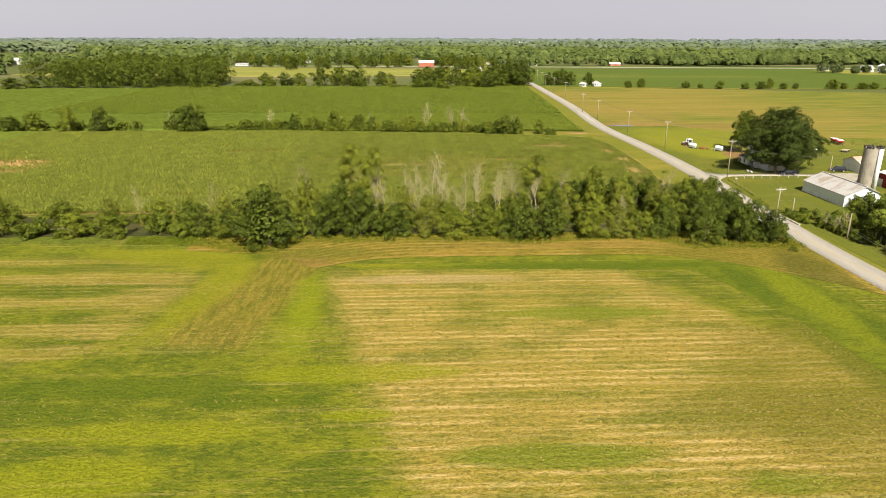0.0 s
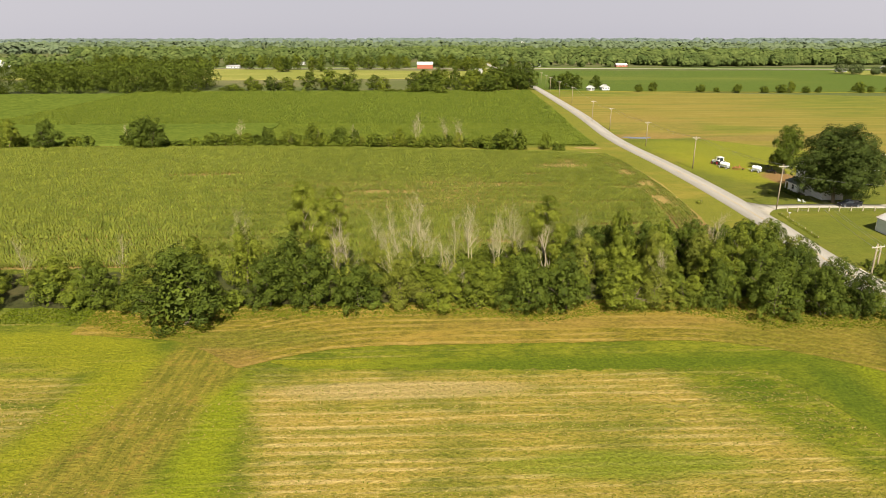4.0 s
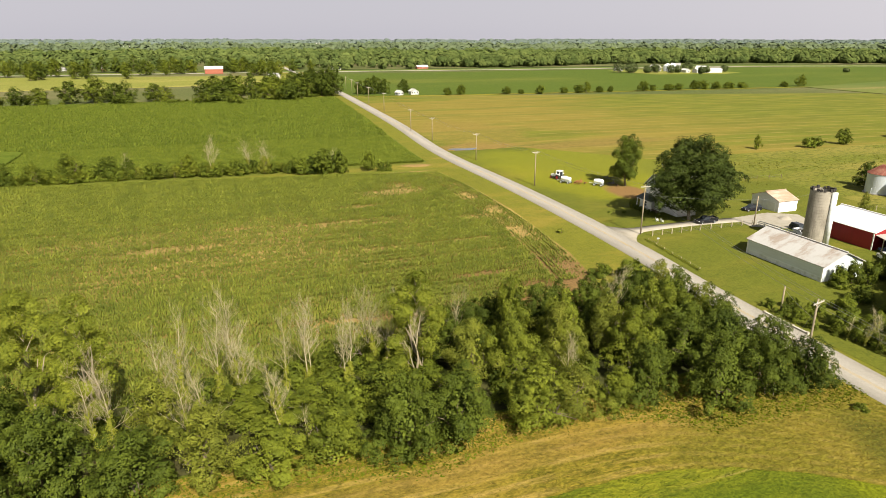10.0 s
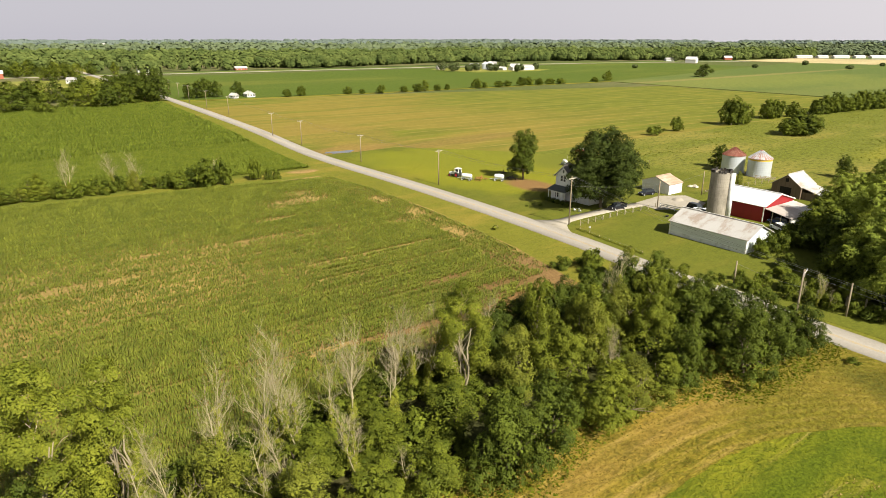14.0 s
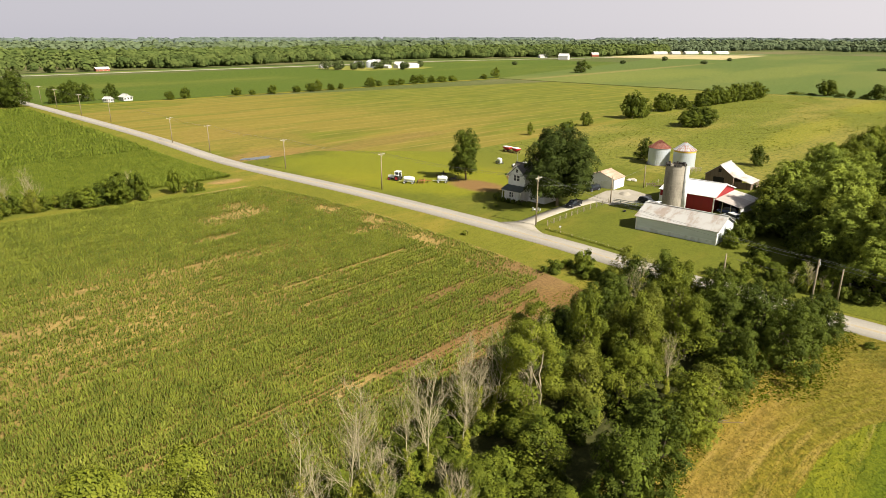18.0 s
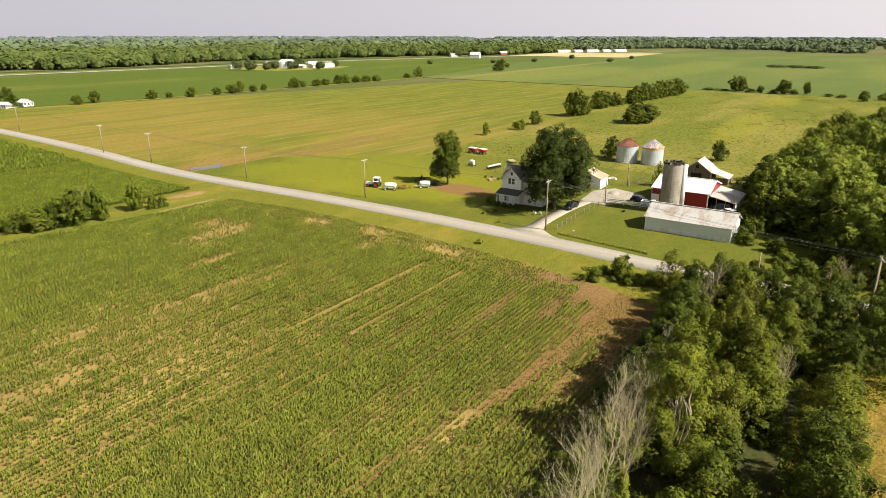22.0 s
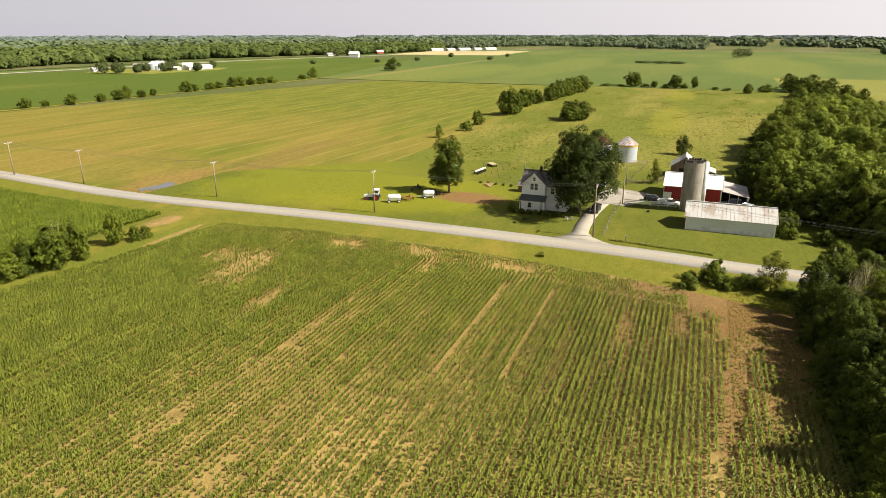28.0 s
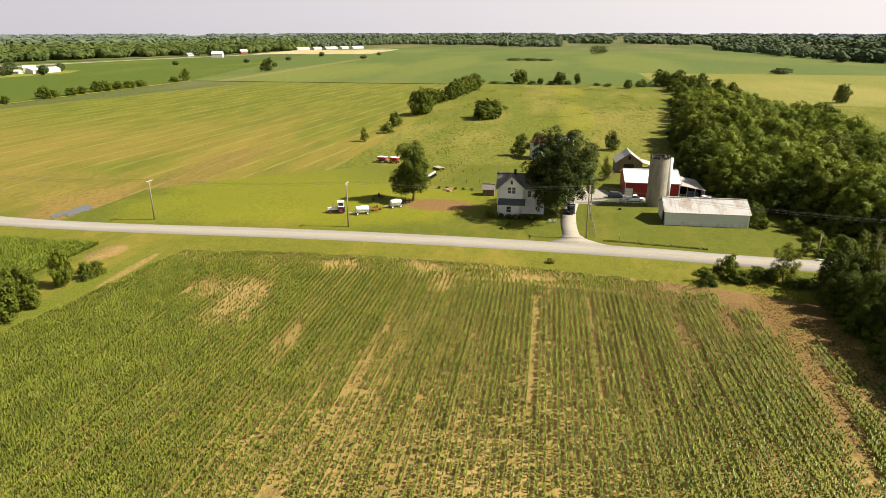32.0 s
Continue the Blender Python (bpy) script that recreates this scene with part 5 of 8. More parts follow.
def far_wood(name, centres, heights, widths, cards, label, mat):
    """Many far trees as one mass: each an uneven rounded crown of small leaf clumps down to the ground."""
    c = np.asarray(centres, float)
    h, w = np.asarray(heights), np.asarray(widths)
    k = np.repeat(np.arange(len(c)), cards)
    m = len(k)
    d = unit(m)
    d[:, 2] = d[:, 2] * 0.8 + 0.25
    d /= np.linalg.norm(d, axis=1, keepdims=True)
    r = (0.72 + 0.34 * rng.random(m))[:, None]
    at = np.stack([c[k, 0], c[k, 1], h[k] * 0.5], 1) + d * r * np.stack([w[k] * 0.5, w[k] * 0.5, h[k] * 0.5], 1)
    n = d + 0.34 * unit(m) + np.array([0, -0.2, 0.6])
    n /= np.linalg.norm(n, axis=1, keepdims=True)
    e = np.cross(n, unit(m))
    e /= np.linalg.norm(e, axis=1, keepdims=True) + 1e-9
    f = np.cross(n, e)
    z = (w[k] * (1.0 + 1.0 * rng.random(m)) / math.sqrt(cards))[:, None]
    v = np.stack([at - e * z, at - f * z * 0.8, at + e * z, at + f * z * 0.8], 1)
    return tagged(new(name, data_mesh(name, v.reshape(-1, 3), np.arange(4 * m).reshape(-1, 4), mat)), label, "woodland", kind="stuff")


def wood_material(name, dark, light, scale):
    """Far crowns: greens that differ from tree to tree and clump to clump."""
    m, n, l, p = material(name, 0.95, spec=0.0)
    s = Shade(m)
    g = n.new("ShaderNodeNewGeometry")
    f = s.math("ADD", s.math("MULTIPLY", s.ramp(s.noise(scale, detail=3, rough=0.6), 0.35, 0.65), 0.7), s.math("MULTIPLY", g.outputs["Random Per Island"], 0.3))
    l.new(s.mix(f, dark, light), p.inputs["Base Color"])
    return m


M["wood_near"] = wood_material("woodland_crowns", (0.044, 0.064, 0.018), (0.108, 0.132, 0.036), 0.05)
# distance haze is put into these two colours: paler and bluer farther out
M["wood_far_hazed"] = wood_material("far_hazed_crowns", (0.074, 0.098, 0.052), (0.118, 0.142, 0.074), 0.03)
M["wood_rim_hazed"] = wood_material("horizon_hazed_crowns", (0.092, 0.116, 0.100), (0.112, 0.136, 0.114), 0.01)


def strew(n, x0, x1, y0, y1):
    return np.stack([x0 + (x1 - x0) * rng.random(n), y0 + (y1 - y0) * rng.random(n)], 1)


pts = strew(230, -300, -160, 516, 600)
lump = [(x + 2.4 * rng.normal(), y + 2.4 * rng.normal(), z * (0.85 + 0.25 * rng.random()), 3.0, 3.0, 2.4) for x, y in pts for z in (3.5, 7.5, 11.5, 15, 18)]
v, f = leaves(lump, 64000, 0.55, 0.6, 0.85, 0.4)
tagged(new("north_west_wood", data_mesh("north_west_wood", v, f, M["leaf_deep"])), "block of tall green trees behind the crop", "woodland", kind="stuff")
pts = np.concatenate([strew(330, -700, 120, 960, 1150), strew(150, -900, -420, 640, 960), strew(130, 120, 420, 900, 1150)])
pts = [p for p in pts if noise.noise(Vector((p[0] * 0.006, p[1] * 0.016, 3.0))) > -0.12]
far_wood("village_wood", pts, 8 + 7 * rng.random(len(pts)), 8 + 6 * rng.random(len(pts)), 60, "loose green woodland round far houses", M["wood_near"])
# broad wooded belts to the horizon, with fields left open between them
EDGE_A = [-30, -22, -20, -12, -6, 10, 18, 30, 36, 44, 50, 57, 63, 70, 74, 90, 100, 110, 125]
EDGE_R = [880, 885, 910, 1400, 1540, 1590, 1570, 1200, 1130, 1060, 1000, 950, 860, 800, 830, 1000, 960, 1000, 1250]


def belt(name, n, a0, a1, near, far, cards, h0, h1, w0, w1, open_at, mat, power=1.0):
    pts = []
    while len(pts) < n:
        a = a0 + (a1 - a0) * rng.random()
        r = np.interp(a, EDGE_A, EDGE_R) * (1.0 + 0.012 * math.sin(a * 2.1)) + near + (far - near) * rng.random() ** power
        x, y = 90 + r * math.cos(radians(a)), 150 + r * math.sin(radians(a))
        if noise.noise(Vector((x * 0.0022, y * 0.005, near * 0.01 + 9.6))) > open_at:
            pts.append((x, y))
    far_wood(name, pts, h0 + (h1 - h0) * rng.random(n), w0 + (w1 - w0) * rng.random(n), cards, "green woodland across the far land", M[mat])


belt("wood_edge", 1000, 24, 78, 0, 55, 160, 8, 18, 10, 18, -9, "wood_near")
belt("near_wood_belt", 2600, 24, 122, 45, 420, 80, 10, 19, 11, 20, -0.55, "wood_near")
belt("east_wood_belt", 900, -30, 26, 0, 420, 70, 8, 17, 9, 18, -0.05, "wood_far_hazed")
belt("far_wood_belt", 5200, -28, 132, 420, 1500, 28, 10, 21, 12, 22, -0.10, "wood_far_hazed")
belt("horizon_wood", 4600, -30, 142, 1500, 3600, 32, 9, 16, 26, 46, -0.05, "wood_rim_hazed")


# ---------------------------------------------------------------- corn
M["corn"] = leaf_material("corn_leaves", (0.052, 0.077, 0.009), (0.230, 0.244, 0.034), 0.14, 0.42, 0.2)
M["north_corn"] = leaf_material("deep_green_corn_leaves", (0.064, 0.094, 0.011), (0.200, 0.228, 0.030), 0.18, 0.5)
M["far_corn"] = leaf_material("far_corn_leaves", (0.054, 0.080, 0.010), (0.120, 0.144, 0.020), 0.10)
BARE = [(36, 154.6, 4.5, 2.0), (55, 246.5, 6.5, 7.0), (48.5, 241.5, 7.5, 4.2), (52, 239.5, 7, 2.8), (39.5, 229.3, 6.5, 2.4), (29, 216.3, 13, 1.0), (-3, 208, 14, 2.4), (12, 218, 12, 1.4), (67.5, 172, 2.5, 10), (-130, 212, 16, 9), (-124, 198, 8, 5), (-60, 232, 14, 3), (-45, 210, 8, 1.5), (70, 232, 2.5, 5), (71, 216, 2.4, 6), (64, 210, 4, 1.6), (69, 196, 2.2, 7), (49, 174, 9, 0.9), (54, 166, 7, 1.4)]


def east_edge(y):
    return np.interp(y, [150, 163, 180, 200, 222, 245, 268], [65.5, 68.5, 71.5, 74, 74.7, 75, 73])


def rough(x, y, seed=0):
    """Smooth uneven values about 0..1 over the land."""
    def h(i, j):
        v = np.sin(i * 127.1 + j * 311.7 + seed * 74.7) * 43758.5453
        return v - np.floor(v)
    i, j = np.floor(x), np.floor(y)
    u, v = x - i, y - j
    u, v = u * u * (3 - 2 * u), v * v * (3 - 2 * v)
    return (h(i, j) * (1 - u) + h(i + 1, j) * u) * (1 - v) + (h(i, j + 1) * (1 - u) + h(i + 1, j + 1) * u) * v


def corn(name, x0, x1, y0, y1, step, leaf, label, per=5, edge=None, full=False, ends=False, gap=0.762, mat="corn"):
    """Rows of corn plants, each a few arching leaves, small and few where the soil is poor."""
    if ends:
        # end rows, which follow the field's edge along the road
        ys = np.arange(y0, y1, step)
        Y, row = [a.ravel() for a in np.meshgrid(ys, np.arange(9))]
        X = east_edge(Y) - 0.6 - 0.762 * row + rng.normal(size=Y.size) * 0.05
        Y = Y + rng.normal(size=Y.size) * step * 0.3
        keep = np.ones(len(X), bool)
    else:
        ys = np.arange(y0, y1, gap)
        X, Y = [a.ravel() for a in np.meshgrid(np.arange(x0, x1, step), ys)]
        row = np.round((Y - y0) / gap)
        X, Y = X + rng.normal(size=X.size) * step * 0.3, Y + rng.normal(size=X.size) * 0.05
        keep = X < ((edge or east_edge)(Y) - (0.4 if full else 7.6))
    if full:
        streak = 0.6 * rough(X * 0.03, row * 0.9, 3) + 0.4 * rough(X * 0.02, Y * 0.035, 4)
        thin = np.clip((streak - 0.62) * 1.6, 0, 0.5)
    else:
        patchy = 0.55 * rough(X * 0.016 + 3, Y * 0.03, 5) + 0.45 * rough(X * 0.06, Y * 0.14, 7)
        streak = 0.6 * rough((Y if ends else X) * 0.028, row * 0.9 + 0.3, 3) + 0.4 * rough((Y if ends else X) * 0.11, row * 1.7 + 0.1, 4)
        worn_out = 0.34 * np.exp(-((X - 12) / 44) ** 2 - ((Y - 211) / 12) ** 2) + 0.10 * np.exp(-((X + 6) / 34) ** 2 - ((Y - 190) / 16) ** 2) + 0.12 * np.exp(-((X - 48) / 26) ** 2 - ((Y - 190) / 30) ** 2)
        lush = 0.18 * np.clip((Y - 226) / 16, 0, 1) * np.clip((48 - X) / 16, 0, 1) + 0.28 * np.clip((-30 - X) / 20, 0, 1)
        thin = np.clip(0.6 * (patchy - 0.5) + 1.05 * (streak - 0.5) + 0.95 * worn_out - lush + 0.17 + 0.16 * ends, 0, 0.64)
        ragged = rough(X * 0.12, Y * 0.45, 1) + 0.6 * rough(X * 0.4, Y * 1.2, 2)
        fray = 0.38 * rng.normal(size=len(X)) + 0.9 * (rough(X * 0.5, row * 0.7, 11) - 0.5)
        for bx, by, rx, ry in BARE:
            d = ((X - bx) / rx) ** 2 + ((Y - by) / ry) ** 2 + 1.5 * (ragged - 0.8) + fray
            thin = np.maximum(thin, np.clip((1.6 - d) * 0.58, 0, 0.8))
        # the worn way along the field's end, and single rows that never came up
        way = Y - np.interp(X, [-40, -9, 12, 27, 38, 60], [165.5, 165, 163.7, 160.4, 159.4, 158])
        thin = np.maximum(thin, np.interp(X, [8, 30], [0.52, 0.78]) * (np.abs(way) < np.interp(X, [0, 20, 40], [0.5, 0.8, 1.3])))
        thin = np.maximum(thin, 0.88 * (Y < 158 + (X - 46) * 0.40 + 7.0 * (ragged - 0.8)) * (X > 45 + 14 * (ragged - 0.8)))
        thin = np.maximum(thin, 0.85 * (np.abs(Y - 194.7) < 0.45) * (X > 26) * (X < 61))
        thin = np.maximum(thin, 0.7 * (np.abs(Y - 186.4) < 0.42) * (X > 30) * (X < 61))
        keep &= (Y < np.minimum(282.0, 270.4 - 0.152 * (X - 32.4))) & ~((X > 56) & (Y < 160))
    keep &= rng.random(len(X)) > thin * np.where(thin > 0.66, 1.0, 0.55)
    X, Y, size = X[keep], Y[keep], (1.10 - 0.72 * thin[keep])
    n = len(X)
    Z = lies(X, Y)
    V, F = [], []
    for k in range(per):
        a = rng.random(n) * 1.6 + k * 6.283 / per
        dx, dy = np.cos(a), np.sin(a) * 0.72
        h = size * (0.46 + 0.56 * rng.random(n)) * leaf
        out = size * (0.20 + 0.17 * rng.random(n)) * leaf
        wd = 0.056 * leaf * (1 + step) * (1.0 + 0.12 * (4 - min(per, 4)))
        px, py = -dy * wd, dx * wd
        z0 = 0.15 * h
        P = np.stack([
            np.stack([X - px * 0.6, Y - py * 0.6, Z + z0], 1), np.stack([X + px * 0.6, Y + py * 0.6, Z + z0], 1),
            np.stack([X + dx * out * 0.7 + px * 1.3, Y + dy * out * 0.7 + py * 1.3, Z + h], 1), np.stack([X + dx * out * 0.7 - px * 1.3, Y + dy * out * 0.7 - py * 1.3, Z + h], 1),
            np.stack([X + dx * out * 1.55 + px * 0.3, Y + dy * out * 1.55 + py * 0.3, Z + h * 0.72], 1), np.stack([X + dx * out * 1.55 - px * 0.3, Y + dy * out * 1.55 - py * 0.3, Z + h * 0.72], 1)], 1)
        V.append(P.reshape(-1, 3))
        i = np.arange(n)[:, None] * 6 + k * n * 6
        F.append(np.concatenate([i + [[0, 1, 2, 3]], i + [[3, 2, 4, 5]]]))
    return tagged(new(name, data_mesh(name, np.concatenate(V), np.concatenate(F), M[mat])), label, "crop", kind="stuff")


corn("corn_rows", -42, 70, 147.5, 283, 0.21, 0.94, "green corn in straight rows with thin brown patches", 4)
corn("end_rows", 0, 0, 166, 266, 0.23, 0.86, "thin end rows of corn along the road verge", ends=True)
corn("corn_rows", -160, -42, 150, 283, 0.42, 1.2, "green corn in straight rows farther down the field", 3)


def crop_rows(name, x0, x1, y0, y1, gap, h, mat, label, edge=None):
    """Far rows of a crop as uneven ridges of foliage."""
    V, F, b = [], [], 0
    for y in np.arange(y0, y1, gap):
        e = edge(y) if edge else x1
        xs = np.arange(x0, e, 2.2)
        n = len(xs)
        if n < 2:
            continue
        z = lies(xs, np.full(n, y))
        top = z + h * (0.7 + 0.5 * rng.random(n))
        V.append(np.stack([np.stack([xs, np.full(n, y - gap * 0.42), z], 1), np.stack([xs, y + rng.normal(size=n) * gap * 0.1, top], 1), np.stack([xs, np.full(n, y + gap * 0.42), z], 1)], 1).reshape(-1, 3))
        i = b + np.arange(n - 1)[:, None] * 3
        F.append(np.concatenate([i + [[0, 3, 4, 1]], i + [[1, 4, 5, 2]]]))
        b += 3 * n
    return tagged(new(name, data_mesh(name, np.concatenate(V), np.concatenate(F), mat)), label, "crop", kind="stuff")


crop_rows("north_corn_rows", -420, -60, 290, 326, 0.76, 1.2, M["far_corn"], "deep green corn rows beyond the hedge")
crop_rows("corn_rows", -420, -160, 150, 282, 0.76, 1.1, M["far_corn"], "green corn rows far along the field")
corn("north_corn_rows", -60, 84, 284.5, 346, 0.36, 1.1, "deep green corn beyond the hedge", 4, lambda y: np.interp(y, [284, 527], [75, 89]), True, mat="north_corn")
corn("north_corn_rows", -200, 90, 346, 527, 0.8, 1.7, "deep green corn beyond the hedge", 3, lambda y: np.interp(y, [284, 527], [75, 89]), True, gap=1.27, mat="north_corn")
crop_rows("north_corn_rows", -420, -200, 326, 512, 1.52, 1.3, M["far_corn"], "deep green corn far beyond the hedge")
crop_rows("north_corn_rows", -200, -60, 326, 346, 0.76, 1.2, M["far_corn"], "deep green corn rows beyond the hedge")


# ---------------------------------------------------------------- stubble and tussocks
def tufts(name, n, x0, x1, y0, y1, size, mat, label, row=0.0, keep=None):
    """Short blades of stubble or grass, loosely in rows."""
    X, Y = x0 + (x1 - x0) * rng.random(n), y0 + (y1 - y0) * rng.random(n)
    if row:
        Y = np.round(Y / row) * row + rng.normal(size=n) * row * 0.16
    if keep is not None:
        k = keep(X, Y)
        X, Y = X[k], Y[k]
    n = len(X)
    a, h = rng.random(n) * 6.283, size * (0.5 + rng.random(n))
    dx, dy = np.cos(a) * h * 0.8, np.sin(a) * h * 0.8
    lx, ly = rng.normal(size=n) * h * 0.5, rng.normal(size=n) * h * 0.5
    Z = lies(X, Y) + 0.02
    V = np.stack([np.stack([X - dx, Y - dy, Z], 1), np.stack([X + dx, Y + dy, Z], 1), np.stack([X + dx * 0.5 + lx, Y + dy * 0.5 + ly, Z + h], 1), np.stack([X - dx * 0.5 + lx, Y - dy * 0.5 + ly, Z + h * 0.8], 1)], 1)
    return tagged(new(name, data_mesh(name, V.reshape(-1, 3), np.arange(4 * n).reshape(-1, 4), mat)), label, "grass", kind="stuff")


M["straw_blade"] = leaf_material("straw_blades", (0.13, 0.100, 0.02), (0.34, 0.25, 0.095), 0.2)
M["green_blade"] = leaf_material("grass_blades", (0.050, 0.075, 0.004), (0.145, 0.160, 0.010), 0.25)
M["tussock"] = leaf_material("tussock_blades", (0.078, 0.090, 0.011), (0.165, 0.164, 0.022), 0.18)
M["dry_blade"] = leaf_material("dry_grass_blades", (0.08, 0.078, 0.006), (0.22, 0.160, 0.028), 0.25)


def strawy(X, Y):
    """Where straw lies thick: the main block and the strips beyond the uncut wedge."""
    main = (X > np.interp(Y, [20, 52, 78, 110], [8, 0, -14.5, -15.5])) & (X < 60)
    strips = (X < np.interp(Y, [71, 82, 103, 112], [-58, -43, -38, -41])) & (Y > 70) & (Y < 120)
    w = 0.9 * main + 0.35 * strips + np.sin(Y * 0.33 + X * 0.012) + 0.6 * np.sin(X * 0.05 + Y * 0.11)
    return w + rng.normal(size=len(X)) * 0.5 > 0.7


def mown(X, Y):
    return Y < np.interp(X, [-15, 50, 53.0, 55.0, 57.5, 59.0, 60.0], [109.5, 107.6, 100.0, 92, 84, 70, 40]) + rng.normal(size=len(X)) * 0.7


def head(X, Y):
    return Y > np.where(X > -19, 116.4 - 0.016 * (np.maximum(0, X - 40) ** 2 + np.minimum(0, X) ** 2), np.interp(X, [-46, -30, -24, -19], [121.5, 119, 115, 110.4]))


tufts("hay_stubble", 150000, -80, 77, 24, 115, 0.085, M["straw_blade"], "pale cut hay stubble in rows", 1.5, lambda X, Y: strawy(X, Y) & mown(X, Y))
tufts("hay_regrowth", 70000, -80, 77, 24, 117, 0.085, M["green_blade"], "short green regrowth in the hay field", 0.0, lambda X, Y: ~head(X, Y))
tufts("headland_grass", 80000, -46, 78, 105, 128, 0.10, M["dry_blade"], "long dry grass along the tree line", 0.0, head)
tufts("headland_weeds", 46000, -60, 79, 118, 131, 0.17, M["green_blade"], "tall green weeds at the foot of the trees", 0.0, lambda X, Y: Y > np.interp(X, [-60, -46, -33, -27, -24, 12, 19, 24, 33, 44, 50, 55, 75, 79], [126, 125, 119.8, 120.2, 126, 126, 124, 122.8, 125.6, 126, 123.8, 119.6, 119, 120]) + rng.normal(size=len(X)) * 0.5)
tufts("verge_grass", 7000, 62, 80, 100, 300, 0.07, M["green_blade"], "short grass on the road verge", 0.0, lambda X, Y: (X > east_edge(Y) + 0.5) & (X < np.interp(Y, [100, 140, 190, 225, 300], [76, 78, 83, 84, 83])))


def tussocky(X, Y):
    """Loose drifts of coarse grass in the pasture, thinning towards the yard."""
    w = rough(X * 0.045, Y * 0.09, 21) + 0.6 * rough(X * 0.16, Y * 0.3, 22)
    inside = (Y > np.interp(X, [150, 210, 316, 480], [152, 150, 136, 110])) & (Y < 256 - 0.01 * (X - 200)) & ((X > 190) | (Y > 212))
    return inside & (w + rng.normal(size=len(X)) * 0.22 > 1.05)


tufts("pasture_tussocks", 30000, 152, 482, 108, 258, 0.24, M["tussock"], "coarse dark tussocks in the rough pasture", 0.0, tussocky)
tufts("field_weeds", 24000, -60, 72, 149, 160, 0.09, M["green_blade"], "weeds on the bare end of the corn field")


# ---------------------------------------------------------------- building materials
M["white_paint"] = worn("white_paint", (0.78, 0.77, 0.73), (0.55, 0.52, 0.45), 0.5, 0.45, 0.6)
M["siding"] = worn("white_clapboard", (0.80, 0.80, 0.78), (0.60, 0.58, 0.52), 0.4, 0.35, 0.55)
M["red_steel"] = worn("red_painted_steel", (0.27, 0.018, 0.022), (0.20, 0.02, 0.02), 0.5, 0.5, 0.45, stretch=(3, 3, 0.3))
M["white_steel"] = worn("white_steel_roof", (0.68, 0.68, 0.67), (0.56, 0.54, 0.51), 0.4, 0.4, 0.4, stretch=(1, 1, 1))
M["old_roof"] = worn("weathered_tin_roof", (0.46, 0.445, 0.42), (0.27, 0.19, 0.13), 0.3, 0.75, 0.55, 0.15, stretch=(0.6, 1.1, 0.6), lo=0.48, hi=0.66)
M["rust_roof"] = worn("rusty_tin_roof", (0.36, 0.25, 0.17), (0.52, 0.45, 0.37), 0.5, 0.8, 0.7, 0.1, stretch=(0.4, 1.6, 0.4))
M["lean_roof"] = worn("rust_streaked_tin", (0.38, 0.345, 0.315), (0.28, 0.19, 0.145), 0.6, 0.6, 0.6, 0.1, stretch=(2.5, 0.3, 0.3))
M["bin_rust"] = worn("rust_red_bin_roof", (0.165, 0.052, 0.034), (0.30, 0.16, 0.11), 0.8, 0.7, 0.7)
M["shed_wall"] = worn("grey_blue_tin_wall", (0.62, 0.66, 0.66), (0.48, 0.50, 0.47), 0.3, 0.6, 0.5, 0.1, stretch=(1, 0.3, 2.5))
M["shed_base"] = worn("whitewashed_block", (0.66, 0.68, 0.66), (0.38, 0.40, 0.33), 0.7, 0.7, 0.8)
M["concrete"] = worn("silo_concrete", (0.31, 0.28, 0.225), (0.17, 0.15, 0.115), 0.8, 0.85, 0.9, stretch=(1, 1, 0.35), bump=0.5)
M["curb"] = worn("pale_bridge_concrete", (0.44, 0.415, 0.36), (0.27, 0.245, 0.2), 0.7, 0.7, 0.9, bump=0.4)
M["hoop"] = worn("rusted_hoop", (0.26, 0.23, 0.18), (0.18, 0.14, 0.10), 1.0, 0.6, 0.6, 0.5)
M["galv"] = worn("galvanised_steel", (0.52, 0.56, 0.60), (0.42, 0.44, 0.46), 0.6, 0.6, 0.4, 0.35, stretch=(1, 1, 0.4))
M["yellow_band"] = worn("yellow_band", (0.62, 0.42, 0.06), (0.5, 0.38, 0.12), 1.0, 0.5, 0.5)
M["old_wood"] = worn("grey_barn_wood", (0.19, 0.14, 0.10), (0.10, 0.07, 0.05), 0.9, 0.7, 0.9, stretch=(2, 2, 0.2), bump=0.6)
# near-black colour that paints the shade inside buildings
M["dark"] = worn("interior_shade_black", (0.02, 0.018, 0.016), (0.03, 0.028, 0.025), 1.0, 0.5, 0.95)
M["shingle"] = worn("grey_brown_shingles", (0.20, 0.175, 0.155), (0.13, 0.115, 0.10), 1.5, 0.7, 0.9, bump=0.5)
M["porch_roof"] = worn("dark_green_porch_roof", (0.085, 0.095, 0.085), (0.05, 0.055, 0.05), 1.2, 0.6, 0.8)
M["pole"] = worn("creosoted_pole", (0.26, 0.21, 0.14), (0.15, 0.12, 0.08), 1.5, 0.7, 0.9, stretch=(1, 1, 0.15))
M["arm"] = worn("bleached_crossarm", (0.42, 0.38, 0.31), (0.30, 0.26, 0.20), 2.0, 0.5, 0.85)
M["wire"] = worn("dull_wire", (0.20, 0.20, 0.19), (0.12, 0.12, 0.11), 1.0, 0.4, 0.5, 0.4)
M["post"] = worn("pale_fence_wood", (0.40, 0.34, 0.24), (0.26, 0.21, 0.14), 2.0, 0.6, 0.9)
M["tank"] = worn("white_enamel_tank", (0.82, 0.82, 0.80), (0.62, 0.60, 0.55), 0.9, 0.4, 0.35)
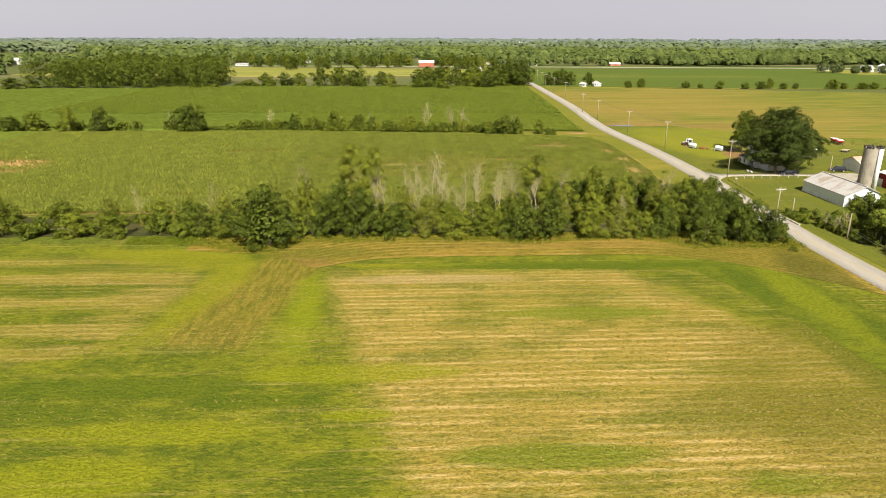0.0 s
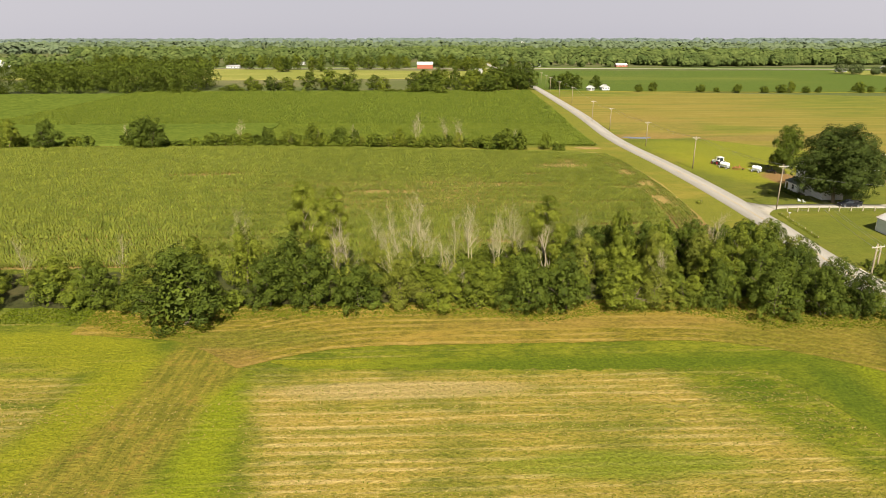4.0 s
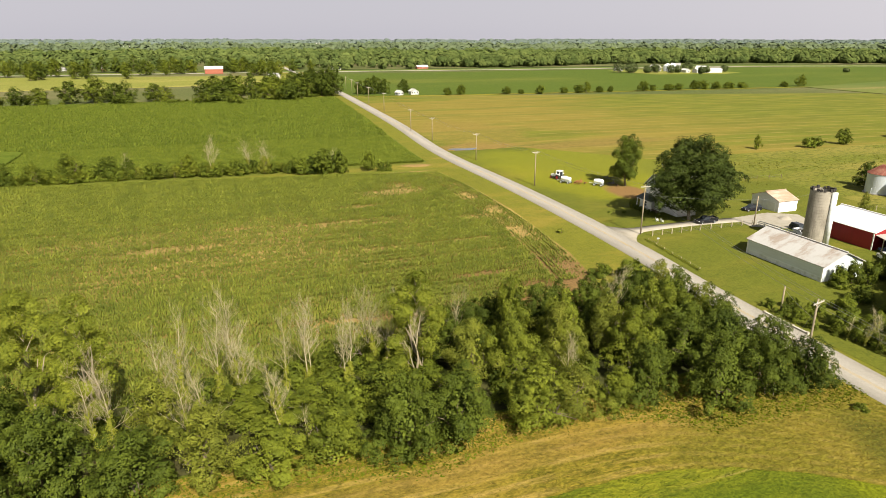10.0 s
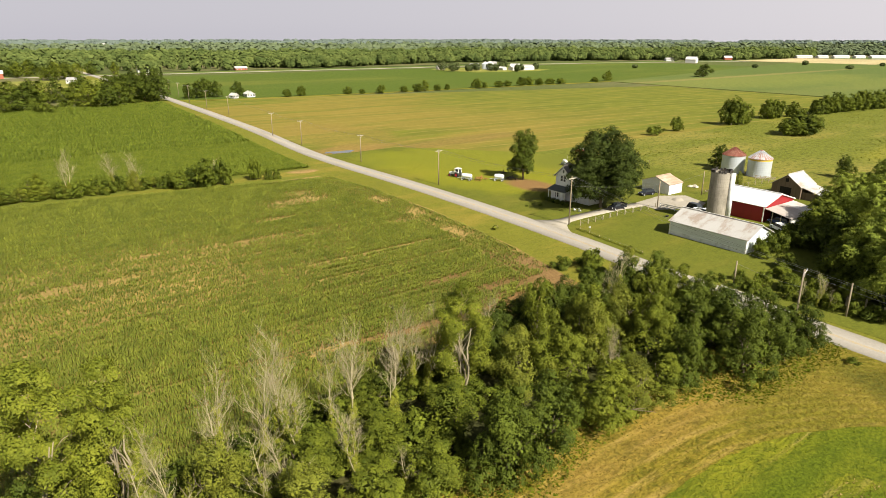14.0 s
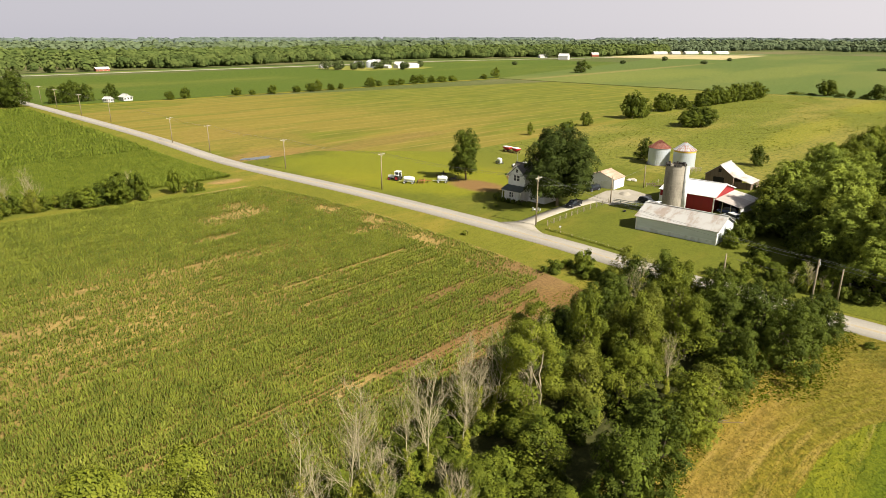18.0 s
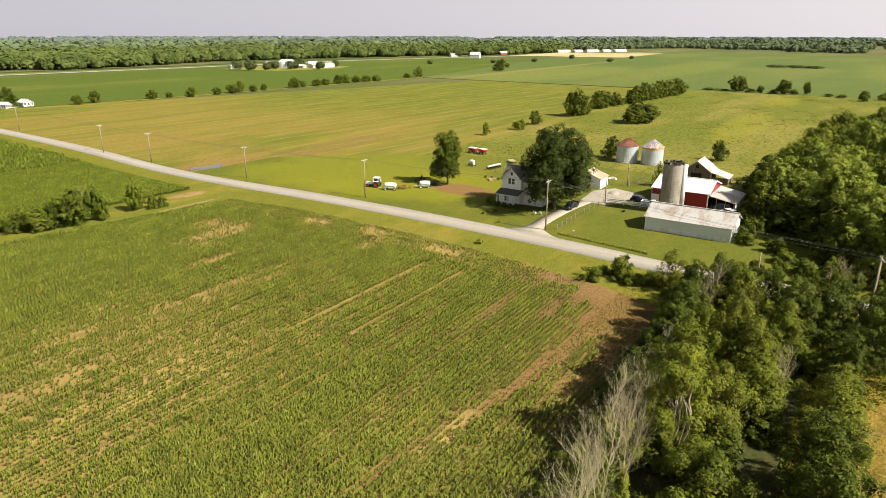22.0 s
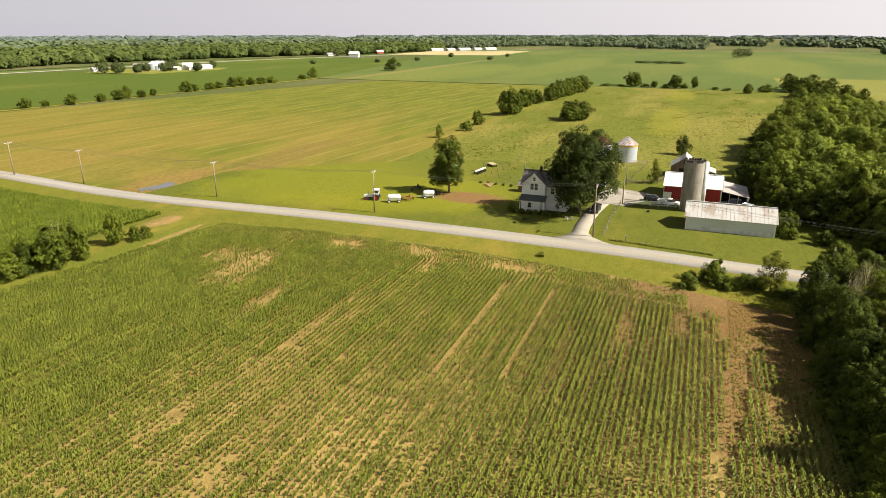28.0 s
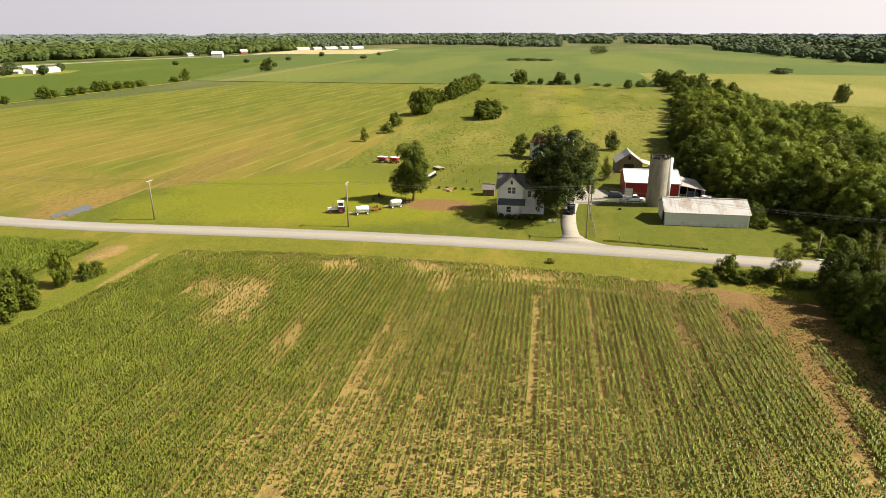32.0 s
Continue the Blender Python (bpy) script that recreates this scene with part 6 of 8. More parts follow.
M["rubber"] = worn("black_rubber", (0.025, 0.024, 0.023), (0.09, 0.08, 0.065), 2.0, 0.6, 0.9)
M["rust_iron"] = worn("rusty_orange_iron", (0.33, 0.13, 0.05), (0.18, 0.08, 0.045), 1.5, 0.7, 0.8, 0.2)
M["dark_iron"] = worn("dark_iron", (0.045, 0.042, 0.04), (0.10, 0.075, 0.055), 1.5, 0.6, 0.7, 0.3)
M["red_paint"] = worn("red_wagon_paint", (0.40, 0.025, 0.03), (0.28, 0.03, 0.03), 1.2, 0.5, 0.45)
M["black_car"] = worn("black_car_paint", (0.015, 0.016, 0.02), (0.03, 0.03, 0.033), 1.0, 0.3, 0.18, spec=0.6)
M["white_car"] = worn("white_car_paint", (0.78, 0.78, 0.77), (0.65, 0.64, 0.62), 1.0, 0.3, 0.25, spec=0.5)
M["blue_car"] = worn("blue_car_paint", (0.03, 0.05, 0.13), (0.04, 0.06, 0.14), 1.0, 0.3, 0.25, spec=0.5)
m, n, l, p = material("window_glass", 0.08, spec=0.6)
p.inputs["Base Color"].default_value = (0.03, 0.035, 0.04, 1)
M["glass"] = m
M["puddle"], n, l, p = material("shallow_water", 0.06, spec=0.5)
p.inputs["Base Color"].default_value = (0.10, 0.10, 0.085, 1)


def place(x, y, turn=0.0):
    return pose(x, y, lie(x, y), 0, 0, turn)


def gable_end(bm, x0, x1, y, t, e, r, ridge=None):
    """A pentagon wall across x at y, t thick."""
    mid_x = (x0 + x1) / 2 if ridge is None else ridge
    pts = [(x0, 0), (x1, 0), (x1, e), (mid_x, r), (x0, e)]
    a, b = [bm.verts.new((px, y, pz)) for px, pz in pts], [bm.verts.new((px, y + t, pz)) for px, pz in pts]
    bm.faces.new(a)
    bm.faces.new(b[::-1])
    for i in range(5):
        bm.faces.new((a[i], a[(i + 1) % 5], b[(i + 1) % 5], b[i]))
    return bm


def gabled(ob, w, d, e, r, wall, roof, over=0.35, thick=0.12, base=None, base_h=0.0):
    """Four walls and two roof slopes; ridge along y, footprint 0..w by 0..d, centred."""
    x0, x1, y0, y1 = -w / 2, w / 2, -d / 2, d / 2
    t = 0.15
    walls = [part("wall", boxed(x0, x0 + t, y0 + t, y1 - t, base_h, e), wall, ob), part("wall", boxed(x1 - t, x1, y0 + t, y1 - t, base_h, e), wall, ob),
             part("wall", gable_end(bmesh.new(), x0, x1, y0, t, e, r), wall, ob), part("wall", gable_end(bmesh.new(), x0, x1, y1 - t, t, e, r), wall, ob)]
    if base:
        part("footing", boxed(x0 - 0.06, x0 + t, y0 + t, y1 - t, 0, base_h), base, ob)
        part("footing", boxed(x1 - t, x1 + 0.06, y0 + t, y1 - t, 0, base_h), base, ob)
    k = (r - e) / (w / 2)
    ex = over * 0.8
    for s in (-1, 1):
        c = [(s * (w / 2 + ex), y0 - over, e - k * ex + 0.02), (0, y0 - over, r + 0.02), (0, y1 + over, r + 0.02), (s * (w / 2 + ex), y1 + over, e - k * ex + 0.02)]
        part("roof", slab(bmesh.new(), c if s > 0 else c[::-1], -thick if False else thick), roof, ob)
    part("ridge_cap", boxed(-0.18, 0.18, y0 - over, y1 + over, r + 0.05, r + thick + 0.07), roof, ob)
    return walls


def ribs(ob, w, d, e, r, over, mat, gap=0.9):
    """Raised seams down both roof slopes."""
    k = (r - e) / (w / 2)
    for y in np.arange(-d / 2 - over + 0.1, d / 2 + over, gap):
        for s in (-1, 1):
            c = [(s * (w / 2 + over * 0.8), y, e - k * over * 0.8 + 0.118), (0, y, r + 0.118), (0, y + 0.04, r + 0.118), (s * (w / 2 + over * 0.8), y + 0.04, e - k * over * 0.8 + 0.118)]
            part("roof_seam", slab(bmesh.new(), c if s > 0 else c[::-1], 0.014), mat, ob)


def window(ob, x, y, z, w, h, face="-x", muntin=True):
    """A framed window in a wall that faces that way; part of its building."""
    root = None
    turn = {"-x": 0, "-y": 90, "x": 180, "y": 270}[face]
    m = pose(x, y, z, 0, 0, turn)
    fr = bmesh.new()
    b = 0.09
    for a in ((-0.06, 0.03, -w / 2 - b, -w / 2, -h / 2 - b, h / 2 + b), (-0.06, 0.03, w / 2, w / 2 + b, -h / 2 - b, h / 2 + b), (-0.06, 0.03, -w / 2, w / 2, h / 2, h / 2 + b), (-0.06, 0.03, -w / 2, w / 2, -h / 2 - b, -h / 2), (-0.05, 0.02, -w / 2, w / 2, -0.03, 0.03)):
        box(fr, *a, m=m)
    root = part("window", fr, M["white_paint"], ob)
    part("pane", boxed(-0.03, 0.01, -w / 2, w / 2, -h / 2, h / 2, m=m), M["glass"], root, "dark window glass")
    return root


# ---------------------------------------------------------------- farm buildings
sh = thing("equipment_shed", place(110.7, 158.6), "long low grey tin shed with a weathered rust-streaked roof", "shed")
gabled(sh, 9.6, 17.6, 3.15, 5.25, M["shed_wall"], M["old_roof"], 0.4, 0.1, M["shed_base"], 0.95)
ribs(sh, 9.6, 17.6, 3.15, 5.25, 0.4, M["old_roof"], 0.82)
# panel on the closed wall, its black standing for indoor shade
part("door_opening", boxed(-3.2, -1.0, 8.72, 8.84, 0.05, 2.6), M["dark"], sh, "near-black panel painted as the shade inside a doorway")
part("corner_board", boxed(-4.9, -4.78, -8.86, -8.6, 0, 3.1), M["white_paint"], sh)
part("corner_board", boxed(-4.9, -4.78, 8.6, 8.86, 0, 3.1), M["white_paint"], sh)

silo = thing("silo", place(123.2, 166.9), "tall roofless concrete stave silo with a broken dark rim", "silo")
part("stave_wall", turned(bmesh.new(), [(2.3, 0), (2.3, 12.0), (2.12, 12.0), (2.12, 6.0), (0, 6.0)], 36), M["concrete"], silo, smooth=False)
for z in np.arange(0.6, 11.9, 0.62):
    part("hoop", turned(bmesh.new(), [(2.3, z), (2.325, z + 0.015), (2.325, z + 0.04), (2.3, z + 0.055)], 36), M["hoop"], silo)
for k in range(22):
    if k % 4 != 3:
        a = 2 * math.pi * k / 22
        part("rim_stave", boxed(2.0, 2.36, -0.24, 0.24, 11.9, 12.25 + 0.35 * rng.random(), m=pose(0, 0, 0, 0, 0, math.degrees(a))), M["dark_iron"], silo, "ragged dark rim stave")
bm = bmesh.new()
tube(bm, [(0.3, -2.65, 0), (0.3, -2.65, 11.9)], [0.55, 0.55], 14)
part("chute", bm, M["shed_base"], silo, "pale vertical chute on the side", True)

barn = thing("red_barn", place(138.1, 166.65), "red steel barn with a bright white roof and trim", "barn")
gabled(barn, 13.8, 13.5, 3.9, 5.9, M["red_steel"], M["white_steel"], 0.35, 0.12)
ribs(barn, 13.8, 13.5, 3.9, 5.9, 0.35, M["white_steel"], 0.9)
part("sliding_door", boxed(-7.0, -6.88, 4.9, 6.8, 0, 2.2), M["white_paint"], barn, "white door panel")
part("trim", boxed(-6.98, -6.86, -6.86, -6.6, 0, 3.9), M["white_paint"], barn)
part("trim", boxed(-6.98, -6.86, 6.78, 6.9, 0, 3.9), M["white_paint"], barn)
for s in (-1, 1):
    part("rake_trim", slab(bmesh.new(), [(s * 7.1, -7.12, 3.75), (0, -7.12, 5.82), (0, -7.12, 6.05), (s * 7.1, -7.12, 3.98)], 0.06), M["white_paint"], barn)
lean = bmesh.new()
slab(lean, [(-6.7, -13.3, 2.1), (1.5, -13.3, 2.1), (1.5, -6.9, 3.3), (-6.7, -6.9, 3.3)], 0.1)
part("lean_to_roof", lean, M["lean_roof"], barn, "rust-edged tin lean-to roof")
part("lean_to_roof", slab(bmesh.new(), [(1.5, -13.3, 2.1), (6.7, -13.3, 2.1), (6.7, -6.9, 3.3), (1.5, -6.9, 3.3)], 0.1), M["old_roof"], barn)
part("lean_to_wall", boxed(-6.6, 6.5, -13.1, -12.95, 0, 2.05), M["white_paint"], barn)
part("lean_to_wall", boxed(6.35, 6.5, -12.9, -6.9, 0, 2.1), M["old_wood"], barn)
# black sheet added to deepen the shade under the lean-to
part("lean_to_back", boxed(-3.5, -3.4, -12.9, -6.9, 0, 2.3), M["dark"], barn)
for y in (-12.8, -10.8, -8.8):
    part("post", boxed(-6.6, -6.45, y, y + 0.15, 0, 2.1 + 0.19 * (y + 13.3)), M["post"], barn)

old = thing("old_barn", place(164.6, 169.3) @ pose(0, 0, 0, 0, 0, 90), "old unpainted brown wooden barn with a grey tin roof", "barn")
gabled(old, 7.8, 8.0, 3.4, 6.2, M["old_wood"], M["old_roof"], 0.3, 0.1)
ribs(old, 7.8, 8.0, 3.4, 6.2, 0.3, M["old_roof"], 0.85)
# black panels on the gable paint the shade of door and loft
part("doorway", boxed(-1.4, 1.6, 3.96, 4.06, 0, 2.8), M["dark"], old, "near-black panel painted as the shade inside a barn doorway")
part("loft_opening", boxed(-0.4, 0.4, 3.96, 4.06, 4.2, 5.2), M["dark"], old)
part("lean_to_roof", slab(bmesh.new(), [(-8.7, -4.0, 1.9), (-4.0, -4.0, 3.2), (-4.0, 3.4, 3.2), (-8.7, 3.4, 1.9)], -0.1), M["old_roof"], old)
part("lean_to_wall", boxed(-8.5, -8.4, -3.8, 3.2, 0, 1.9), M["old_wood"], old)
part("lean_to_wall", boxed(-8.4, -3.92, 3.1, 3.2, 0, 1.95), M["old_wood"], old)


def grain_bin(x, y, roof, label, band):
    b = thing("grain_bin", place(x, y), label, "grain bin", "grain bins")
    R = 3.45
    prof = []
    for k in range(10):
        z = 0.55 * k
        prof += [(R, z), (R + 0.014, z + 0.28)]
    part("bin_wall", turned(bmesh.new(), prof + [(R, 5.6)], 40), M["galv"], b)
    part("footing", turned(bmesh.new(), [(R + 0.35, 0), (R + 0.35, 0.18), (R, 0.18)], 40), M["concrete"], b)
    part("bin_roof", turned(bmesh.new(), [(R + 0.18, 5.55), (R + 0.18, 5.62), (0.5, 7.8), (0.5, 8.0), (0.0, 8.15)], 40), roof, b)
    for k in range(24):
        a = 2 * math.pi * k / 24
        q = pose(0, 0, 0, 0, 0, math.degrees(a))
        part("roof_rib", slab(bmesh.new(), [q @ Vector(v) for v in ((R + 0.18, -0.07, 5.64), (R + 0.18, 0.07, 5.64), (0.55, 0.05, 7.83), (0.55, -0.05, 7.83))], 0.07), M["galv"] if band else M["bin_rust"], b)
    if band:
        part("eave_band", turned(bmesh.new(), [(R + 0.05, 5.05), (R + 0.06, 5.05), (R + 0.06, 5.5), (R + 0.05, 5.5)], 40), M["yellow_band"], b, "yellow band under the eave")
    part("bin_door", boxed(-R - 0.1, -R + 0.05, -0.4, 0.4, 0.4, 1.7), M["galv"], b)
    return b


grain_bin(180.7, 196.3, M["bin_rust"], "galvanised grain bin with a rust-red conical roof", False)
M["half_rust"] = worn("half_rusted_bin_roof", (0.52, 0.52, 0.52), (0.36, 0.15, 0.09), 0.9, 0.9, 0.5, 0.3, lo=0.4, hi=0.55)
grain_bin(181.7, 188.2, M["half_rust"], "galvanised grain bin with a half-rusted roof and yellow band", True)

gar = thing("garage", place(139.8, 193.6) @ pose(0, 0, 0, 0, 0, 90), "small white wooden garage with a rusty tin roof", "garage")
gabled(gar, 8.8, 6.0, 2.95, 4.5, M["siding"], M["rust_roof"], 0.3, 0.1)
part("garage_door", boxed(-3.4, -0.5, 3.0, 3.06, 0, 2.2), M["white_paint"], gar)
part("garage_door", boxed(0.5, 3.4, 3.0, 3.06, 0, 2.2), M["white_paint"], gar)

hutch = thing("garden_shed", place(127.2, 208.8), "small grey gabled garden shed behind the farmhouse", "shed")
gabled(hutch, 2.6, 3.0, 1.9, 3.0, M["old_wood"], M["shingle"], 0.25, 0.08)

house = thing("farmhouse", place(113.0, 199.8), "white two-storey clapboard farmhouse with grey roof and dark-roofed porch", "house")
gabled(house, 5.6, 11.0, 6.2, 9.0, M["siding"], M["shingle"], 0.4, 0.14)
# front gable wing towards the road; local x runs towards the yard
t = 0.15
wing = bmesh.new()
yw0, yw1, xw = -0.55, 4.75, -4.6
pts = [(yw0, 0), (yw1, 0), (yw1, 6.65), ((yw0 + yw1) / 2, 9.1), (yw0, 6.65)]
a, b = [wing.verts.new((xw, q, z)) for q, z in pts], [wing.verts.new((xw + t, q, z)) for q, z in pts]
wing.faces.new(a)
wing.faces.new(b[::-1])
for i in range(5):
    wing.faces.new((a[i], a[(i + 1) % 5], b[(i + 1) % 5], b[i]))
part("gable_wall", wing, M["siding"], house)
part("wall", boxed(xw + t, -2.8, yw0, yw0 + t, 0, 6.6), M["siding"], house)
part("wall", boxed(xw + t, -2.8, yw1 - t, yw1, 0, 6.6), M["siding"], house)
yc = (yw0 + yw1) / 2
part("gable_roof", slab(bmesh.new(), [(xw - 0.4, yw0 - 0.4, 6.3), (0.0, yw0 - 0.4, 6.3), (0.0, yc, 9.15), (xw - 0.4, yc, 9.15)], 0.14), M["shingle"], house)
part("gable_roof", slab(bmesh.new(), [(xw - 0.4, yc, 9.15), (0.0, yc, 9.15), (0.0, yw1 + 0.4, 6.3), (xw - 0.4, yw1 + 0.4, 6.3)], 0.14), M["shingle"], house)
for s, e in ((yw0 - 0.4, 6.25), (yw1 + 0.4, 6.25)):
    part("bargeboard", slab(bmesh.new(), [(xw - 0.46, s, e), (xw - 0.46, yc, 9.1), (xw - 0.46, yc, 9.32), (xw - 0.46, s, e + 0.22)], 0.06), M["white_paint"], house)
for z in np.arange(0.5, 6.6, 0.36):
    part("clapboard", boxed(xw - 0.03, xw, yw0, yw1, z, z + 0.05), M["siding"], house)
window(house, xw - 0.01, yc + 0.5, 6.0, 0.75, 1.4)
window(house, xw - 0.01, yc - 0.5, 6.0, 0.75, 1.4)
window(house, xw - 0.01, yc, 7.85, 0.55, 0.8)
window(house, -2.81, -3.6, 4.9, 0.8, 1.4)
window(house, -2.81, -2.0, 4.9, 0.8, 1.4)
window(house, -1.0, 5.51, 5.0, 0.8, 1.4, "y")
window(house, 0.9, -5.51, 5.0, 0.8, 1.4, "-y")
porch = part("porch_floor", boxed(-7.0, xw, -1.0, 4.9, 0, 0.5), M["old_wood"], house)
part("porch_roof", slab(bmesh.new(), [(-7.3, -1.2, 3.1), (xw, -1.2, 3.95), (xw, 5.1, 3.95), (-7.3, 5.1, 3.1)], 0.12), M["porch_roof"], house, "dark porch roof")
part("porch_beam", boxed(-7.1, -6.9, -1.0, 4.9, 2.85, 3.08), M["white_paint"], house)
for y in np.linspace(-0.9, 4.8, 5):
    part("porch_post", boxed(-7.08, -6.92, y - 0.08, y + 0.08, 0.5, 2.85), M["white_paint"], house)
part("porch_wall", boxed(-6.2, -6.05, 0.2, 4.7, 0.5, 3.0), M["siding"], house, "white enclosed porch front")
window(house, -6.22, 2.5, 1.9, 1.1, 1.2)
part("chimney", boxed(-0.3, 0.3, 1.3, 1.9, 8.4, 10.1), M["dark_iron"], house, "dark brick chimney")
part("aerial_mast", tube(bmesh.new(), [(0.2, 5.6, 8.0), (0.2, 5.6, 11.0)], [0.04, 0.03], 5), M["galv"], house)

# ---------------------------------------------------------------- poles, wires and fences
def wire(name, a, b, sag, label="sagging overhead wire between poles"):
    bm = bmesh.new()
    a, b = Vector(a), Vector(b)
    pts = [a.lerp(b, k / 12) - Vector((0, 0, 4 * sag * (k / 12) * (1 - k / 12))) for k in range(13)]
    tube(bm, pts, [0.018] * 13, 4)
    return tagged(part(name, bm, M["wire"]), label, "wire", "overhead wires")


def utility_pole(x, y, h, arm=True, turn=0.0, low=False, label="tall weathered wooden utility pole with a pale crossarm"):
    ob = thing("utility_pole", place(x, y, turn), label, "utility pole", "utility poles")
    part("shaft", tube(bmesh.new(), [(0, 0, -0.3), (0, 0, h * 0.5), (0, 0, h)], [0.17, 0.145, 0.115], 9), M["pole"], ob, smooth=True)
    if arm:
        a = part("crossarm", boxed(-1.25, 1.25, -0.2, -0.1, h - 0.55, h - 0.4), M["arm"], ob, "bleached wooden crossarm")
        for k in (-1.1, -0.45, 0.45, 1.1):
            part("insulator", tube(bmesh.new(), [(k, -0.15, h - 0.4), (k, -0.15, h - 0.22)], [0.04, 0.045], 6), M["galv"], a)
        for s in (-1, 1):
            part("brace", tube(bmesh.new(), [(s * 0.75, -0.15, h - 0.5), (0, -0.12, h - 1.15)], [0.025, 0.025], 4), M["arm"], ob)
    return ob


POLES = [(74.6, 125.3, 11.1), (93.2, 185.3, 11.4), (93.6, 237.0, 10.4), (94.6, 284.6, 9.8), (93.9, 332.0, 10.2), (92.6, 359.0, 10.2), (101.0, 440.0, 10.4), (101.0, 478.0, 11.0), (103.5, 522.0, 11.0), (108.5, 565.0, 10.2), (111, 600, 10.2)]
for x, y, h in POLES:
    utility_pole(x, y, h, turn=(14 if y < 130 else 0))
for (x, y, h), (u, v, g) in zip(POLES, POLES[1:]):
    for k in (-1.1, 0.45, 1.1):
        wire("overhead_wire", (x + k, y - 0.15, lie(x, y) + h - 0.2), (u + k, v - 0.15, lie(u, v) + g - 0.2), 0.9)
for k in (-1.1, 0.45, 1.1):
    wire("overhead_wire", (74.6 + k, 125.1, 10.9), (66 + k, 40, 10.4), 1.2)
    wire("overhead_wire", (93.2, 185.3, 10.6 + 0.2 * k), (109.5, 197.0 + k, 6.0), 0.6, "service wire drooping to the farmhouse")
wire("overhead_wire", (93.2, 185.3, 9.2), (122.7, 182.6, 6.2), 0.5)
wire("overhead_wire", (122.7, 182.6, 6.2), (144.6, 184.1, 6.0), 0.5)
wire("overhead_wire", (74.6, 125.3, 8.4), (88.3, 142.0, 4.2), 0.3)
wire("guy_wire", (74.6, 125.3, 9.6), (78.0, 131.5, 0.1), 0.0, "taut guy wire holding a utility pole")
utility_pole(88.3, 142.0, 4.6, False, label="short weathered post carrying a wire")
utility_pole(122.7, 182.6, 7.0, False, label="plain dark wooden yard pole")
utility_pole(144.6, 184.1, 6.6, False, label="leaning dark wooden yard pole")
utility_pole(90.2, 124.5, 5.6, False, label="thin grey post among brush")


def fence(pts, gap, h, rails, mat, label, w=0.13):
    """Posts with rails or wires between, along a line."""
    ob = thing("fence", pose(0, 0, 0), label, "fence")
    bm_post = boxed(-w / 2, w / 2, -w / 2, w / 2, -0.2, h)
    me = bpy.data.meshes.new("post")
    bm_post.to_mesh(me)
    bm_post.free()
    me.materials.append(mat)
    for a, b in zip(pts, pts[1:]):
        a, b = Vector((*a, 0)), Vector((*b, 0))
        n = max(1, round((b - a).length / gap))
        for k in range(n + 1):
            q = a.lerp(b, k / n)
            po = part("post", me, mat, ob)
            po.matrix_world = pose(q.x, q.y, lie(q.x, q.y), rng.normal() * 1.5, rng.normal() * 1.5, rng.random() * 30)
        for z, r in rails:
            bm = bmesh.new()
            if r > 0.03:
                d = b - a
                box(bm, 0, d.length, -0.025, 0.025, z - r, z + r, m=Matrix.Translation(a) @ pose(0, 0, 0, 0, 0, math.degrees(math.atan2(d.y, d.x))))
            else:
                tube(bm, [a + Vector((0, 0, z)), b + Vector((0, 0, z))], [r, r], 4)
            part("rail" if r > 0.03 else "strand", bm, mat if r > 0.03 else M["wire"], ob)
    return ob


fence([(94.8, 183.2), (108, 183.5), (122.5, 183.0)], 2.9, 1.25, [(1.1, 0.012), (0.7, 0.012), (0.35, 0.012)], M["post"], "pale wooden post and wire fence beside the driveway", 0.16)
fence([(123.2, 182.2), (123.6, 176), (124.0, 170.0)], 2.1, 1.35, [(1.2, 0.09), (0.8, 0.09), (0.4, 0.09)], M["white_paint"], "weathered white board fence round the yard")
fence([(146, 184), (150, 176), (158, 174)], 2.4, 1.3, [(1.15, 0.08), (0.7, 0.08)], M["old_wood"], "dark wooden rail fence by the old barn")
fence([(146, 184), (178, 181)], 3.2, 1.3, [(1.15, 0.012), (0.7, 0.012)], M["post"], "post and wire pasture fence")
fence([(178, 181), (176, 186)], 1.2, 1.3, [(1.15, 0.07), (0.8, 0.07), (0.4, 0.07)], M["post"], "short board gate by the grain bins")
fence([(92.2, 181.0), (90.0, 162.5)], 3.2, 0.5, [(0.45, 0.012)], M["post"], "low edge fence of grass and posts along the lawn", 0.1)
fence([(94, 118), (96, 124), (92, 131)], 2.6, 1.6, [(1.3, 0.012)], M["dead"], "leaning grey fence posts among brush", 0.22)
for x0, x1, y0, y1 in ((85.7, 86.05, 134.5, 143.0), (78.6, 78.95, 133.5, 142.5)):
    c = thing("bridge_parapet", pose(0, 0, 0), "low pale concrete curb on the creek bridge", "bridge parapet", "bridge parapets")
    part("curb", boxed(x0, x1, y0, y1, -1.2, 0.34), M["curb"], c)
    for y in np.linspace(y0 + 0.2, y1 - 0.2, 4):
        part("curb_post", boxed(x0 - 0.05, x1 + 0.05, y - 0.15, y + 0.15, -1.2, 0.44), M["concrete"], c)

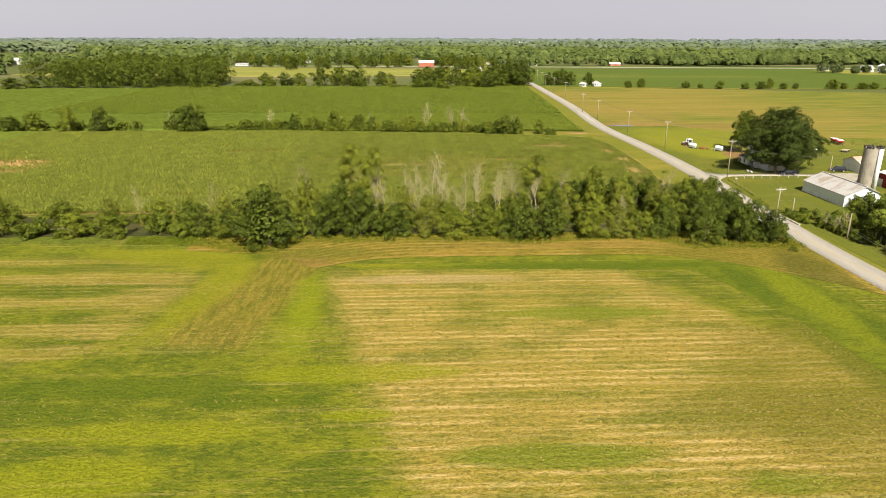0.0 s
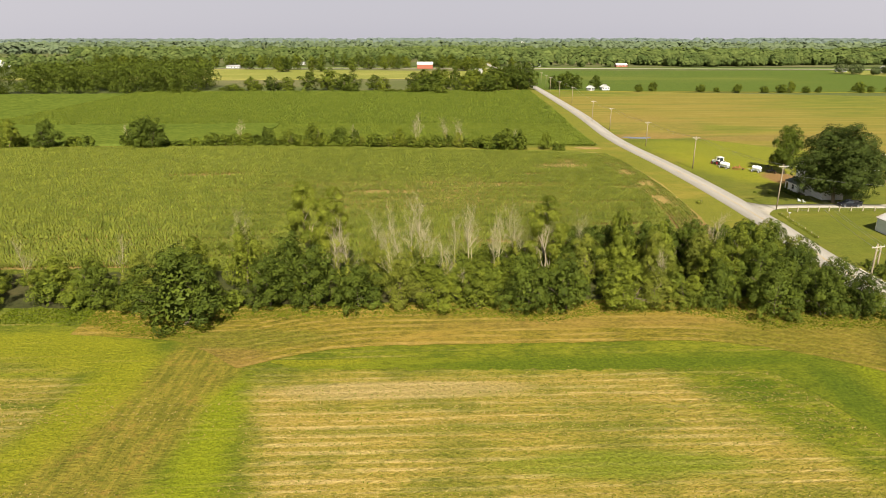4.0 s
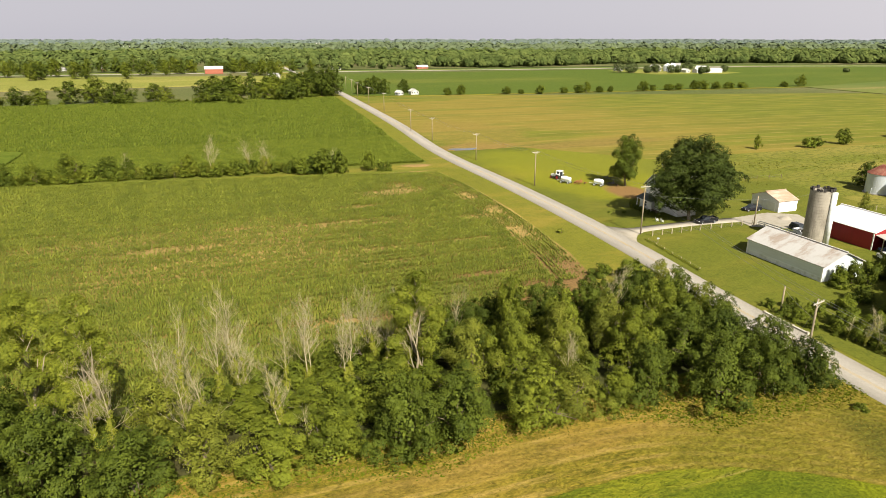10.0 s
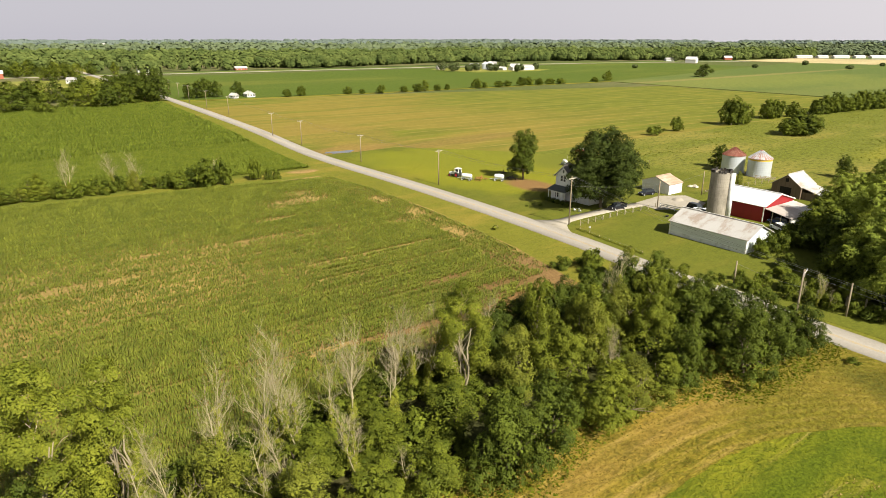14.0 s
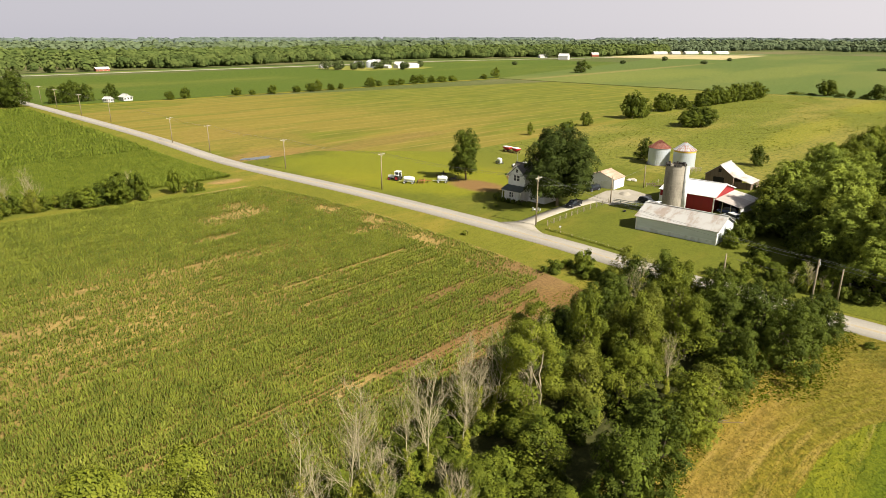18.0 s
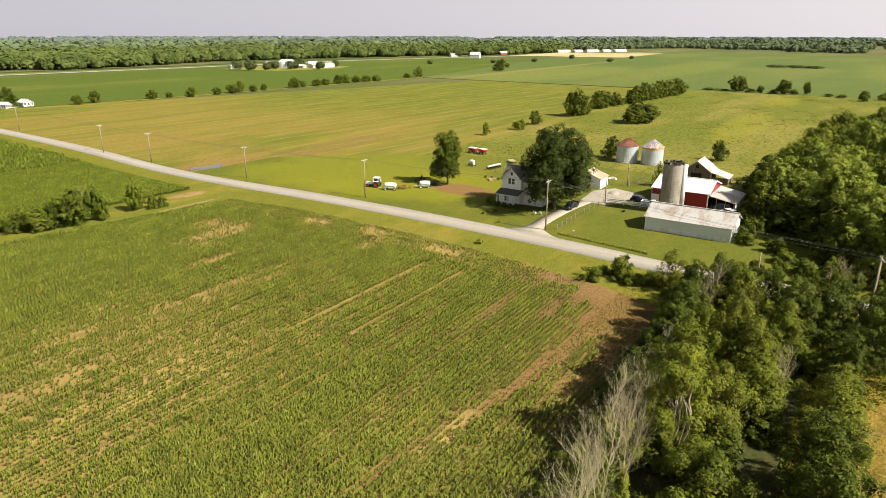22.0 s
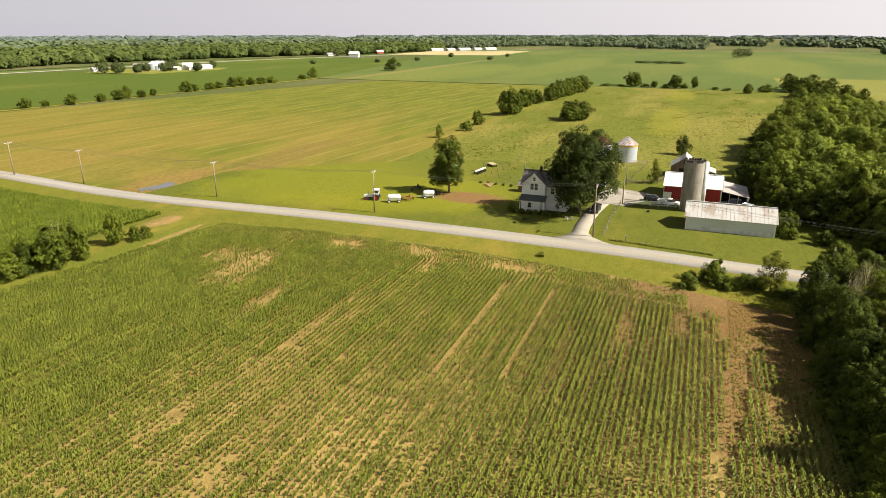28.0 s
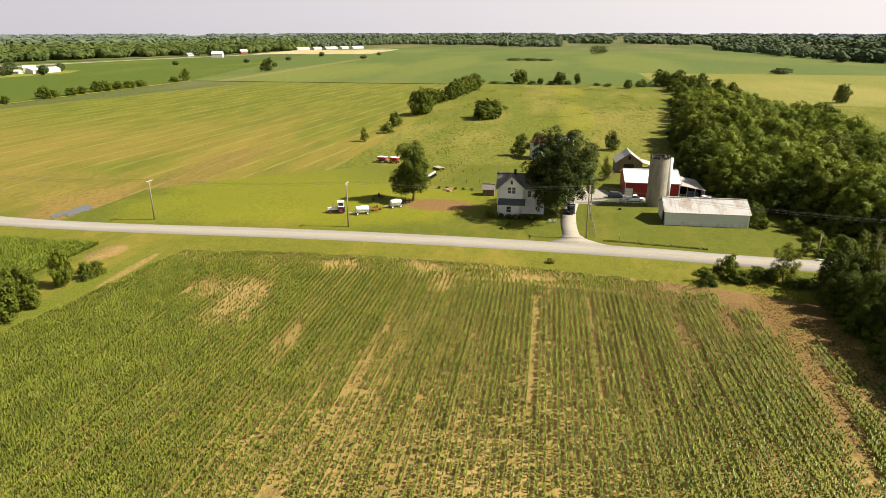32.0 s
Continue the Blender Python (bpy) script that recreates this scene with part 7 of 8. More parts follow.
# ---------------------------------------------------------------- vehicles and machinery
def wheel(ob, x, y, r, w, rim_mat):
    """A tyre with its rim, axle across y."""
    prof = [(r * 0.55, -w / 2), (r * 0.92, -w / 2), (r, -w * 0.3), (r, w * 0.3), (r * 0.92, w / 2), (r * 0.55, w / 2)]
    m = pose(x, y, r, 90)
    bm = turned(bmesh.new(), prof, 20)
    bmesh.ops.transform(bm, matrix=m, verts=bm.verts)
    wh = part("wheel", bm, M["rubber"], ob)
    bm = turned(bmesh.new(), [(0, -w * 0.3), (r * 0.56, -w * 0.42), (r * 0.56, w * 0.42), (0, w * 0.3)], 14)
    bmesh.ops.transform(bm, matrix=m, verts=bm.verts)
    part("rim", bm, rim_mat, wh)
    return wh


def loft(sections, mat, name, ob, label="", smooth=False):
    """A body through rectangular sections (x, half width, bottom, top)."""
    bm = bmesh.new()
    rings = [[bm.verts.new((x, s * hw * (0.86 if z == t else 1.0), z)) for s, z in ((-1, b), (1, b), (1, t), (-1, t))] for x, hw, b, t in sections]
    for a, b in zip(rings, rings[1:]):
        for k in range(4):
            bm.faces.new((a[k], a[(k + 1) % 4], b[(k + 1) % 4], b[k]))
    bm.faces.new(rings[0][::-1])
    bm.faces.new(rings[-1])
    bmesh.ops.bevel(bm, geom=bm.edges[:], offset=0.05, segments=1, affect="EDGES")
    return part(name, bm, mat, ob, label)


def car(name, m, mat, label, pickup=False, category="car"):
    ob = thing(name, m, label, category)
    L = 5.4 if pickup else 4.7
    loft([(-L / 2, 0.85, 0.45, 0.95), (-L / 2 + 0.2, 0.95, 0.35, 1.0), (-0.6, 0.98, 0.33, 1.02), (L / 2 - 1.2, 0.98, 0.33, 1.0), (L / 2 - 0.15, 0.93, 0.38, 0.88), (L / 2, 0.8, 0.45, 0.75)], mat, "body", ob)
    c0, c1 = (-0.5, 1.55) if pickup else (-2.1, 1.3)
    loft([(c0, 0.86, 0.98, 1.1), (c0 + 0.25, 0.84, 0.98, 1.62), (c1 - 0.8, 0.84, 0.98, 1.66), (c1, 0.86, 0.98, 1.02)], M["glass"], "cabin_glass", ob, "dark car glass")
    loft([(c0 + 0.28, 0.80, 1.6, 1.68), (c1 - 0.8, 0.80, 1.6, 1.71)], mat, "roof", ob)
    if pickup:
        part("bed_floor", boxed(-L / 2 + 0.1, -0.55, -0.78, 0.78, 1.0, 1.03), M["dark_iron"], ob)
        for s in (-1, 1):
            part("bed_side", boxed(-L / 2 + 0.05, -0.52, s * 0.9 - 0.06, s * 0.9 + 0.06, 0.95, 1.32), mat, ob)
        part("tailgate", boxed(-L / 2, -L / 2 + 0.08, -0.86, 0.86, 0.95, 1.32), mat, ob)
    for x in (-L * 0.3, L * 0.32):
        for s in (-1, 1):
            wheel(ob, x, s * 0.83, 0.38, 0.26, M["galv"])
    for s in (-1, 1):
        part("headlight", boxed(L / 2 - 0.12, L / 2 - 0.02, s * 0.68 - 0.14, s * 0.68 + 0.14, 0.66, 0.8), M["tank"], ob)
    part("bumper", boxed(L / 2 - 0.05, L / 2 + 0.08, -0.85, 0.85, 0.4, 0.58), M["dark_iron"], ob)
    return ob


car("pickup_truck", place(113.4, 187.8, 178) @ Matrix.Translation((0, 0, 0.1)), M["black_car"], "black pickup truck parked on the driveway under the tree", True, "truck")
car("parked_car", place(132.2, 193.0, 170), M["black_car"], "dark car parked beside the white garage")
car("pickup_truck", place(126.4, 171.8, 268), M["white_car"], "white pickup truck parked by the board fence", True, "truck")
car("parked_car", place(128.8, 175.6, 262), M["black_car"], "dark car parked in front of the red barn")
car("parked_car", place(133.2, 157.0, 95), M["blue_car"], "blue car parked under the barn lean-to")
car("parked_car", place(128.2, 154.4, 60), M["white_car"], "white car half hidden in brush")

tr = thing("tractor", place(104.6, 243.0, 108), "white cab tractor with red wheel centres parked on grass", "tractor")
loft([(-0.2, 0.42, 0.75, 1.5), (1.0, 0.42, 0.75, 1.5), (2.3, 0.38, 0.75, 1.4), (2.45, 0.3, 0.8, 1.25)], M["white_car"], "hood", tr)
loft([(-1.5, 0.75, 1.0, 1.45), (-1.4, 0.78, 1.0, 2.6), (-0.2, 0.78, 1.0, 2.6), (0.05, 0.75, 1.0, 1.5)], M["glass"], "cab_glass", tr, "cab glazing")
part("cab_roof", boxed(-1.6, 0.0, -0.85, 0.85, 2.6, 2.8), M["white_car"], tr)
for x in (-1.45, -0.15):
    for s in (-1, 1):
        part("cab_pillar", boxed(x - 0.06, x + 0.06, s * 0.78 - 0.06, s * 0.78 + 0.06, 1.0, 2.62), M["white_car"], tr)
for s in (-1, 1):
    wheel(tr, -0.9, s * 1.0, 0.85, 0.5, M["red_paint"])
    wheel(tr, 1.8, s * 0.85, 0.5, 0.3, M["red_paint"])
    part("fender", boxed(-1.6, -0.2, s * 1.0 - 0.28, s * 1.0 + 0.28, 1.72, 1.8), M["white_car"], tr)
part("exhaust", tube(bmesh.new(), [(1.1, 0.25, 1.45), (1.1, 0.25, 2.4)], [0.05, 0.05], 6), M["dark_iron"], tr)
part("chassis", boxed(-1.6, 2.2, -0.3, 0.3, 0.5, 0.95), M["dark_iron"], tr)


def tank_wagon(x, y, turn, label, L=3.4, R=0.62):
    ob = thing("tank_wagon", place(x, y, turn), label, "tank wagon", "tank wagons")
    prof = [(0, -L / 2), (R * 0.55, -L / 2 + 0.05), (R * 0.9, -L / 2 + 0.25), (R, -L / 2 + 0.45), (R, L / 2 - 0.45), (R * 0.9, L / 2 - 0.25), (R * 0.55, L / 2 - 0.05), (0, L / 2)]
    bm = turned(bmesh.new(), prof, 20)
    bmesh.ops.transform(bm, matrix=pose(0, 0, 1.45, 0, 90, 0), verts=bm.verts)
    part("tank", bm, M["tank"], ob, "white pressure tank", True)
    part("frame", boxed(-L / 2, L / 2, -0.5, -0.38, 0.68, 0.82), M["galv"], ob)
    part("frame", boxed(-L / 2, L / 2, 0.38, 0.5, 0.68, 0.82), M["galv"], ob)
    part("drawbar", boxed(L / 2, L / 2 + 1.4, -0.06, 0.06, 0.6, 0.72), M["galv"], ob)
    part("valve_dome", tube(bmesh.new(), [(0, 0, 2.05), (0, 0, 2.3)], [0.16, 0.14], 8), M["galv"], ob)
    for k in (-L * 0.36, L * 0.36):
        for s in (-1, 1):
            wheel(ob, k, s * 0.72, 0.4, 0.24, M["tank"])
        part("saddle", boxed(k - 0.08, k + 0.08, -0.5, 0.5, 0.4, 1.0), M["galv"], ob)
    return ob


tank_wagon(104.0, 236.8, 118, "white tank wagon on a grey four-wheeled frame")
tank_wagon(111.2, 230.3, 125, "white tank wagon parked beside a yard tree", 3.0, 0.6)


def cultivator(x, y, turn, mat, label, w=3.6, rows=3):
    ob = thing("cultivator", place(x, y, turn), label, "farm implement")
    for k in range(rows):
        part("tool_bar", boxed(-w / 2, w / 2, k * 0.8 - 0.06, k * 0.8 + 0.06, 0.75, 0.88), mat, ob)
    part("drawbar", boxed(-0.07, 0.07, -1.8, rows * 0.8 - 0.7, 0.7, 0.82), mat, ob)
    for s in (-0.6, 0.6):
        part("frame", boxed(s - 0.05, s + 0.05, 0, rows * 0.8 - 0.8, 0.78, 0.92), mat, ob)
    part("mast", slab(bmesh.new(), [(-0.5, 0.1, 0.85), (0.5, 0.1, 0.85), (0.15, 0.2, 1.7), (-0.15, 0.2, 1.7)], 0.08), mat, ob)
    for k in range(rows):
        for x2 in np.linspace(-w / 2 + 0.2, w / 2 - 0.2, 6):
            part("tine", tube(bmesh.new(), [(x2, k * 0.8, 0.8), (x2, k * 0.8 + 0.3, 0.55), (x2, k * 0.8 + 0.05, 0.0)], [0.035, 0.035, 0.03], 5), mat, ob)
    for s in (-1, 1):
        wheel(ob, 0.5, s * 1.5 + 0.6, 0.36, 0.2, M["rust_iron"])
    return ob


cultivator(107.5, 233.9, 40, M["rust_iron"], "rusty orange field cultivator standing on grass")
cultivator(118.4, 236.3, 70, M["dark_iron"], "dark disc harrow folded on the grass", 3.4, 2)
cultivator(115.2, 228.6, 20, M["dark_iron"], "dark blue-black implement in tree shade", 3.0, 3)


def planter(x, y, turn, label, rows=7, gap=0.95):
    """A row-crop planter: a long bar with a pale seed box over each row unit."""
    ob = thing("corn_planter", place(x, y, turn), label, "farm implement")
    w = rows * gap
    part("tool_bar", boxed(-w / 2, w / 2, -0.09, 0.09, 0.62, 0.80), M["dark_iron"], ob)
    part("drawbar", tube(bmesh.new(), [(0, 0.1, 0.7), (0, 1.4, 0.6), (0, 2.6, 0.5)], [0.08, 0.07, 0.06], 6), M["dark_iron"], ob)
    for k in range(rows):
        cx = -w / 2 + gap * (k + 0.5)
        bm = bmesh.new()
        lo = [bm.verts.new((cx + sx * 0.2, -0.55 + sy * 0.2, 0.85)) for sx, sy in ((-1, -1), (1, -1), (1, 1), (-1, 1))]
        hi = [bm.verts.new((cx + sx * 0.3, -0.55 + sy * 0.3, 1.35)) for sx, sy in ((-1, -1), (1, -1), (1, 1), (-1, 1))]
        for i in range(4):
            bm.faces.new((lo[i], lo[(i + 1) % 4], hi[(i + 1) % 4], hi[i]))
        bm.faces.new(lo[::-1])
        bm.faces.new(hi)
        part("seed_box", bm, M["tank"], ob, "pale seed box")
        part("row_unit", boxed(cx - 0.06, cx + 0.06, -0.9, 0.1, 0.35, 0.8), M["dark_iron"], ob)
        part("press_wheel", turned(bmesh.new(), [(0, -0.05), (0.24, -0.05), (0.24, 0.05), (0, 0.05)], 12), M["rubber"], ob).matrix_local = Matrix.Translation((cx, -0.95, 0.24)) @ Matrix.Rotation(math.pi / 2, 4, "Y")
    part("marker_arm", tube(bmesh.new(), [(w / 2, 0, 0.7), (w / 2 + 0.1, 0.1, 1.6), (w / 2 - 0.1, 0.2, 2.7)], [0.05, 0.045, 0.03], 6), M["dark_iron"], ob)
    return ob


planter(145.3, 227.9, -9, "old corn planter with pale seed boxes in long grass")
flat = thing("flat_wagon", place(157.0, 227.2, 40), "weathered grey flat wagon in long grass", "farm wagon")
for k in range(7):
    part("deck_plank", boxed(-2.0, 2.0, -1.05 + 0.3 * k, -0.78 + 0.3 * k, 0.78, 0.84), M["dead"], flat)
part("frame", boxed(-1.9, 2.6, -0.2, 0.2, 0.55, 0.76), M["dark_iron"], flat)
for k in (-1.3, 1.3):
    for sd in (-1, 1):
        wheel(flat, k, sd * 0.85, 0.35, 0.2, M["dark_iron"])
fence([(140.2, 212.6), (140.2, 224.0), (171, 220.8)], 4.2, 1.2, [(1.05, 0.012), (0.6, 0.012)], M["old_wood"], "thin dark post and wire fence round a mown paddock", 0.12)
M["brush"] = worn("dry_brushwood", (0.30, 0.20, 0.11), (0.20, 0.12, 0.06), 2.0, 0.7, 0.95, bump=0.8)


def wagon(x, y, turn, label, mat, top):
    ob = thing("grain_wagon", place(x, y, turn) @ Matrix.Scale(0.8, 4), label, "farm wagon", "farm wagons")
    bm = bmesh.new()
    low = [bm.verts.new(v) for v in ((-1, -0.6, 0.9), (1, -0.6, 0.9), (1, 0.6, 0.9), (-1, 0.6, 0.9))]
    midv = [bm.verts.new(v) for v in ((-1.9, -1.2, 1.7), (1.9, -1.2, 1.7), (1.9, 1.2, 1.7), (-1.9, 1.2, 1.7))]
    hi = [bm.verts.new(v) for v in ((-1.9, -1.2, 2.3), (1.9, -1.2, 2.3), (1.9, 1.2, 2.3), (-1.9, 1.2, 2.3))]
    for a, b in ((low, midv), (midv, hi)):
        for k in range(4):
            bm.faces.new((a[k], a[(k + 1) % 4], b[(k + 1) % 4], b[k]))
    bm.faces.new(low[::-1])
    bm.faces.new(hi)
    part("hopper", bm, mat, ob)
    part("cover", boxed(-1.95, 1.95, -1.25, 1.25, 2.31, 2.42), top, ob, "pale cover")
    part("frame", boxed(-1.8, 2.8, -0.25, 0.25, 0.6, 0.8), M["dark_iron"], ob)
    for k in (-1.3, 1.3):
        for s in (-1, 1):
            wheel(ob, k, s * 0.9, 0.4, 0.25, M["red_paint"])
    return ob


wagon(165.6, 247.4, 80, "red hopper wagon with a pale cover in the meadow", M["red_paint"], M["tank"])
wagon(165.2, 243.2, 70, "red hopper wagon with a pale cover in the meadow", M["red_paint"], M["tank"])
tank_wagon(145.0, 235.4, 75, "small white tank wagon in the meadow grass", 2.2, 0.55)

# ---------------------------------------------------------------- yard details
M["shrub"] = M["leaf_dark"]


def shrub(name, x, y, w, h, mat, label, count=260, size=0.16, group=""):
    L = [(0, 0, h * 0.5, w * 0.45, w * 0.45, h * 0.5), (w * 0.2, w * 0.1, h * 0.55, w * 0.3, w * 0.3, h * 0.42), (-w * 0.2, -w * 0.12, h * 0.5, w * 0.3, w * 0.3, h * 0.45)]
    v, f = leaves(L, count, size, 0.4)
    ob = new(name, data_mesh(name, v, f, mat))
    ob.matrix_world = place(x, y)
    return tagged(ob, label, "shrub", group)


for y in (205.4, 203.9, 202.2, 200.6, 198.9, 197.2, 195.5):
    shrub("foundation_shrub", 105.2 + 0.4 * rng.random(), y, 1.6, 1.2, M["leaf_dark"], "dark clipped shrub against the porch", group="porch shrubs")
shrub("foundation_shrub", 106.6, 206.8, 2.4, 2.0, M["leaf_dark"], "large dark shrub at the house corner", 420)
for k in range(5):
    shrub("garden_shrub", 131.5 + 0.2 * k, 213.8 + 2.3 * k, 1.0, 0.7, M["leaf_dark"], "small dark shrub in a garden row", 120, 0.14, "garden row shrubs")
shrub("roadside_weed", 77.0, 192.6, 1.6, 0.9, M["leaf_olive"], "dark weed clump beside a stake on the verge", 200)
shrub("lawn_weed", 97.0, 203.2, 1.0, 0.4, M["leaf_dark"], "small dark weed patch on the lawn", 90)
shrub("lawn_weed", 100.4, 202.0, 1.4, 0.5, M["leaf_dark"], "small dark weed patch on the lawn", 110)
for k in range(34):
    f = k / 33
    shrub("bank_weed", 91.8 - 2.4 * f + 0.15 * rng.random(), 181.5 - 19.5 * f, 0.8, 0.3, M["leaf_olive"], "dry weeds along the lawn edge", 60, 0.1, "edge weeds")
stake = thing("stake", place(77.2, 192.2), "short dark stake in the roadside weeds", "stake")
part("shaft", boxed(-0.04, 0.04, -0.04, 0.04, -0.1, 1.1), M["pole"], stake)


def lawn_chair(x, y, turn):
    ob = thing("lawn_chair", place(x, y, turn), "pale lawn chair standing in tree shade", "chair", "lawn chairs")
    part("seat", boxed(-0.28, 0.28, -0.28, 0.28, 0.38, 0.43), M["tank"], ob)
    part("backrest", slab(bmesh.new(), [(-0.28, 0.26, 0.42), (0.28, 0.26, 0.42), (0.28, 0.45, 1.0), (-0.28, 0.45, 1.0)], 0.04), M["tank"], ob)
    for sx in (-0.25, 0.25):
        for sy in (-0.25, 0.25):
            part("leg", boxed(sx - 0.025, sx + 0.025, sy - 0.025, sy + 0.025, 0, 0.38), M["galv"], ob)
        part("armrest", boxed(sx - 0.04, sx + 0.04, -0.28, 0.3, 0.6, 0.64), M["tank"], ob)
    return ob


lawn_chair(103.3, 192.8, 80)
lawn_chair(103.8, 191.6, 100)
pile = thing("gravel_pile", place(133.8, 184.2), "low heap of pale gravel in the yard", "gravel heap")
bm = turned(bmesh.new(), [(1.8, -0.05), (1.5, 0.18), (0.95, 0.48), (0.4, 0.7), (0, 0.76)], 20)
for v in bm.verts:
    v.co += Vector(noise.noise_vector(v.co * 0.9)) * 0.22
part("heap", bm, M["gravel"], pile, smooth=True)
bx = thing("mailbox", place(92.7, 178.6), "small grey roadside mailbox on a post", "mailbox")
part("post", boxed(-0.05, 0.05, -0.05, 0.05, -0.1, 1.05), M["pole"], bx)
part("box", boxed(-0.3, 0.25, -0.1, 0.1, 1.05, 1.28), M["galv"], bx)
lump = thing("feed_tub", place(117.5, 176.0), "small black feed tub on the lawn", "tub")
part("tub", turned(bmesh.new(), [(0.3, 0), (0.38, 0.4), (0.34, 0.4), (0.27, 0.06), (0, 0.06)], 14), M["rubber"], lump)
for q, (x, y) in enumerate(((151, 190), (152.2, 191.2), (150.6, 191.6), (129.0, 219.5), (130.4, 220.6), (131.6, 219.8))):
    lg = thing("rubble_lump", place(x, y, 40 * q), "pale lump of a rubble heap in the grass" if q < 3 else "brown clump of a brushwood heap in the grass", "rubble", "rubble heap")
    bm = bmesh.new()
    bmesh.ops.create_icosphere(bm, subdivisions=2, radius=0.75)
    for v in bm.verts:
        v.co = Vector((v.co.x, v.co.y, v.co.z * 0.5 + 0.15)) + Vector(noise.noise_vector(v.co * 1.7 + Vector((q, 0, 0)))) * 0.3
    part("lump", bm, M["arm"] if q < 3 else M["brush"], lg)

# the wet hollow beside the road
bm = bmesh.new()
pts = []
for k in range(40):
    a = 2 * math.pi * k / 40
    r = 1 + 0.28 * math.sin(3 * a + 1) + 0.16 * math.sin(7 * a)
    pts.append(bm.verts.new((101.0 + 8.5 * r * math.cos(a) * 0.9 - 2.5 * r * math.sin(a) * 0.3, 309.5 + 2.4 * r * math.sin(a), 0)))
bm.faces.new(pts)
z = lie(101, 309.5) + 0.1
for v in bm.verts:
    v.co.z = z
tagged(part("puddle", bm, M["puddle"]), "shallow puddle in a bare hollow of the hay field", "puddle", kind="structure")


# ---------------------------------------------------------------- far houses and farms
def far_house(x, y, w, d, e, r, wall, roof, label, turn=0.0, category="house", name="far_house", wins=3):
    ob = thing(name, place(x, y, turn), label, category, "far buildings")
    w, d, e, r = w * 0.82, d * 0.82, e * 0.8, r * 0.8
    gabled(ob, w, d, e, r, wall, roof, 0.4, 0.15)
    for k in range(wins):
        yy = (k + 0.5) / wins * d - d / 2
        window(ob, -w / 2 - 0.02, yy, e * 0.6, 1.0, 1.3)
        window(ob, yy * w / d, -d / 2 - 0.02, e * 0.6, 1.0, 1.3, "-y")
    return ob


M["brick"] = worn("red_brick", (0.30, 0.10, 0.06), (0.22, 0.09, 0.06), 0.8, 0.5, 0.9)
M["grey_roof"] = worn("grey_roof", (0.30, 0.29, 0.28), (0.22, 0.21, 0.2), 0.5, 0.5, 0.8)
M["far_white"] = worn("far_white_paint", (0.52, 0.51, 0.48), (0.40, 0.38, 0.34), 0.3, 0.5, 0.7)
W, S, G, R, B = M["far_white"], M["far_white"], M["grey_roof"], M["red_steel"], M["brick"]
far_house(150, 541, 7, 9, 3.0, 5.0, W, S, "white roadside house among trees beyond the bend")
far_house(138, 538, 5, 6, 2.6, 4.2, W, S, "small white outbuilding beside the roadside house", 20)
far_house(14, 872, 12, 24, 6.5, 10, B, S, "red barn with a white roof among far trees", 90, "barn", "far_barn", 0)
far_house(70, 760, 9, 12, 4, 6.5, W, G, "white house showing over the trees", 60)
far_house(-230, 892, 8, 20, 3.2, 5.0, W, G, "long white far building beside a field", 90, "house", "far_house", 4)
far_house(-160, 985, 8, 12, 3, 5, W, G, "low far house among trees", 80)
far_house(-110, 985, 8, 13, 3, 5, B, G, "low brick far house among trees", 80)
far_house(-548, 935, 16, 30, 6, 11, W, S, "large white-roofed far barn beside a wood", 70, "barn", "far_barn", 0)
far_house(272, 899, 9, 18, 3.2, 5.5, B, S, "low brick far house with a pale roof", 90)
far_house(160, 905, 9, 14, 3.2, 5.2, W, G, "low far house by the cross road", 90)
far_house(523, 748, 10, 14, 6, 9.5, W, G, "white two-storey house of a far farmstead", 20)
far_house(556, 752, 11, 13, 7, 11, W, G, "tall white house of a far farmstead", 60)
far_house(485, 770, 8, 12, 3.5, 6, W, G, "white outbuilding of a far farmstead", 80)
far_house(538, 712, 9, 12, 3.6, 5.5, W, S, "white outbuilding of a far farmstead", 10)
far_house(560, 700, 12, 40, 4.6, 6.6, W, S, "long white steel shed of a far farmstead", 82, "shed", "far_shed", 0)
far_house(575, 728, 8, 14, 5, 8, W, S, "white barn of a far farmstead", 40, "barn", "far_barn", 0)
far_house(938, 708, 14, 20, 7, 12, W, S, "bright white far barn", 15, "barn", "far_barn", 0)
far_house(975, 775, 10, 18, 4, 7, W, G, "white far farm building", 60, "shed", "far_shed", 0)
far_house(1105, 745, 10, 16, 5, 9, B, S, "red far farm building with a white roof", 50, "barn", "far_barn", 0)
for k in range(6):
    far_house(1300 + 28 * k, 740 - 22 * k, 12, 26 + 14 * (k % 2), 4.5, 7, W, S, "long white far farm shed in a row", 60, "shed", "far_shed", 0)
for x, y, s in ((-900, 1900, 0.7), (-520, 1850, 0.7), (-210, 2300, 1), (300, 2200, 0.9), (420, 2700, 1.2), (700, 2000, 0.8), (-700, 1500, 0.6), (1500, 1700, 0.8)):
    far_house(x, y, 14 * s, 30 * s, 7 * s, 12 * s, W, S, "pale building far off among woods", 80, "building", "distant_building", 0)
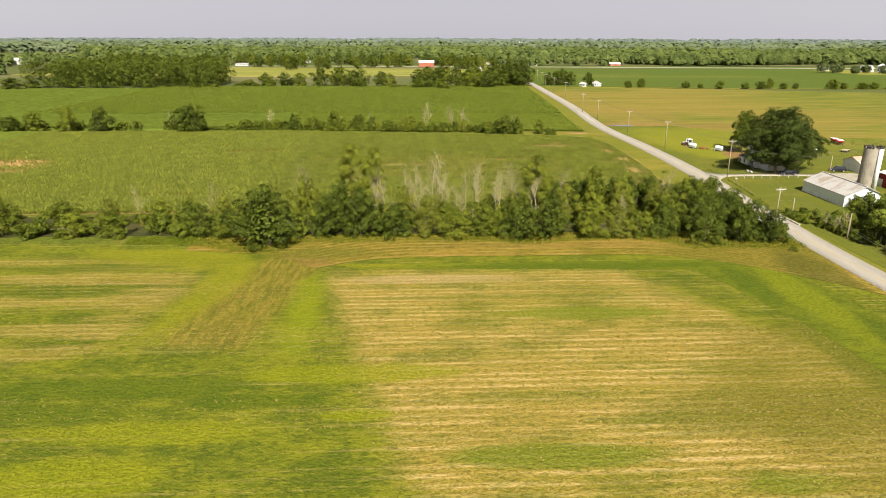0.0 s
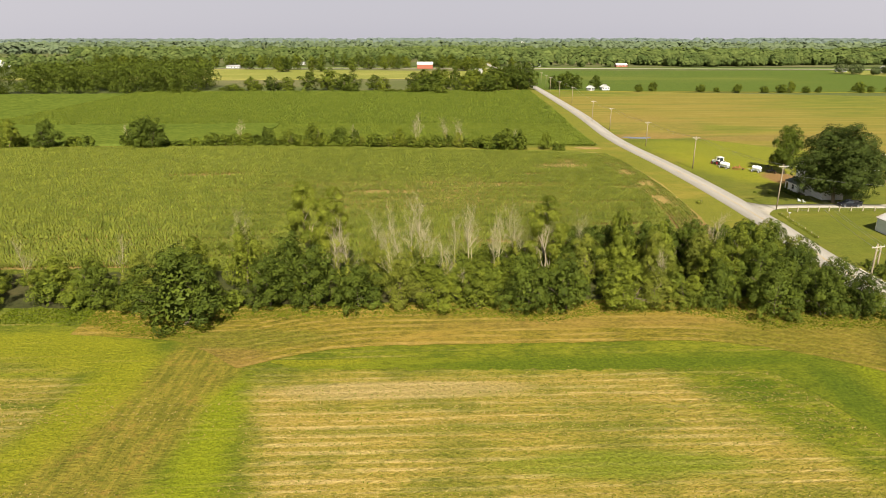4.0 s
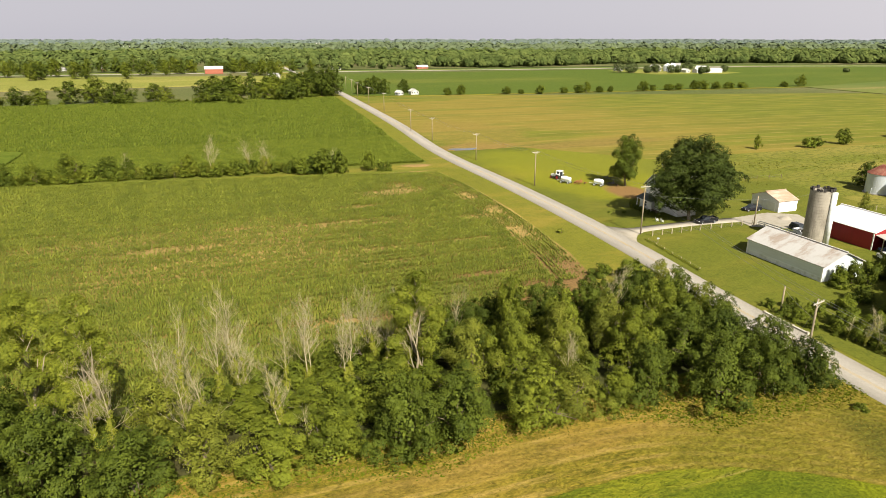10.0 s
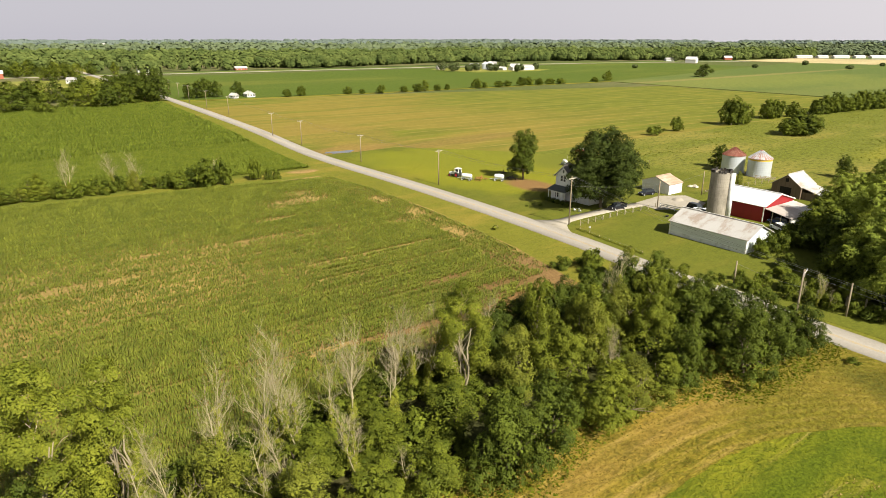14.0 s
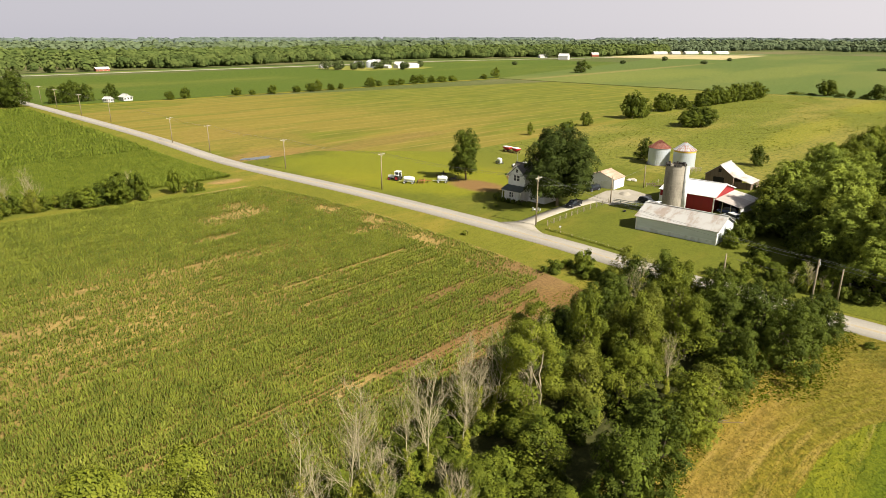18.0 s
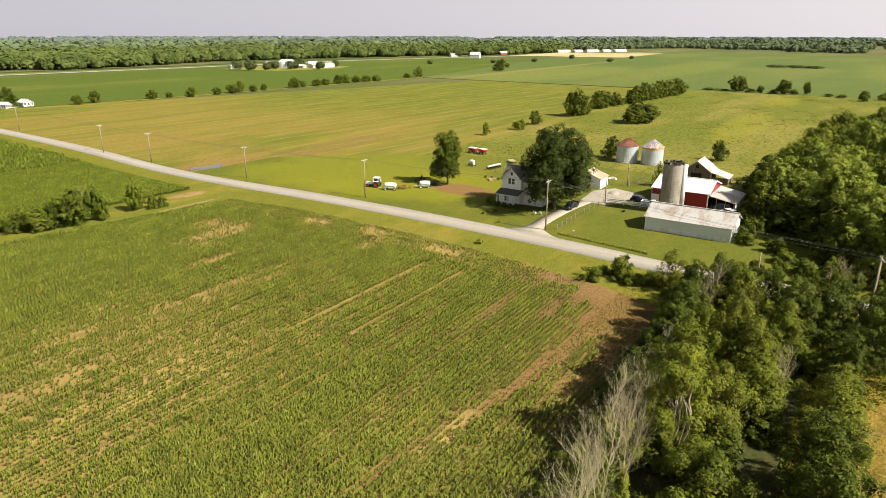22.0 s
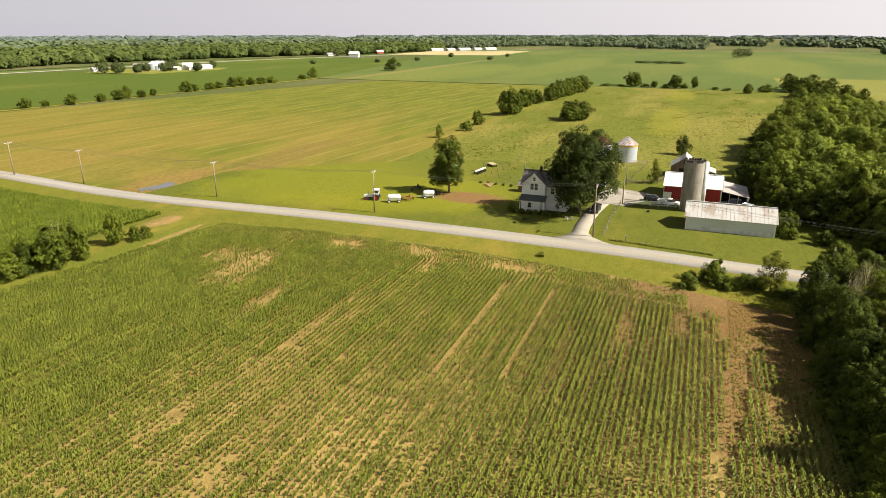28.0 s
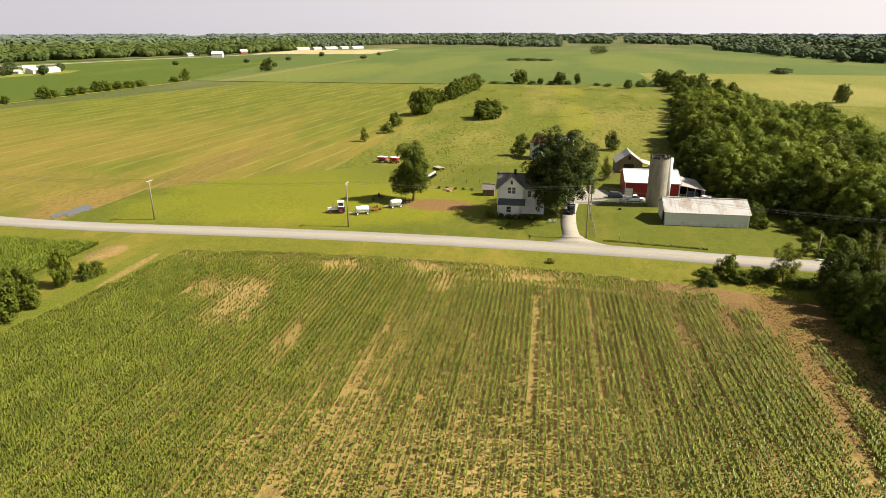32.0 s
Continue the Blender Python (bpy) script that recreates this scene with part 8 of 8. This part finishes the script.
area("far_farmyard", [(478, 690), (560, 672), (600, 690), (592, 768), (500, 790), (470, 770)], M["pale"], 5, 40, "pale farmyard round far white buildings", "yard")
for x, y, r, h in ((536, 742, 4.6, 9.5), (546, 745, 4.6, 9.5), (531, 730, 3.4, 7.0)):
    b = thing("far_grain_bin", place(x, y), "white round grain bin of a far farmstead", "grain bin", "far grain bins")
    part("bin_wall", turned(bmesh.new(), [(r, 0), (r, h * 0.72)], 20), M["galv"], b)
    part("bin_roof", turned(bmesh.new(), [(r + 0.15, h * 0.71), (0.4, h), (0, h)], 20), M["white_steel"], b)
for x, y, k, h, w in [(462, 735, "a", 13, 12), (485, 712, "a", 9, 9), (508, 700, "a", 10, 9), (522, 705, "a", 9, 8), (550, 690, "a", 8, 8), (570, 745, "a", 12, 11), (585, 700, "a", 9, 8), (468, 722, "a", 12, 10), (476, 726, "a", 11, 9), (500, 715, "a", 9, 8), (530, 675, "a", 9, 7), (545, 720, "a", 10, 8), (512, 735, "a", 9, 8), (960, 755, "a", 14, 14), (975, 740, "a", 13, 12), (1150, 720, "a", 12, 10), (1130, 118, "b", 16, 22), (1165, 108, "b", 15, 24), (1190, 100, "b", 14, 20), (1000, 560, "a", 7, 9), (860, 560, "a", 5, 8), (790, 590, "a", 5, 7), (930, 470, "a", 5, 10), (902, 243, "a", 3, 26), (900, 221, "a", 3.4, 24), (898, 200, "a", 3, 24), (720, 650, "a", 5, 7), (1060, 480, "a", 5, 7), (655, -30, "a", 4, 22), (685, -42, "a", 4, 18)]:
    v, f = leaves([(0, 0, h * 0.55, w * 0.45, w * 0.45, h * 0.42), (w * 0.2, 0, h * 0.45, w * 0.35, w * 0.35, h * 0.35), (-w * 0.2, w * 0.1, h * 0.5, w * 0.33, w * 0.33, h * 0.4)], 420, 0.85, 0.6)
    ob = thing("field_tree", place(x, y), "lone dark green tree out on the far fields", "tree", "far field trees")
    part("crown", data_mesh("crown", v, f, M["leaf_far"]), M["leaf_far"], ob)
    part("trunk", tube(bmesh.new(), [(0, 0, -0.3), (0, 0, h * 0.5)], [0.35, 0.2], 6), M["bark"], ob)
